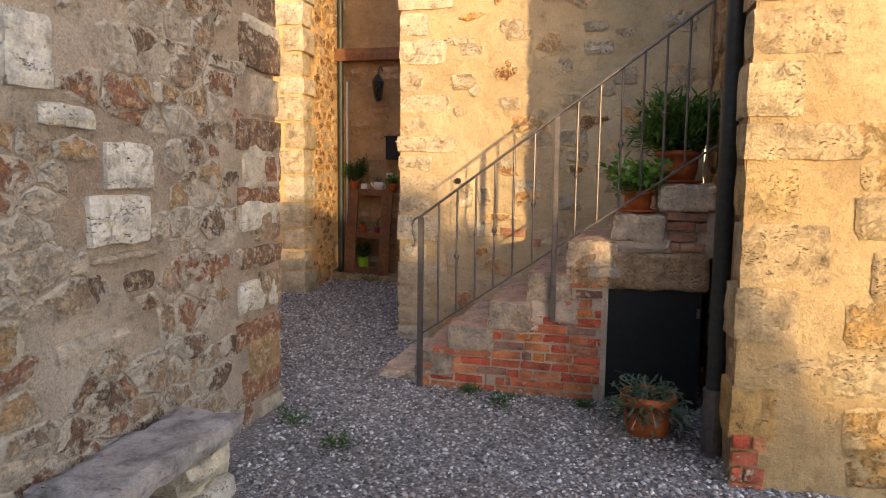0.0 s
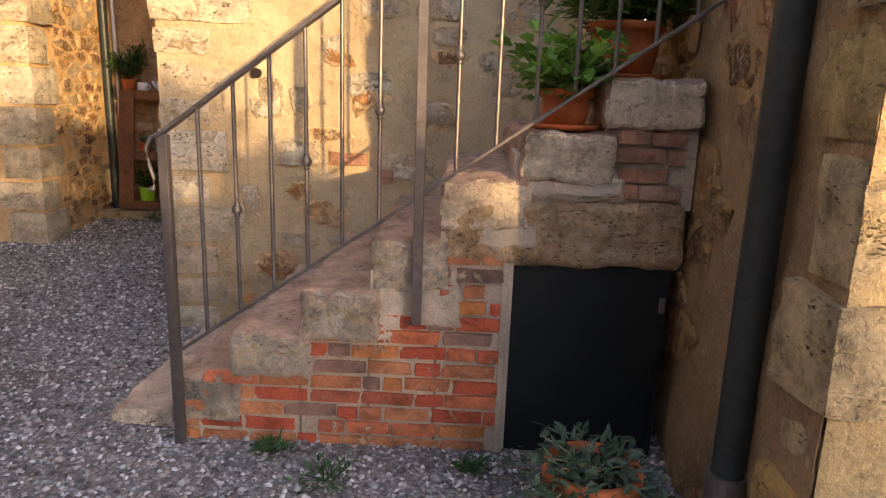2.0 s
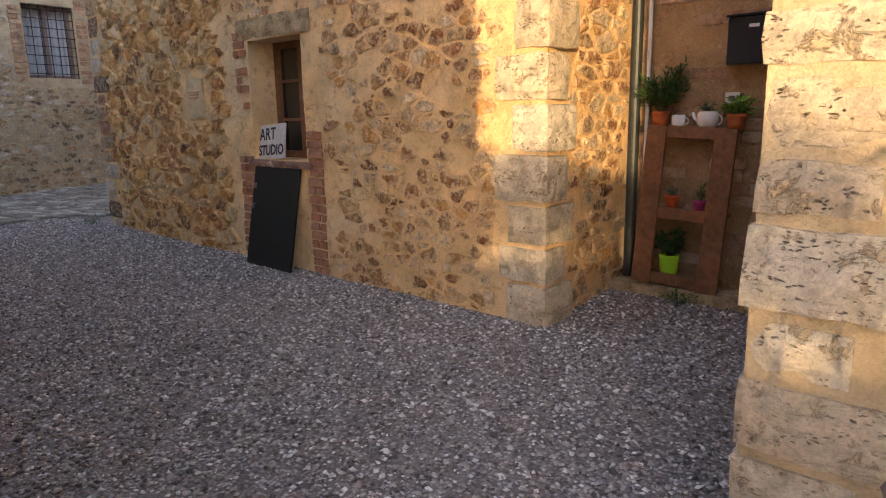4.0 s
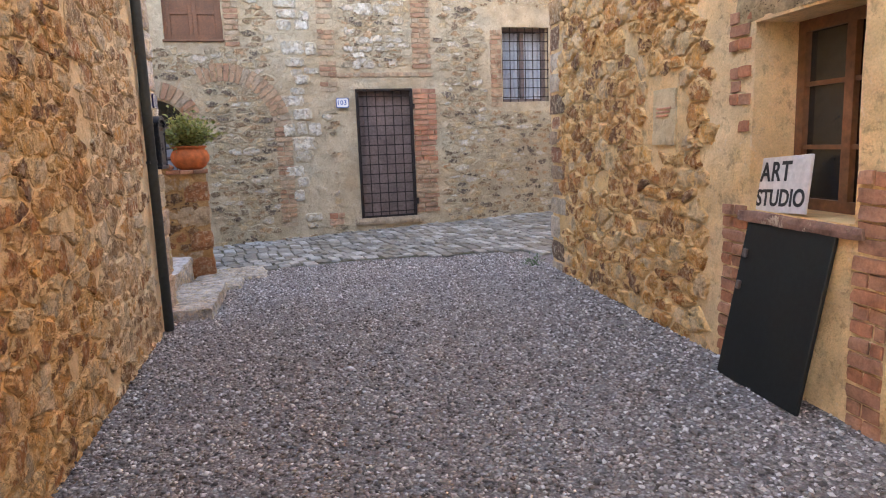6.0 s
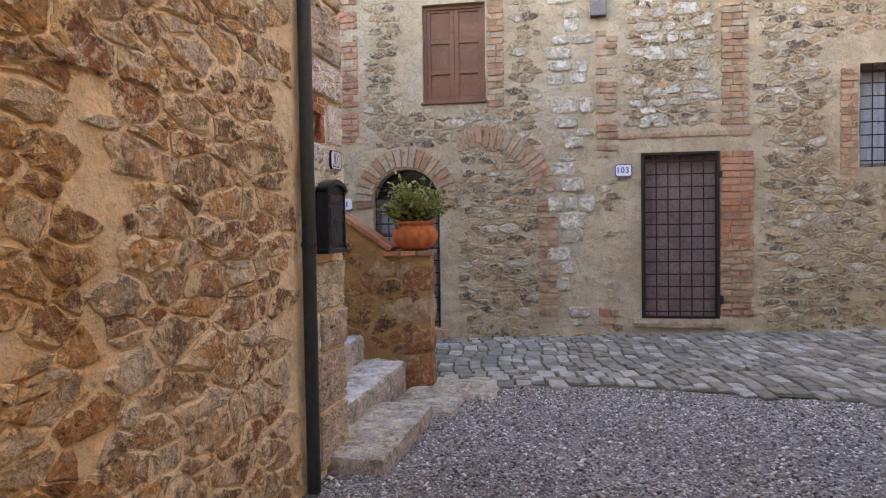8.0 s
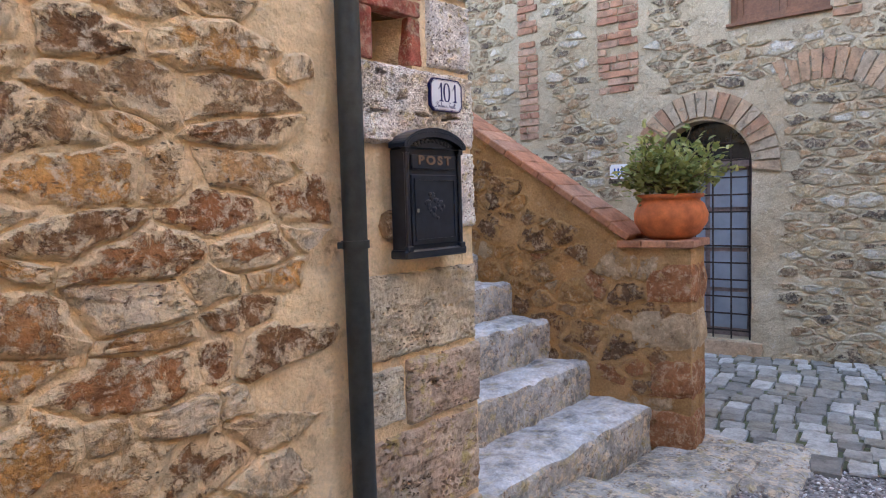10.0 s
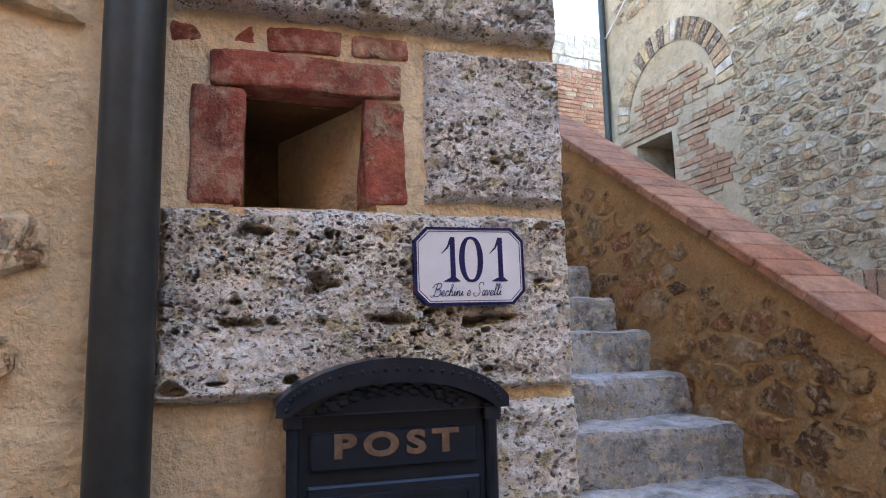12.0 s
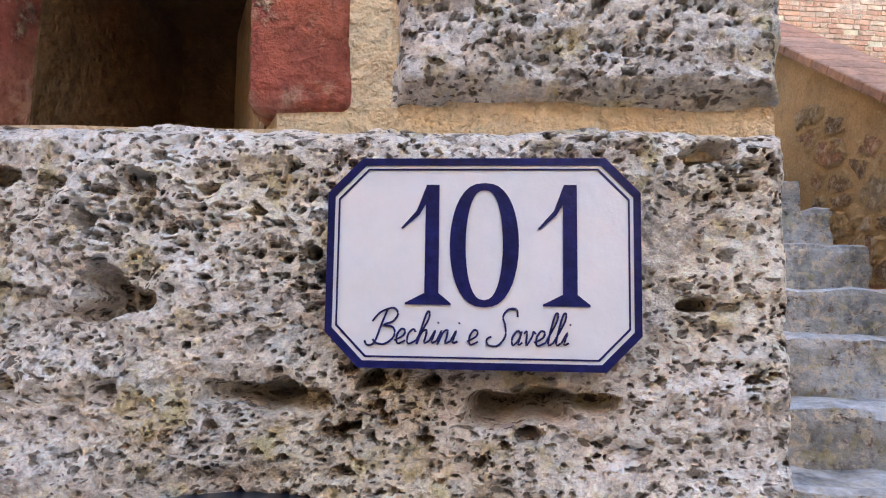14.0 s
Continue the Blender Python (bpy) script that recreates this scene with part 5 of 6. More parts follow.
part("tile", outline(bmesh.new(), octagon(-0.10, 0.10, -0.075, 0.075, 0.02), -0.004, 0.02), M_enamel, p3)
for i in range(3):
    part("bar", box(bmesh.new(), -0.055 + 0.04 * i, -0.037 + 0.04 * i, -0.006, -0.003, -0.035, 0.035), M_paleblue, p3)

# shuttered window
w1 = thing("window_1", WF, "closed red-brown wooden shutters under a brick head", "window", kind="structure")
a, b, c, d = WIN1
part("frame", ring(bmesh.new(), [(a, c), (b, c), (b, d), (a, d)], [(a + 0.05, c + 0.05), (b - 0.05, c + 0.05), (b - 0.05, d - 0.05), (a + 0.05, d - 0.05)], 0.07, 0.16), M_shutter, w1)
mid = (a + b) / 2
for x0, x1 in ((a + 0.04, mid - 0.001), (mid + 0.001, b - 0.04)):
    sh = part("shutter", box(bmesh.new(), x0, x1, 0.115, 0.14, c + 0.05, d - 0.05), M_shutter, w1)
    zs = [c + 0.05, c + 0.05 + 0.36, c + 0.05 + 0.76, d - 0.05]
    for z in zs:
        part("rail", box(bmesh.new(), x0, x1, 0.095, 0.114, max(c + 0.05, z - 0.035), min(d - 0.05, z + 0.035), 0.003), M_shutter, sh)
    for x in (x0, x1 - 0.06):
        part("stile", box(bmesh.new(), x, x + 0.06, 0.092, 0.113, c + 0.05, d - 0.05, 0.003), M_shutter, sh)
part("sill", box(bmesh.new(), a - 0.02, b + 0.02, -0.035, 0.1, c - 0.035, c - 0.004, 0.005), M_shutter, w1)
# barred window
w2 = thing("window_2", WF, "barred window with a pale net curtain behind glass", "window", kind="structure")
a, b, c, d = WIN2
part("frame", ring(bmesh.new(), [(a, c), (b, c), (b, d), (a, d)], [(a + 0.05, c + 0.05), (b - 0.05, c + 0.05), (b - 0.05, d - 0.05), (a + 0.05, d - 0.05)], 0.17, 0.25), M_olddoor, w2)
part("mullion", box(bmesh.new(), (a + b) / 2 - 0.03, (a + b) / 2 + 0.03, 0.17, 0.24, c + 0.05, d - 0.05), M_olddoor, w2)
cur = bmesh.new()
nfold = 60
vs = [[cur.verts.new((a + 0.05 + (b - a - 0.1) * i / nfold, 0.26 + 0.012 * math.sin(i * 0.9), z)) for i in range(nfold + 1)] for z in (c + 0.06, d - 0.06)]
for i in range(nfold):
    cur.faces.new((vs[0][i], vs[0][i + 1], vs[1][i + 1], vs[1][i]))
part("curtain", cur, M_curtain, w2, "pale net curtain")
grille(w2, a + 0.01, b - 0.01, c, d, 7, 8, 0.03, 0.007)
# arched glazed door
d2 = thing("door_2", WF, "arched glazed door with iron bars and blue-grey panes", "door", kind="structure")
a, b, c, d = ARCH
part("leaf", box(bmesh.new(), a, b, 0.22, 0.26, c, AS + 0.02), M_olddoor, d2)
for i in range(2):
    for j in range(4):
        part("pane", box(bmesh.new(), a + 0.07 + i * 0.40, a + 0.42 + i * 0.40, 0.20, 0.218, c + 0.08 + j * 0.40, c + 0.44 + j * 0.40), M_glass, d2)
part("transom", box(bmesh.new(), a, b, 0.16, 0.24, AS - 0.03, AS + 0.05), M_olddoor, d2)
part("fanlight", box(bmesh.new(), a, b, 0.22, 0.26, AS + 0.05, d), M_dimglass, d2)
grille(d2, a + 0.03, b - 0.03, c, d - 0.15, 6, 12, 0.06, 0.008)
part("sill", rough_block(a - 0.1, b + 0.1, -0.04, 0.2, 0.02, c - 0.006, 0.008, 0.08, 0.012, 8), S_brickpale[0], d2)
# dark sheets behind the openings, in place of unlit rooms
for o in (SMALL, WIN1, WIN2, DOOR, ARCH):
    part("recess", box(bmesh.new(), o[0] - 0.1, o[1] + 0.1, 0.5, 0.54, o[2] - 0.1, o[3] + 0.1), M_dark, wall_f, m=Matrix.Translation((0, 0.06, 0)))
vent = thing("vent_box", WF @ Matrix.Translation((fx(7.965), 0, 4.28)), "small dark grey utility box on the house front", "utility box")
part("case", box(bmesh.new(), -0.10, 0.10, -0.09, 0.0, -0.12, 0.12, 0.012), M_iron, vent)
part("lid", box(bmesh.new(), -0.11, 0.11, -0.10, 0.0, 0.12, 0.135, 0.004), M_iron, vent)
drain("drain_pipe", WF @ Matrix.Translation((0.08, -0.06, 0)), 8.8, 0.045, (5.2,), "dark painted rain pipe at the house corner", 0.0)
cable = bmesh.new()
tube(cable, [(0.05 + 0.25 * i, -0.05, 5.95 + 0.16 * i - 0.02 * math.sin(i)) for i in range(18)], 0.012, 6)
solo("cable", cable, M_enamel, WF, "white cable strung along the house front", "cable")

lay(wall_lane_s, bricks(6.0, 11.0, 4.0, 7.3, 0.09, 0.27, 0.03, 0.97, seed=81), S_lanebrick, "brick", 1, near=(9.3, 6.2), limit=120)
lay(wall_lane_s, coursed(6.0, 11.0, 7.32, 7.95, (0.2, 0.3), (0.3, 0.55), 0.95, 0.02, 0.02, (), 0.05, 82), S_pale, blocky=1, limit=60)

# ---- house with the studio window ----
WC = facing(C_SW, C_SE)
CX = lambda s: CL - s
ckeep = [(CX(3.3), CX(2.1), 0, 2.25), (CX(4.2), CX(3.88), 1.44, 1.86)]
lay_cells(wall_c_south, cells(0.2, CX(3.4), 0.05, 4.8, 0.19, 0.105, 0.97, 0.009, ckeep, 51, 0.12, 0.42), S_russet, (CX(3.6), 1.4), 200, 0.022)
lay_cells(wall_c_south, cells(CX(3.4), CL - 0.3, 0.05, 4.8, 0.14, 0.085, 0.78, 0.014, ckeep, 52, 0.15, 0.42), S_rubble, (CL - 2.0, 1.4), 200, 0.010)
quoins(wall_c_south, CL, 1, 0.1, 4.6, S_cream[0], 6, out=0.026, lo=0.2, hi=0.34)
quoins(wall_c_south, 0.0, -1, 0.1, 4.0, S_grey[0], 8, out=0.026, lo=0.14, hi=0.26)
CEL = length(C_SE, C_NE)
lay_cells(wall_c_east, cells(0.25, CEL, 0.05, 4.8, 0.2, 0.09, 0.9, 0.012, (), 53, 0.1), S_rubble, (0.5, 1.5), 130, 0.014)
lay(wall_c_south, bricks(CX(3.32), CX(3.08), 0.15, 1.1, 0.075, 0.22, seed=31) + bricks(CX(2.3), CX(2.1), 0.15, 1.3, 0.075, 0.22, seed=32) + bricks(CX(3.30), CX(3.1), 1.3, 2.15, 0.075, 0.2, keep=0.6, seed=33), M_copping, "brick", 1, limit=80)
part("sill", rough_block(CX(3.16), CX(2.24), -0.03, 0.3, 1.03, 1.096, 0.005, 0.05, 0.008, 61), S_brick[0], wall_c_south)
part("lintel", rough_block(CX(3.25), CX(2.18), -0.015, 0.25, 2.115, 2.3, 0.008, 0.07, 0.012, 62), S_ashlar[0], wall_c_south)
part("plaque", rough_block(CX(4.20), CX(3.89), -0.020, 0.1, 1.46, 1.845, 0.006, 0.03, 0.006, 63), M_buff, wall_c_south, "faded plaster plaque with a worn pink mark")
M_faded = plain_mat("faded_pink_paint", (0.56, 0.30, 0.20), 0.9, 0.0, var=0.3, scale=40)
for k in range(3):
    part("mark", box(bmesh.new(), CX(4.13), CX(3.97 - 0.02 * k), -0.030, 0.0, 1.655 + 0.025 * k, 1.668 + 0.025 * k, 0.002), M_faded, wall_c_south)
w3 = thing("window_3", WC, "deep set wooden casement window with dark glass", "window", kind="structure")
a, b, c, d = CWIN
part("frame", ring(bmesh.new(), [(a, c), (b, c), (b, d), (a, d)], [(a + 0.06, c + 0.06), (b - 0.06, c + 0.06), (b - 0.06, d - 0.06), (a + 0.06, d - 0.06)], 0.26, 0.33), M_wood, w3)
part("mullion", box(bmesh.new(), (a + b) / 2 - 0.03, (a + b) / 2 + 0.03, 0.26, 0.32, c + 0.06, d - 0.06), M_wood, w3)
for j in (1, 2):
    part("glazing_bar", box(bmesh.new(), a + 0.06, b - 0.06, 0.27, 0.31, c + (d - c) * j / 3 - 0.012, c + (d - c) * j / 3 + 0.012), M_wood, w3)
part("pane", box(bmesh.new(), a + 0.05, b - 0.05, 0.295, 0.303, c + 0.05, d - 0.05), M_dimglass, w3)
# flat dark sheet paints the unlit room behind the glass
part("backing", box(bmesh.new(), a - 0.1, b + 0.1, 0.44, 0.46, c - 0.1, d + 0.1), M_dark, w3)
M_paper = plain_mat("white_painted_board", (0.62, 0.58, 0.56), 0.7, 0.0, var=0.15)
M_ink = plain_mat("black_brush_paint", (0.02, 0.02, 0.022), 0.7)
sign = thing("sign_board", WC @ Matrix.Translation((CX(2.86), 0.02, 1.10)) @ pose(0, 0, 0, -8, -4, -6), "hand-painted white board with black capitals", "sign")
part("board", box(bmesh.new(), -0.235, 0.235, -0.008, 0.008, 0.0, 0.30, 0.003), M_paper, sign)
part("lettering", lettering("ART", 0.145, 0.001, 0.0, 1.1, 0.003), M_ink, sign, "", Matrix.Translation((-0.065, -0.0095, 0.215)) @ UPRIGHT)
part("lettering", lettering("STUDIO", 0.125, 0.001, 0.0, 1.0, 0.003), M_ink, sign, "", Matrix.Translation((0.0, -0.0095, 0.075)) @ UPRIGHT)
board = thing("leaning_panel", WC @ Matrix.Translation((CX(2.74), -0.17, ground_z(-4, 8.2) + 0.005)) @ pose(0, 0, 0, -11, 0, 0), "dark blue-black metal panel leaning on the wall", "panel")
part("sheet", box(bmesh.new(), -0.33, 0.33, -0.012, 0.012, 0.0, 0.88, 0.004), M_panel, board)
for z in (0.5, 0.68):
    part("handle", box(bmesh.new(), -0.30, -0.27, -0.03, -0.012, z, z + 0.05, 0.004), M_iron, board)


# ---- plants and pots ----
M_green = leaf_mat("bright_green_leaf", [(0.08, 0.20, 0.03), (0.15, 0.33, 0.05), (0.26, 0.46, 0.08)])
M_deep = leaf_mat("deep_green_leaf", [(0.025, 0.07, 0.02), (0.05, 0.13, 0.03), (0.08, 0.17, 0.04)])
M_fern = leaf_mat("fern_green_leaf", [(0.05, 0.12, 0.025), (0.10, 0.21, 0.04), (0.16, 0.30, 0.06)])
M_olive = leaf_mat("olive_green_leaf", [(0.14, 0.18, 0.05), (0.27, 0.29, 0.08), (0.38, 0.36, 0.12)])
M_blueleaf = leaf_mat("blue_green_succulent", [(0.05, 0.10, 0.06), (0.09, 0.15, 0.09), (0.13, 0.19, 0.13)])
M_stem = plain_mat("brown_stem", (0.14, 0.10, 0.05), 0.8)
M_soil = plain_mat("dark_potting_soil", (0.03, 0.02, 0.015), 0.95)
M_dry = plain_mat("dry_pale_stem", (0.34, 0.27, 0.18), 0.8)


def leaf(verts, faces, p, d, n_, lw, ll):
    """A pointed folded leaf at p along d."""
    d = d.normalized()
    s = d.cross(n_)
    s = s.normalized() if s.length > 1e-4 else Vector((1, 0, 0))
    up = s.cross(d)
    o = len(verts)
    verts += [tuple(p), tuple(p + d * ll * 0.3 + s * lw * 0.48 + up * lw * 0.12), tuple(p + d * ll * 0.72 + s * lw * 0.36 + up * lw * 0.08), tuple(p + d * ll - up * lw * 0.15), tuple(p + d * ll * 0.72 - s * lw * 0.36 + up * lw * 0.08), tuple(p + d * ll * 0.3 - s * lw * 0.48 + up * lw * 0.12), tuple(p + d * ll * 0.5 - up * lw * 0.05)]
    faces += [(o, o + 1, o + 6), (o + 1, o + 2, o + 6), (o + 2, o + 3, o + 6), (o + 3, o + 4, o + 6), (o + 4, o + 5, o + 6), (o + 5, o, o + 6)]


def foliage(n, spread, lw, ll, seed, base=(0, 0, 0), droop=0.0, hollow=0.4, stems=14, stem_r=0.003):
    """Stems from base into an ellipsoid, with leaves along and at their ends."""
    r = random.Random(seed)
    verts, faces = [], []
    sb = bmesh.new()
    b = Vector(base)
    tips = []
    for k in range(stems):
        a, e = r.uniform(0, math.tau), r.uniform(0.1, 1.0)
        q = Vector((math.cos(a) * spread[0] * math.sqrt(1 - e * e * 0.8), math.sin(a) * spread[1] * math.sqrt(1 - e * e * 0.8), spread[2] * (0.25 + 0.75 * e))) * r.uniform(hollow + 0.2, 1.0)
        q.z -= droop * q.xy.length
        pts = [b + q * t + Vector((0, 0, 0.25 * spread[2] * t * (1 - t))) for t in (0, 0.35, 0.7, 1)]
        tube(sb, pts, stem_r, 4)
        tips.append(pts)
    for i in range(n):
        pts = tips[i % stems]
        t = r.uniform(0.3, 1.0) * 3
        k = min(2, int(t))
        p = pts[k].lerp(pts[k + 1], t - k) + Vector((r.gauss(0, 1), r.gauss(0, 1), r.gauss(0, 1))) * 0.13 * min(spread)
        d = (p - b).normalized() * 0.5 + Vector((r.uniform(-1, 1), r.uniform(-1, 1), r.uniform(-0.5, 0.7)))
        leaf(verts, faces, p, d, Vector((r.uniform(-.6, .6), r.uniform(-.6, .6), 1)), lw * r.uniform(.6, 1.2), ll * r.uniform(.6, 1.2))
    me = bpy.data.meshes.new("leaves")
    me.from_pydata(verts, [], faces)
    return me, sb


def potted(name, m, profile, pot_mat, n, spread, lw, ll, leaf_material, seed, label, category="potted plant", droop=0.0, stems=14, saucer=0.0, rim=None, hollow=0.4, stem_mat=None):
    t = thing(name, m, label, category)
    z0 = 0.0
    if saucer:
        part("saucer", lathe(bmesh.new(), [(saucer * 0.8, 0), (saucer, 0.008), (saucer * 1.04, 0.022), (saucer * 0.98, 0.022), (saucer * 0.9, 0.012)], 24), pot_mat, t, smooth=True)
        z0 = 0.013
    prof = [(r, z + z0) for r, z in profile]
    rt, zt = prof[-1]
    wallp = prof + [(rt * 0.88, zt), (rt * 0.84, zt - 0.03)]
    part("pot", lathe(bmesh.new(), wallp, 28), pot_mat, t, smooth=True)
    part("soil", lathe(bmesh.new(), [(rt * 0.84, zt - 0.034), (rt * 0.84, zt - 0.026)], 20), M_soil, t)
    me, sb = foliage(n, spread, lw, ll, seed, (0, 0, zt - 0.03), droop, hollow, stems)
    tagged(part("stem", sb, stem_mat or M_stem, t), kind="stuff")
    tagged(part("foliage", me, leaf_material, t), kind="stuff")
    return t


def pot_profile(rb, rt, h, rim=0.02, lip=0.03):
    return [(rb, 0), (rb + (rt - rb) * 0.5, h * 0.5), (rt - rim, h - lip - 0.004), (rt, h - lip), (rt, h - 0.004), (rt - 0.005, h)]


def on_stair(u, v, z):
    p = uv(u, v)
    return Matrix.Translation((p[0], p[1], z))


potted("potted_plant", on_stair(1.39, 0.15, 1.302), pot_profile(0.07, 0.10, 0.13), M_terra, 420, (0.26, 0.20, 0.24), 0.052, 0.06, M_green, 3, "leafy green herb in a terracotta pot with saucer", droop=0.12, stems=22, saucer=0.12, stem_mat=M_dry)
potted("potted_plant", on_stair(1.64, 0.42, 1.487), pot_profile(0.11, 0.15, 0.20), M_terra, 3400, (0.36, 0.28, 0.42), 0.02, 0.085, M_fern, 5, "bushy feathery green plant in a brown pot", stems=60, saucer=0.16)
potted("potted_plant", Matrix.Translation((1.18, 3.68, ground_z(1.2, 3.6) - 0.07)), pot_profile(0.10, 0.155, 0.30, 0.018, 0.05), M_terra, 750, (0.34, 0.30, 0.20), 0.022, 0.06, M_blueleaf, 7, "terracotta pot with trailing blue-green succulents", droop=0.6, stems=34, stem_mat=M_dry)
bowl_prof = [(0.11, 0), (0.16, 0.03), (0.205, 0.10), (0.208, 0.15), (0.185, 0.205), (0.165, 0.22), (0.165, 0.235), (0.185, 0.242), (0.185, 0.262)]
PARM = facing(PAR_S, PAR_N)
potted("potted_shrub", PARM @ Matrix.Translation((PL - 0.15, 0.14, 1.346)), bowl_prof, M_terra, 1500, (0.34, 0.32, 0.44), 0.036, 0.052, M_olive, 9, "round terracotta bowl with a small olive-green shrub", stems=60)


def weed(x, y, s, seed):
    me, sb = foliage(90, (0.14 * s, 0.12 * s, 0.11 * s), 0.012, 0.035, seed, (0, 0, 0), 0.1, 0.3, 14, 0.0015)
    t = thing("weed", Matrix.Translation((x, y, ground_z(x, y) + 0.002)), "small green weed growing in the gravel", "weed", "weeds in the gravel")
    tagged(part("stem", sb, M_deep, t), kind="stuff")
    tagged(part("foliage", me, M_deep, t), kind="stuff")


for i, (x, y, s) in enumerate(((0.37, 4.07, 1.1), (0.2, 4.28, 0.7), (-0.94, 8.46, 1.3), (-8.0, 9.05, 1.2), (-0.55, 3.4, 0.9), (-0.85, 3.72, 1.2), (0.9, 4.05, 0.6))):
    weed(x, y, s, 60 + i)

# ---- alley end with the shelf ----
WS = facing(S_W, S_E)
lay(wall_s, bricks(0.2, 2.2, 0.3, 3.0, 0.085, 0.26, 0.03, 0.4, seed=41, proud=0.007), S_brickpale, "brick", 1, limit=120)
solo("doorstep", rough_block(-0.02, 2.2, -0.27, 0.05, -0.1, 0.25, 0.008, 0.09, 0.015, 71), S_ashlar[0], WS, "low worn stone doorstep platform", "step", kind="structure")
beam = solo("wooden_beam", rough_block(0.0, 2.2, -0.12, 0.05, 3.0, 3.16, 0.006, 0.1, 0.008, 72), M_wood, WS, "dark wooden beam across the alley wall", "beam")
shelf = thing("plant_shelf", WS @ Matrix.Translation((0.48, -0.225, 0.252)) @ pose(0, 0, 0, -3.5, 2.5, 0), "brown-stained pallet wood shelf leaning on the wall", "shelf")
for x in (-0.30, 0.17):
    part("upright", box(bmesh.new(), x, x + 0.14, -0.02, 0.005, 0.0, 1.10, 0.003), M_wood, shelf)
for z in (0.06, 0.52, 1.075):
    b_ = part("shelf_board", box(bmesh.new(), -0.28, 0.29, 0.006, 0.13, z, z + 0.022, 0.002), M_wood, shelf)
    part("front_rail", box(bmesh.new(), -0.16, 0.17, -0.012, 0.005, z - 0.05, z + 0.03, 0.002), M_wood, shelf)
SH = shelf.matrix_basis
TILT_BACK = pose(0, 0, 0, 3.5, -2.5, 0)
M_lime = plain_mat("lime_green_glazed_pot", (0.35, 0.72, 0.03), 0.3, 0.0, var=0.06)
M_orange = plain_mat("orange_plastic_pot", (0.55, 0.10, 0.03), 0.45, 0.0, var=0.06)
M_magenta = plain_mat("magenta_plastic_pot", (0.35, 0.03, 0.14), 0.45, 0.0, var=0.06)
M_white = plain_mat("white_china", (0.72, 0.72, 0.74), 0.2, 0.0, var=0.03)


def on_shelf(x, z, y=0.06):
    return SH @ Matrix.Translation((x, y, z)) @ TILT_BACK


potted("potted_plant", on_shelf(-0.06, 0.083), [(0.055, 0), (0.06, 0.02), (0.068, 0.12), (0.07, 0.135)], M_lime, 260, (0.14, 0.10, 0.22), 0.035, 0.05, M_deep, 11, "bushy green plant in a lime green pot", stems=20)
potted("potted_plant", on_shelf(-0.09, 0.543), pot_profile(0.035, 0.05, 0.09, 0.006, 0.02), M_orange, 40, (0.06, 0.05, 0.10), 0.012, 0.05, M_blueleaf, 12, "small spiky plant in an orange pot", stems=8)
potted("potted_plant", on_shelf(0.10, 0.543), pot_profile(0.03, 0.042, 0.075, 0.006, 0.02), M_magenta, 40, (0.06, 0.05, 0.16), 0.012, 0.05, M_deep, 13, "small plant in a magenta pot", stems=8)
potted("potted_plant", on_shelf(-0.24, 1.098), pot_profile(0.045, 0.06, 0.10, 0.006, 0.02), M_terra, 900, (0.20, 0.14, 0.42), 0.014, 0.06, M_deep, 14, "upright dark green herb in a small pot", stems=26)
potted("potted_plant", on_shelf(0.27, 1.098), pot_profile(0.045, 0.065, 0.10, 0.006, 0.02), M_terra, 120, (0.11, 0.09, 0.16), 0.03, 0.05, M_green, 15, "light green herb in a terracotta pot", stems=12)


def cup(name, m, r, h, label, spout=False):
    t = thing(name, m, label, "mug" if not spout else "teapot")
    prof = [(r * 0.7, 0), (r, h * 0.3), (r, h * 0.85), (r * 0.85, h), (r * 0.75, h), (r * 0.8, h * 0.5)] if spout else [(r * 0.85, 0), (r, h * 0.2), (r, h), (r * 0.9, h), (r * 0.85, h * 0.3)]
    part("body", lathe(bmesh.new(), prof, 24), M_white, t, smooth=True)
    hb = bmesh.new()
    tube(hb, [(r * 0.95 + 0.028 * math.sin(a), 0, h * 0.5 + h * 0.3 * math.cos(a)) for a in [i * math.pi / 8 for i in range(9)]], 0.005, 6)
    part("handle", hb, M_white, t, smooth=True)
    if spout:
        sp = bmesh.new()
        tube(sp, [(-r * 0.9, 0, h * 0.4), (-r * 1.3, 0, h * 0.6), (-r * 1.5, 0, h * 0.95)], 0.011, 8)
        part("spout", sp, M_white, t, smooth=True)
    return t


cup("mug", on_shelf(-0.115, 1.098), 0.045, 0.08, "white china mug on the shelf")
tp = cup("teapot", on_shelf(0.085, 1.098), 0.068, 0.11, "white china teapot holding a small succulent", True)
me, sb = foliage(70, (0.06, 0.05, 0.08), 0.012, 0.035, 19, (0, 0, 0.10), 0, 0.3, 10, 0.0015)
tagged(part("foliage", me, M_blueleaf, tp), kind="stuff")
tagged(part("stem", sb, M_deep, tp), kind="stuff")
bx = thing("letter_box", WS @ Matrix.Translation((0.84, -0.002, 1.74)), "black metal letter box on the alley wall", "letter box")
part("case", box(bmesh.new(), -0.13, 0.13, -0.11, 0.0, 0.0, 0.29, 0.006), M_black, bx)
part("lid", box(bmesh.new(), -0.14, 0.14, -0.125, 0.0, 0.29, 0.305, 0.004), M_black, bx)
part("label", box(bmesh.new(), 0.0, 0.06, -0.1125, -0.111, 0.22, 0.24), M_white, bx, "small white name strip")
sw = thing("switch", WS @ Matrix.Translation((0.73, -0.001, 1.53)), "small white wall switch plate", "switch")
part("plate", box(bmesh.new(), -0.045, 0.045, -0.012, 0.0, -0.04, 0.04, 0.004), M_white, sw)
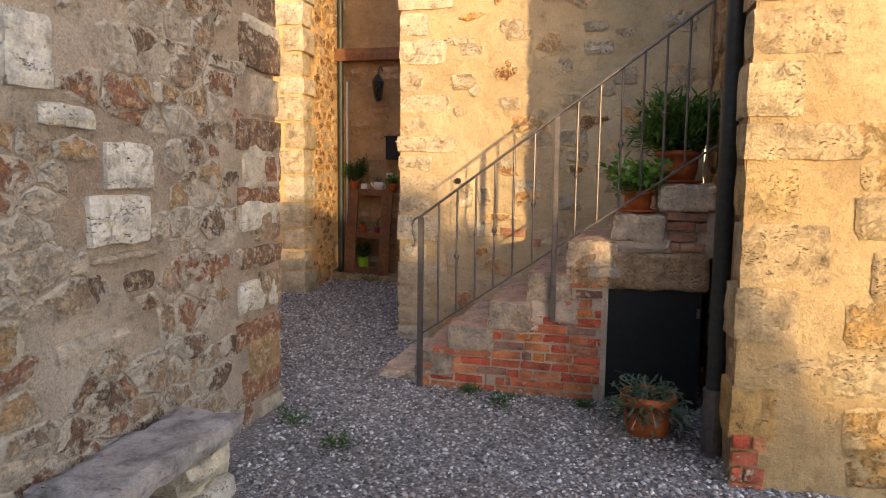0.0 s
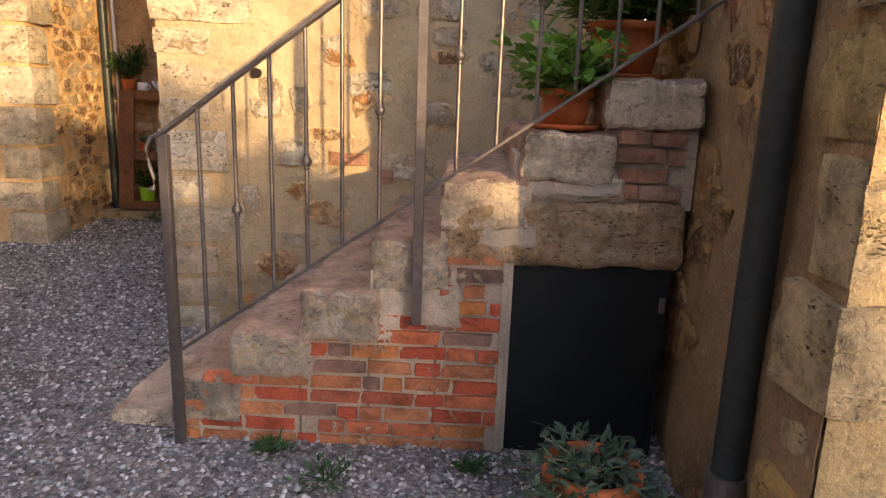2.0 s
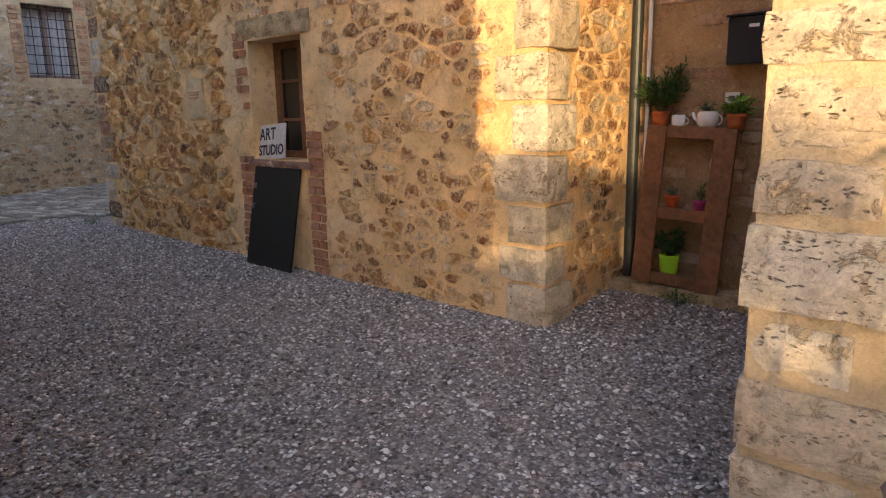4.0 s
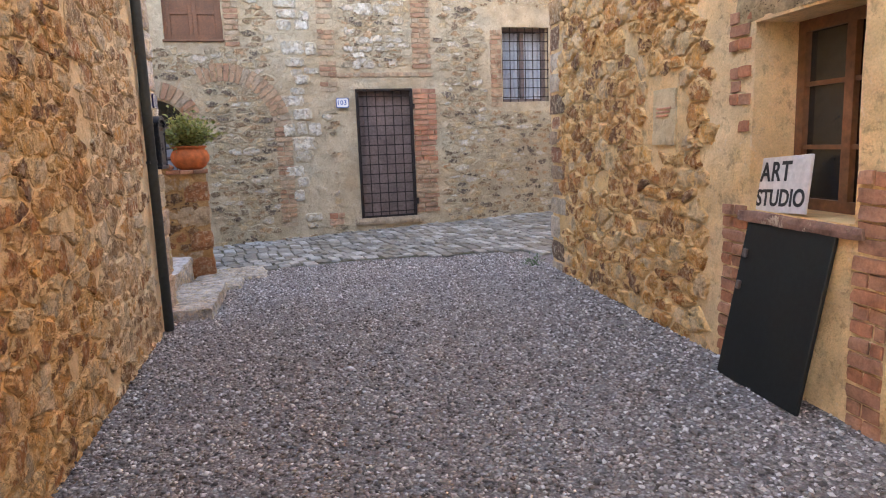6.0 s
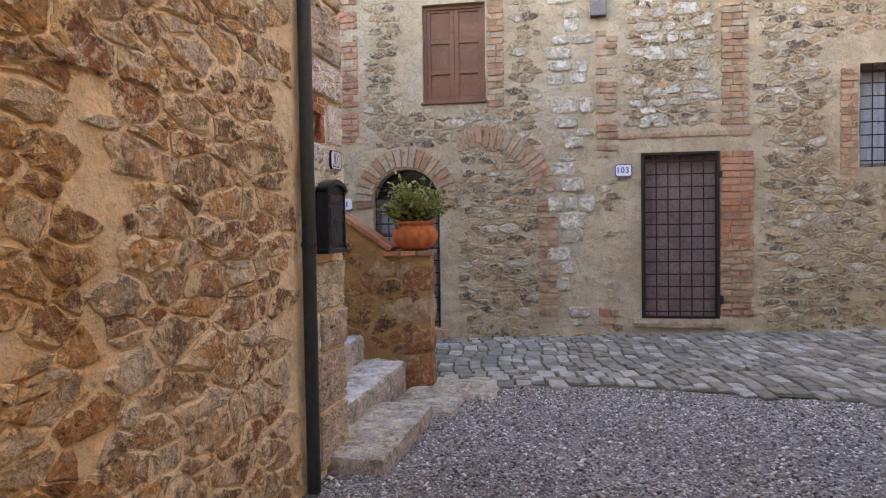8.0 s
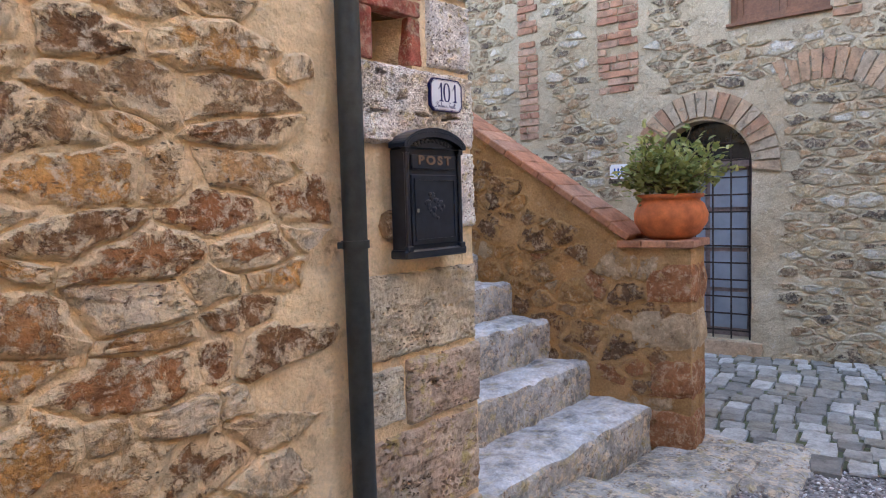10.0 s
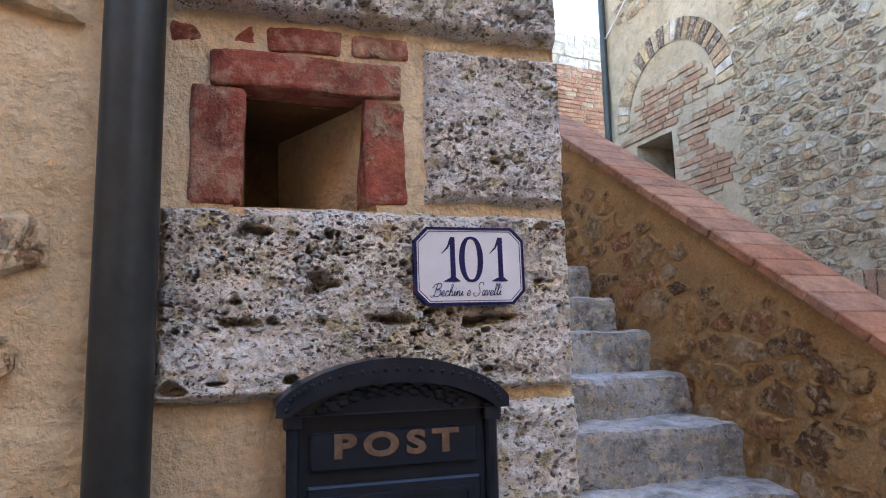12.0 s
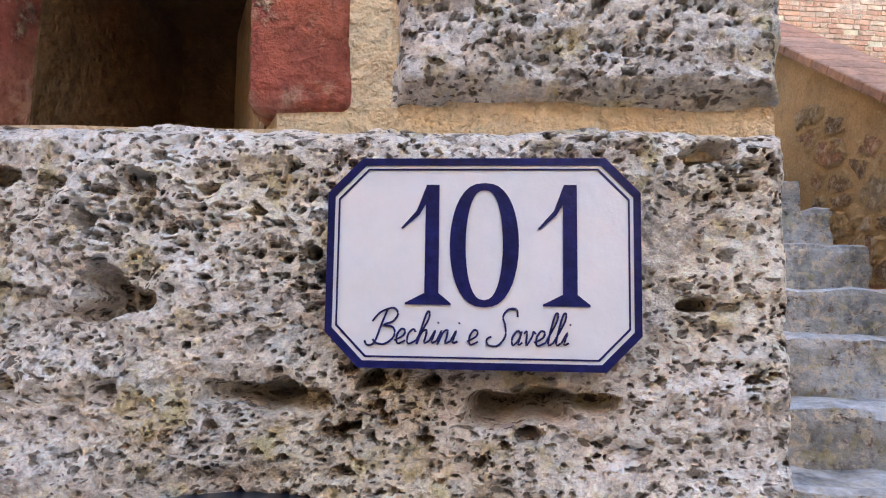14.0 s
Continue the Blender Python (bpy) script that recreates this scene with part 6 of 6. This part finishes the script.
part("button", box(bmesh.new(), -0.02, 0.02, -0.017, -0.012, -0.018, 0.018, 0.002), M_iron, sw)
lan = thing("wall_lantern", WS @ Matrix.Translation((0.63, -0.17, 2.62)), "black iron wall lantern with glass sides", "lantern")
part("cap", rod(bmesh.new(), (0, 0, 0.10), (0, 0, 0.19), 0.085, 0.02, 6), M_black, lan)
part("glass", rod(bmesh.new(), (0, 0, -0.10), (0, 0, 0.10), 0.045, 0.075, 6), M_dimglass, lan)
part("base", rod(bmesh.new(), (0, 0, -0.14), (0, 0, -0.10), 0.03, 0.05, 6), M_black, lan)
for i in range(6):
    a = i * math.tau / 6
    part("bar", rod(bmesh.new(), (0.048 * math.cos(a), 0.048 * math.sin(a), -0.10), (0.079 * math.cos(a), 0.079 * math.sin(a), 0.10), 0.005, 0.005, 5), M_black, lan)
arm = bmesh.new()
tube(arm, [(0, 0, 0.19), (0, 0.02, 0.26), (0, 0.09, 0.30), (0, 0.165, 0.26)], 0.009, 6)
part("arm", arm, M_black, lan)
bp = thing("drain_pipe", WS @ Matrix.Translation((0.07, -0.06, 0)), "dark brown corner drain pipe", "drain pipe")
part("pipe", rod(bmesh.new(), (0, 0, 0.24), (0, 0, 6.4), 0.04, 0.04, 16), M_pipe, bp)
wp = thing("conduit", WS @ Matrix.Translation((0.15, -0.03, 0)), "thin white conduit down the alley wall", "conduit")
part("pipe", rod(bmesh.new(), (0, 0, 0.9), (0, 0, 2.75), 0.014, 0.014, 10), M_white, wp)
M_greenpaint = plain_mat("dark_green_paint", (0.012, 0.03, 0.026), 0.5)
gd = thing("green_shutter", WS @ Matrix.Translation((1.14, -0.012, 0.98)), "dark green painted shutter by the alley door", "shutter")
part("leaf", box(bmesh.new(), 0.0, 0.6, -0.03, 0.0, 0.0, 1.9, 0.003), M_greenpaint, gd)
for z in (0.0, 0.9, 1.8):
    part("rail", box(bmesh.new(), 0.02, 0.58, -0.042, -0.03, z + 0.01, z + 0.09, 0.003), M_greenpaint, gd)

# ---- wall behind the stair, and the golden block wall ----
WD = facing(D_SW, D_SE)
quoins(wall_d_south, 0.0, -1, 0.05, 5.0, S_cream[0], 12, out=0.018, lo=0.15, hi=0.25)
lay_cells(wall_d_south, squared(coursed(0.35, 2.35, 0.2, 5.0, (0.09, 0.2), (0.12, 0.34), 0.35, 0.010, 0.02, (), 0.4, 61), 61), S_cream, (0.8, 1.4), 80, 0.009)
lay_cells(wall_d_south, cells(0.35, 2.35, 0.2, 5.0, 0.2, 0.13, 0.14, 0.02, (), 62, 0.1), S_rubble, (0.8, 1.4), 60, 0.008)
lay(wall_d_south, bricks(0.75, 1.35, 0.95, 1.11, 0.08, 0.2, keep=0.4, seed=63), S_lanebrick, "brick", 1, limit=30)
ring_m = bmesh.new()
rod(ring_m, (0.51, -0.035, 1.485), (0.51, 0.02, 1.485), 0.024, 0.026, 20)
solo("wall_tie", ring_m, M_rust, WD, "round rusty iron wall tie end", "wall tie")
# dark parapet stones, to suit the reveal's darkened plaster
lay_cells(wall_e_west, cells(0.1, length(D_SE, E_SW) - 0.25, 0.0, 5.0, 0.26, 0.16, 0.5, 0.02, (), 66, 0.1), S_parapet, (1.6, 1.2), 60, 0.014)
quoins(wall_e_south, 0.0, -1, 0.27, 5.2, S_ashlar[0], 15, deep=0.24, out=0.014, lo=0.16, hi=0.3)
lay_cells(wall_e_south, squared(coursed(0.36, 2.9, 0.1, 5.0, (0.14, 0.30), (0.22, 0.62), 0.97, 0.005, 0.012, (), 0.05, 67), 67), S_ashlar, (0.5, 1.2), 140, 0.009)
lay(wall_e_south, bricks(0.0, 0.16, 0.0, 0.26, 0.08, 0.14, seed=68), S_brick, "brick", 1, limit=12)

# ---- stair side wall: bricks, lintel, hatch ----
def under_steps(x, z):
    for k in range(1, 8):
        if SU[k] <= x + 0.03 < SU[k + 1]:
            return z < SZ[k] - (0, 0.10, 0.12, 0.17, 0.28, 0.28, 0.16, 0.16)[k]
    return False


side = [(x, z, w, h, d, a) for x, z, w, h, d, a in bricks(-0.02, 1.20, -0.06, 0.95, 0.062, 0.19, 0.02, 0.97, seed=71, inside=under_steps)]
upper = bricks(1.34, 1.80, 1.07, 1.31, 0.062, 0.2, 0.02, 0.9, seed=72, inside=under_steps)
part("side_wall", box(bmesh.new(), 1.215, 1.84, 0.045, 0.29, 1.04, 1.22), M_cement, stair)
part("side_wall", box(bmesh.new(), 1.52, 1.84, 0.05, 0.28, 1.222, 1.42), M_cement, stair)
holder = part("brickwork", box(bmesh.new(), 0.0, 1.2, 0.033, 0.036, -0.1, -0.05), M_cement, stair, "red brick facing", Matrix.Translation((0, 0.03, 0)))
lay(holder, side, S_brick, "brick", 1, limit=300)
lay(holder, upper, S_lanebrick, "brick", 1, limit=60)
part("lintel", rough_block(0.98, 1.83, 0.012, 0.3, 0.825, 1.06, 0.016, 0.025, 0.016, 73, 36), S_lintel, stair)
part("jamb", box(bmesh.new(), 1.19, 1.218, 0.02, 0.3, -0.1, 0.82, 0.004), M_cement, stair)
hatch = thing("hatch", STAIR_M, "dark blue-black metal hatch under the stair", "hatch")
part("panel", box(bmesh.new(), 1.222, 1.79, 0.05, 0.07, -0.06, 0.822, 0.003), M_panel, hatch)
part("frame", ring(bmesh.new(), [(1.221, -0.06), (1.792, -0.06), (1.792, 0.823), (1.221, 0.823)], [(1.235, -0.04), (1.778, -0.04), (1.778, 0.81), (1.235, 0.81)], 0.042, 0.0498), M_panel, hatch)
part("latch", box(bmesh.new(), 1.765, 1.785, 0.03, 0.045, 0.66, 0.72, 0.003), M_iron, hatch)

# ---- railing ----
rail = thing("railing", STAIR_M @ Matrix.Translation((0, -0.015, 0)), "grey painted iron stair railing with knobbed balusters", "railing")
HS, LS = 0.737, 0.698


def hz(u):
    return 1.25 + HS * u


def lz(u):
    return 0.445 + LS * u


part("post", box(bmesh.new(), -0.017, 0.017, -0.017, 0.017, -0.05, hz(0) - 0.005, 0.002), M_iron, rail)
part("post", box(bmesh.new(), 0.870, 0.904, -0.017, 0.017, 0.60, hz(0.887) - 0.005, 0.002), M_iron, rail)
hb = bmesh.new()
ang = math.atan(HS)
box(hb, 0, 2.1 / math.cos(ang), -0.02, 0.02, -0.006, 0.008, 0.003)
bmesh.ops.transform(hb, matrix=Matrix.Translation((-0.02, 0, hz(-0.02))) @ Matrix.Rotation(-ang, 4, "Y"), verts=hb.verts[:])
part("handrail", hb, M_iron, rail)
lb = bmesh.new()
box(lb, 0, 2.05 / math.cos(math.atan(LS)), -0.012, 0.012, -0.006, 0.006, 0.002)
bmesh.ops.transform(lb, matrix=Matrix.Translation((0.0, 0, lz(0))) @ Matrix.Rotation(-math.atan(LS), 4, "Y"), verts=lb.verts[:])
part("bottom_rail", lb, M_iron, rail)
curl = bmesh.new()
tube(curl, [(-0.015, 0, hz(0) - 0.005), (-0.045, 0, hz(0) - 0.02), (-0.062, 0, hz(0) - 0.055), (-0.055, 0, hz(0) - 0.11), (-0.04, 0, hz(0) - 0.16), (-0.045, 0, hz(0) - 0.195), (-0.062, 0, hz(0) - 0.20)], 0.008, 8)
part("scroll", curl, M_iron, rail)
for i, u in enumerate((0.123, 0.248, 0.373, 0.496, 0.619, 0.747, 1.009, 1.142, 1.27, 1.395, 1.52, 1.645, 1.77)):
    bal = part("baluster", rod(bmesh.new(), (u, 0, lz(u)), (u, 0, hz(u)), 0.0072, 0.0072, 10), M_iron, rail)
    if i in (1, 3, 5, 6, 8, 10, 12):
        z = lz(u) + 0.46 * (hz(u) - lz(u))
        kn = bmesh.new()
        lathe(kn, [(0.008, -0.028), (0.013, -0.024), (0.008, -0.019), (0.015, -0.012), (0.019, 0), (0.015, 0.012), (0.008, 0.019), (0.013, 0.024), (0.008, 0.028)], 14)
        bmesh.ops.translate(kn, vec=(u, 0, z), verts=kn.verts[:])
        part("knob", kn, M_iron, bal, smooth=True)

# ---- stone bench ----
WE = facing(A_SE, A_NE)
bench = thing("stone_bench", WE, "rough grey stone slab bench on stacked blocks", "bench")
part("slab", rough_block(5.30, 6.20, -0.37, -0.02, 0.31, 0.415, 0.014, 0.045, 0.02, 81), S_bench, bench)
part("block", rough_block(5.78, 6.14, -0.34, -0.02, 0.155, 0.305, 0.012, 0.05, 0.025, 82), S_cream[0], bench)
part("block", rough_block(5.74, 6.16, -0.35, -0.02, -0.05, 0.15, 0.012, 0.05, 0.025, 83), S_pale[0], bench)
part("block", rough_block(5.30, 5.50, -0.34, -0.02, -0.05, 0.305, 0.012, 0.05, 0.025, 84), S_pale[0], bench)

# ---- paved lane ----
lane = thing("pavement", None, "worn grey paving stones of the lane", "pavement", kind="structure")
lb_ = bmesh.new()
strips = [(-13.0, -10.15, 5.0), (-12.9, -10.1, 6.2), (-12.7, -9.75, 7.6), (-12.45, -8.95, 9.4), (-12.3, -7.6, 9.9), (-11.6, -7.3, 16.4)]
vs = [[lb_.verts.new((x, y, ground_z(x, y) + 0.012)) for x in np.linspace(x0, x1, 14)] for x0, x1, y in strips]
for a_, b_ in zip(vs, vs[1:]):
    for i in range(13):
        lb_.faces.new((a_[i], a_[i + 1], b_[i + 1], b_[i]))
part("bedding", lb_, mortar_mat("mossy_joint", (0.15, 0.14, 0.10), (0.11, 0.12, 0.06)), lane)


def lane_edge(y):
    for (a0, b0, y0), (a1, b1, y1) in zip(strips, strips[1:]):
        if y0 <= y <= y1:
            t = (y - y0) / (y1 - y0)
            return a0 + (a1 - a0) * t, b0 + (b1 - b0) * t
    return strips[-1][:2]


paves = []
r = random.Random(88)
row = 0.0
while row < 11.2:
    h = r.uniform(0.12, 0.18)
    y = 5.05 + row
    x = lane_edge(y)[0] - r.uniform(0, 0.2)
    x1 = lane_edge(y)[1]
    while x < x1 - 0.06:
        w = r.uniform(0.13, 0.30)
        paves.append((x + w / 2, y + h / 2 + 0.06 * math.sin(x * 3), w - 0.022, h - 0.022, r.uniform(-.06, .06)))
        x += w
    row += h
paves.sort(key=lambda s: (s[0] + 9.0) ** 2 + (s[1] - 7.0) ** 2)
pm = []
for v, f in STONES[1]:
    me = bpy.data.meshes.new("paving_stone")
    me.from_pydata([(x, z, -y) for x, y, z in v], [], [q[::-1] for q in f])
    me.materials.append(S_pave[0])
    pm.append(me)
pv, pf = [], []
for i, (x, y, w, h, a) in enumerate(paves):
    m = Matrix.Translation((x, y, ground_z(x, y) + 0.012)) @ Matrix.Rotation(a, 4, "Z") @ Matrix.Diagonal((w, h, r.uniform(0.014, 0.03), 1))
    if i < 300:
        ob = new("paving_stone", pm[i % 10])
        ob.parent = lane
        ob.matrix_basis = m
    else:
        v, f = STONES[1][i % 10]
        o = len(pv)
        pv += [tuple(m @ Vector((q[0], q[2], -q[1]))) for q in v]
        pf += [tuple(o + j for j in q[::-1]) for q in f]
me = bpy.data.meshes.new("paving_field")
me.from_pydata(pv, [], pf)
tagged(part("paving_field", me, S_pave[1], lane), kind="stuff")

# ---- hedge behind the start of the walk, which shades the low sun ----
hedge = thing("hedge", Matrix.Translation((0, -4.0, 0)), "tall clipped green hedge with a sloping top", "hedge")
SKY = [(0.9, 2.9), (1.3, 2.9), (1.8, 2.85), (2.6, 2.8), (3.1, 2.35), (3.45, 2.0), (3.75, 1.35), (4.3, 0.95), (5.5, 0.8), (9.0, 0.8)]


def hedge_top(x):
    for (x0, z0), (x1, z1) in zip(SKY, SKY[1:]):
        if x0 <= x <= x1:
            return z0 + (z1 - z0) * (x - x0) / (x1 - x0)
    return SKY[0][1]


hv, hf = [], []
r = random.Random(4)
for i in range(15000):
    x = r.uniform(0.9, 8.5)
    top = hedge_top(x)
    z = top - abs(r.gauss(0, 0.22)) * top * 0.6 + 0.12 * noise.noise(Vector((x * 3, 0, 0))) if r.random() < 0.75 else r.uniform(0, top)
    if x < 3.0 and z > 1.9 and r.random() < 0.5:
        continue
    leaf(hv, hf, Vector((x, r.uniform(-0.35, 0.35), z)), Vector((r.uniform(-1, 1), r.uniform(-1, 1), r.uniform(-1, 1))), Vector((r.uniform(-1, 1), r.uniform(-1, 1), 1)), 0.07, 0.10)
me = bpy.data.meshes.new("leaves")
me.from_pydata(hv, [], hf)
tagged(part("foliage", me, M_deep, hedge), kind="stuff")
hc = bmesh.new()
outline(hc, [(0.9, 0)] + [(8.5, 0)] + [(x, max(0.2, min(hedge_top(x) - 0.25, 2.2))) for x in (8.4, 5.5, 4.4, 3.8, 3.45, 3.1, 2.7, 1.8, 1.3, 0.9)], -0.15, 0.15)
part("core", hc, M_stem, hedge)

# ---- loose gravel ----
def inside_yard(x, y):
    an = 4.07 - (x + 1.02) * 0.1933
    c = 7.69 - (x + 1.62) * 0.2456
    if x < -1.0 and y < an + 0.01:
        return False
    if x < -1.62 and y > c - 0.01:
        return False
    if x < lane_edge(max(5.0, min(16, y)))[1] + 0.02:
        return False
    return (y < 8.6 or x < -1.7) and x < 1.9


r = np.random.RandomState(3)
N = 150000
px = r.uniform(-10.2, 1.8, N)
py = r.uniform(1.9, 9.3, N)
keep_ = np.array([inside_yard(x, y) and not (x < -1.0 - 0.2354 * (4.07 - y) and y < 4.07) for x, y in zip(px, py)])
px, py = px[keep_], py[keep_]
n = len(px)
octa = np.array([(1, 0, 0), (0, 1, 0), (-1, 0, 0), (0, -1, 0), (0, 0, 0.8), (0, 0, -0.8)], float)
size = r.uniform(0.006, 0.015, n) * np.where(r.rand(n) < 0.15, 1.45, 1.0)
th = r.uniform(0, 6.28, n)
v = octa[None] * r.uniform(0.6, 1.3, (n, 6, 1)) * size[:, None, None]
v[:, :, 2] *= 0.75
tz = r.uniform(-0.5, 0.5, n)
v[:, :, 2] += v[:, :, 0] * tz[:, None]
x = v[:, :, 0] * np.cos(th)[:, None] - v[:, :, 1] * np.sin(th)[:, None] + px[:, None]
y = v[:, :, 0] * np.sin(th)[:, None] + v[:, :, 1] * np.cos(th)[:, None] + py[:, None]
gz = np.array([ground_z(a, b) + 0.012 * noise.noise(Vector((a, b, 0))) for a, b in zip(px, py)])
z = v[:, :, 2] + (gz + r.uniform(0.0, 0.008, n))[:, None]
verts = np.stack([x, y, z], -1).reshape(-1, 3)
tri = np.array([(0, 1, 4), (1, 2, 4), (2, 3, 4), (3, 0, 4), (1, 0, 5), (2, 1, 5), (3, 2, 5), (0, 3, 5)])
faces = (tri[None] + (np.arange(n) * 6)[:, None, None]).reshape(-1, 3)
gme = bpy.data.meshes.new("gravel")
gme.vertices.add(len(verts))
gme.vertices.foreach_set("co", verts.ravel())
gme.loops.add(faces.size)
gme.loops.foreach_set("vertex_index", faces.ravel().astype(np.int32))
gme.polygons.add(len(faces))
gme.polygons.foreach_set("loop_start", (np.arange(len(faces)) * 3).astype(np.int32))
gme.update(calc_edges=True)
S_gravel = stone_mat("loose_gravel", [(0.30, 0.27, 0.26), (0.44, 0.40, 0.39), (0.20, 0.18, 0.175), (0.36, 0.30, 0.28), (0.58, 0.55, 0.54), (0.80, 0.78, 0.77), (0.14, 0.125, 0.12), (0.46, 0.42, 0.41)], island=True, rough=0.8, relief=0.001, stain=0.15, grain=200)
solo("gravel", gme, S_gravel, None, "loose grey and mauve crushed gravel", "gravel", kind="stuff")

# ---- roofs ----
M_tile = plain_mat("clay_roof_tile", (0.36, 0.18, 0.10), 0.85, 0.0, var=0.3)


def roof(pts, z):
    bm = bmesh.new()
    lo_ = [bm.verts.new((x, y, z)) for x, y in pts]
    hi_ = [bm.verts.new((x, y, z + 0.12)) for x, y in pts]
    bm.faces.new(lo_[::-1])
    bm.faces.new(hi_)
    for i in range(len(pts)):
        j = (i + 1) % len(pts)
        bm.faces.new((lo_[i], lo_[j], hi_[j], hi_[i]))
    solo("roof", bm, M_tile, None, "plain clay tile roof", "roof", kind="structure")


roof([A_SE, A_NE, A_NW, A_BACK, (-8.9, -2.95)], 5.2)
roof([F_S, F_N, (-17.5, 17.3), (-17.5, -0.8)], 8.0)
roof([C_SW, C_SE, C_NE, (-1.3, 16.5), (-6.6, 16.5)], 5.4)
roof([D_SW, D_SE, E_SW, E_SE, (8, 9), uv(-0.535, 4.3)], 6.5)
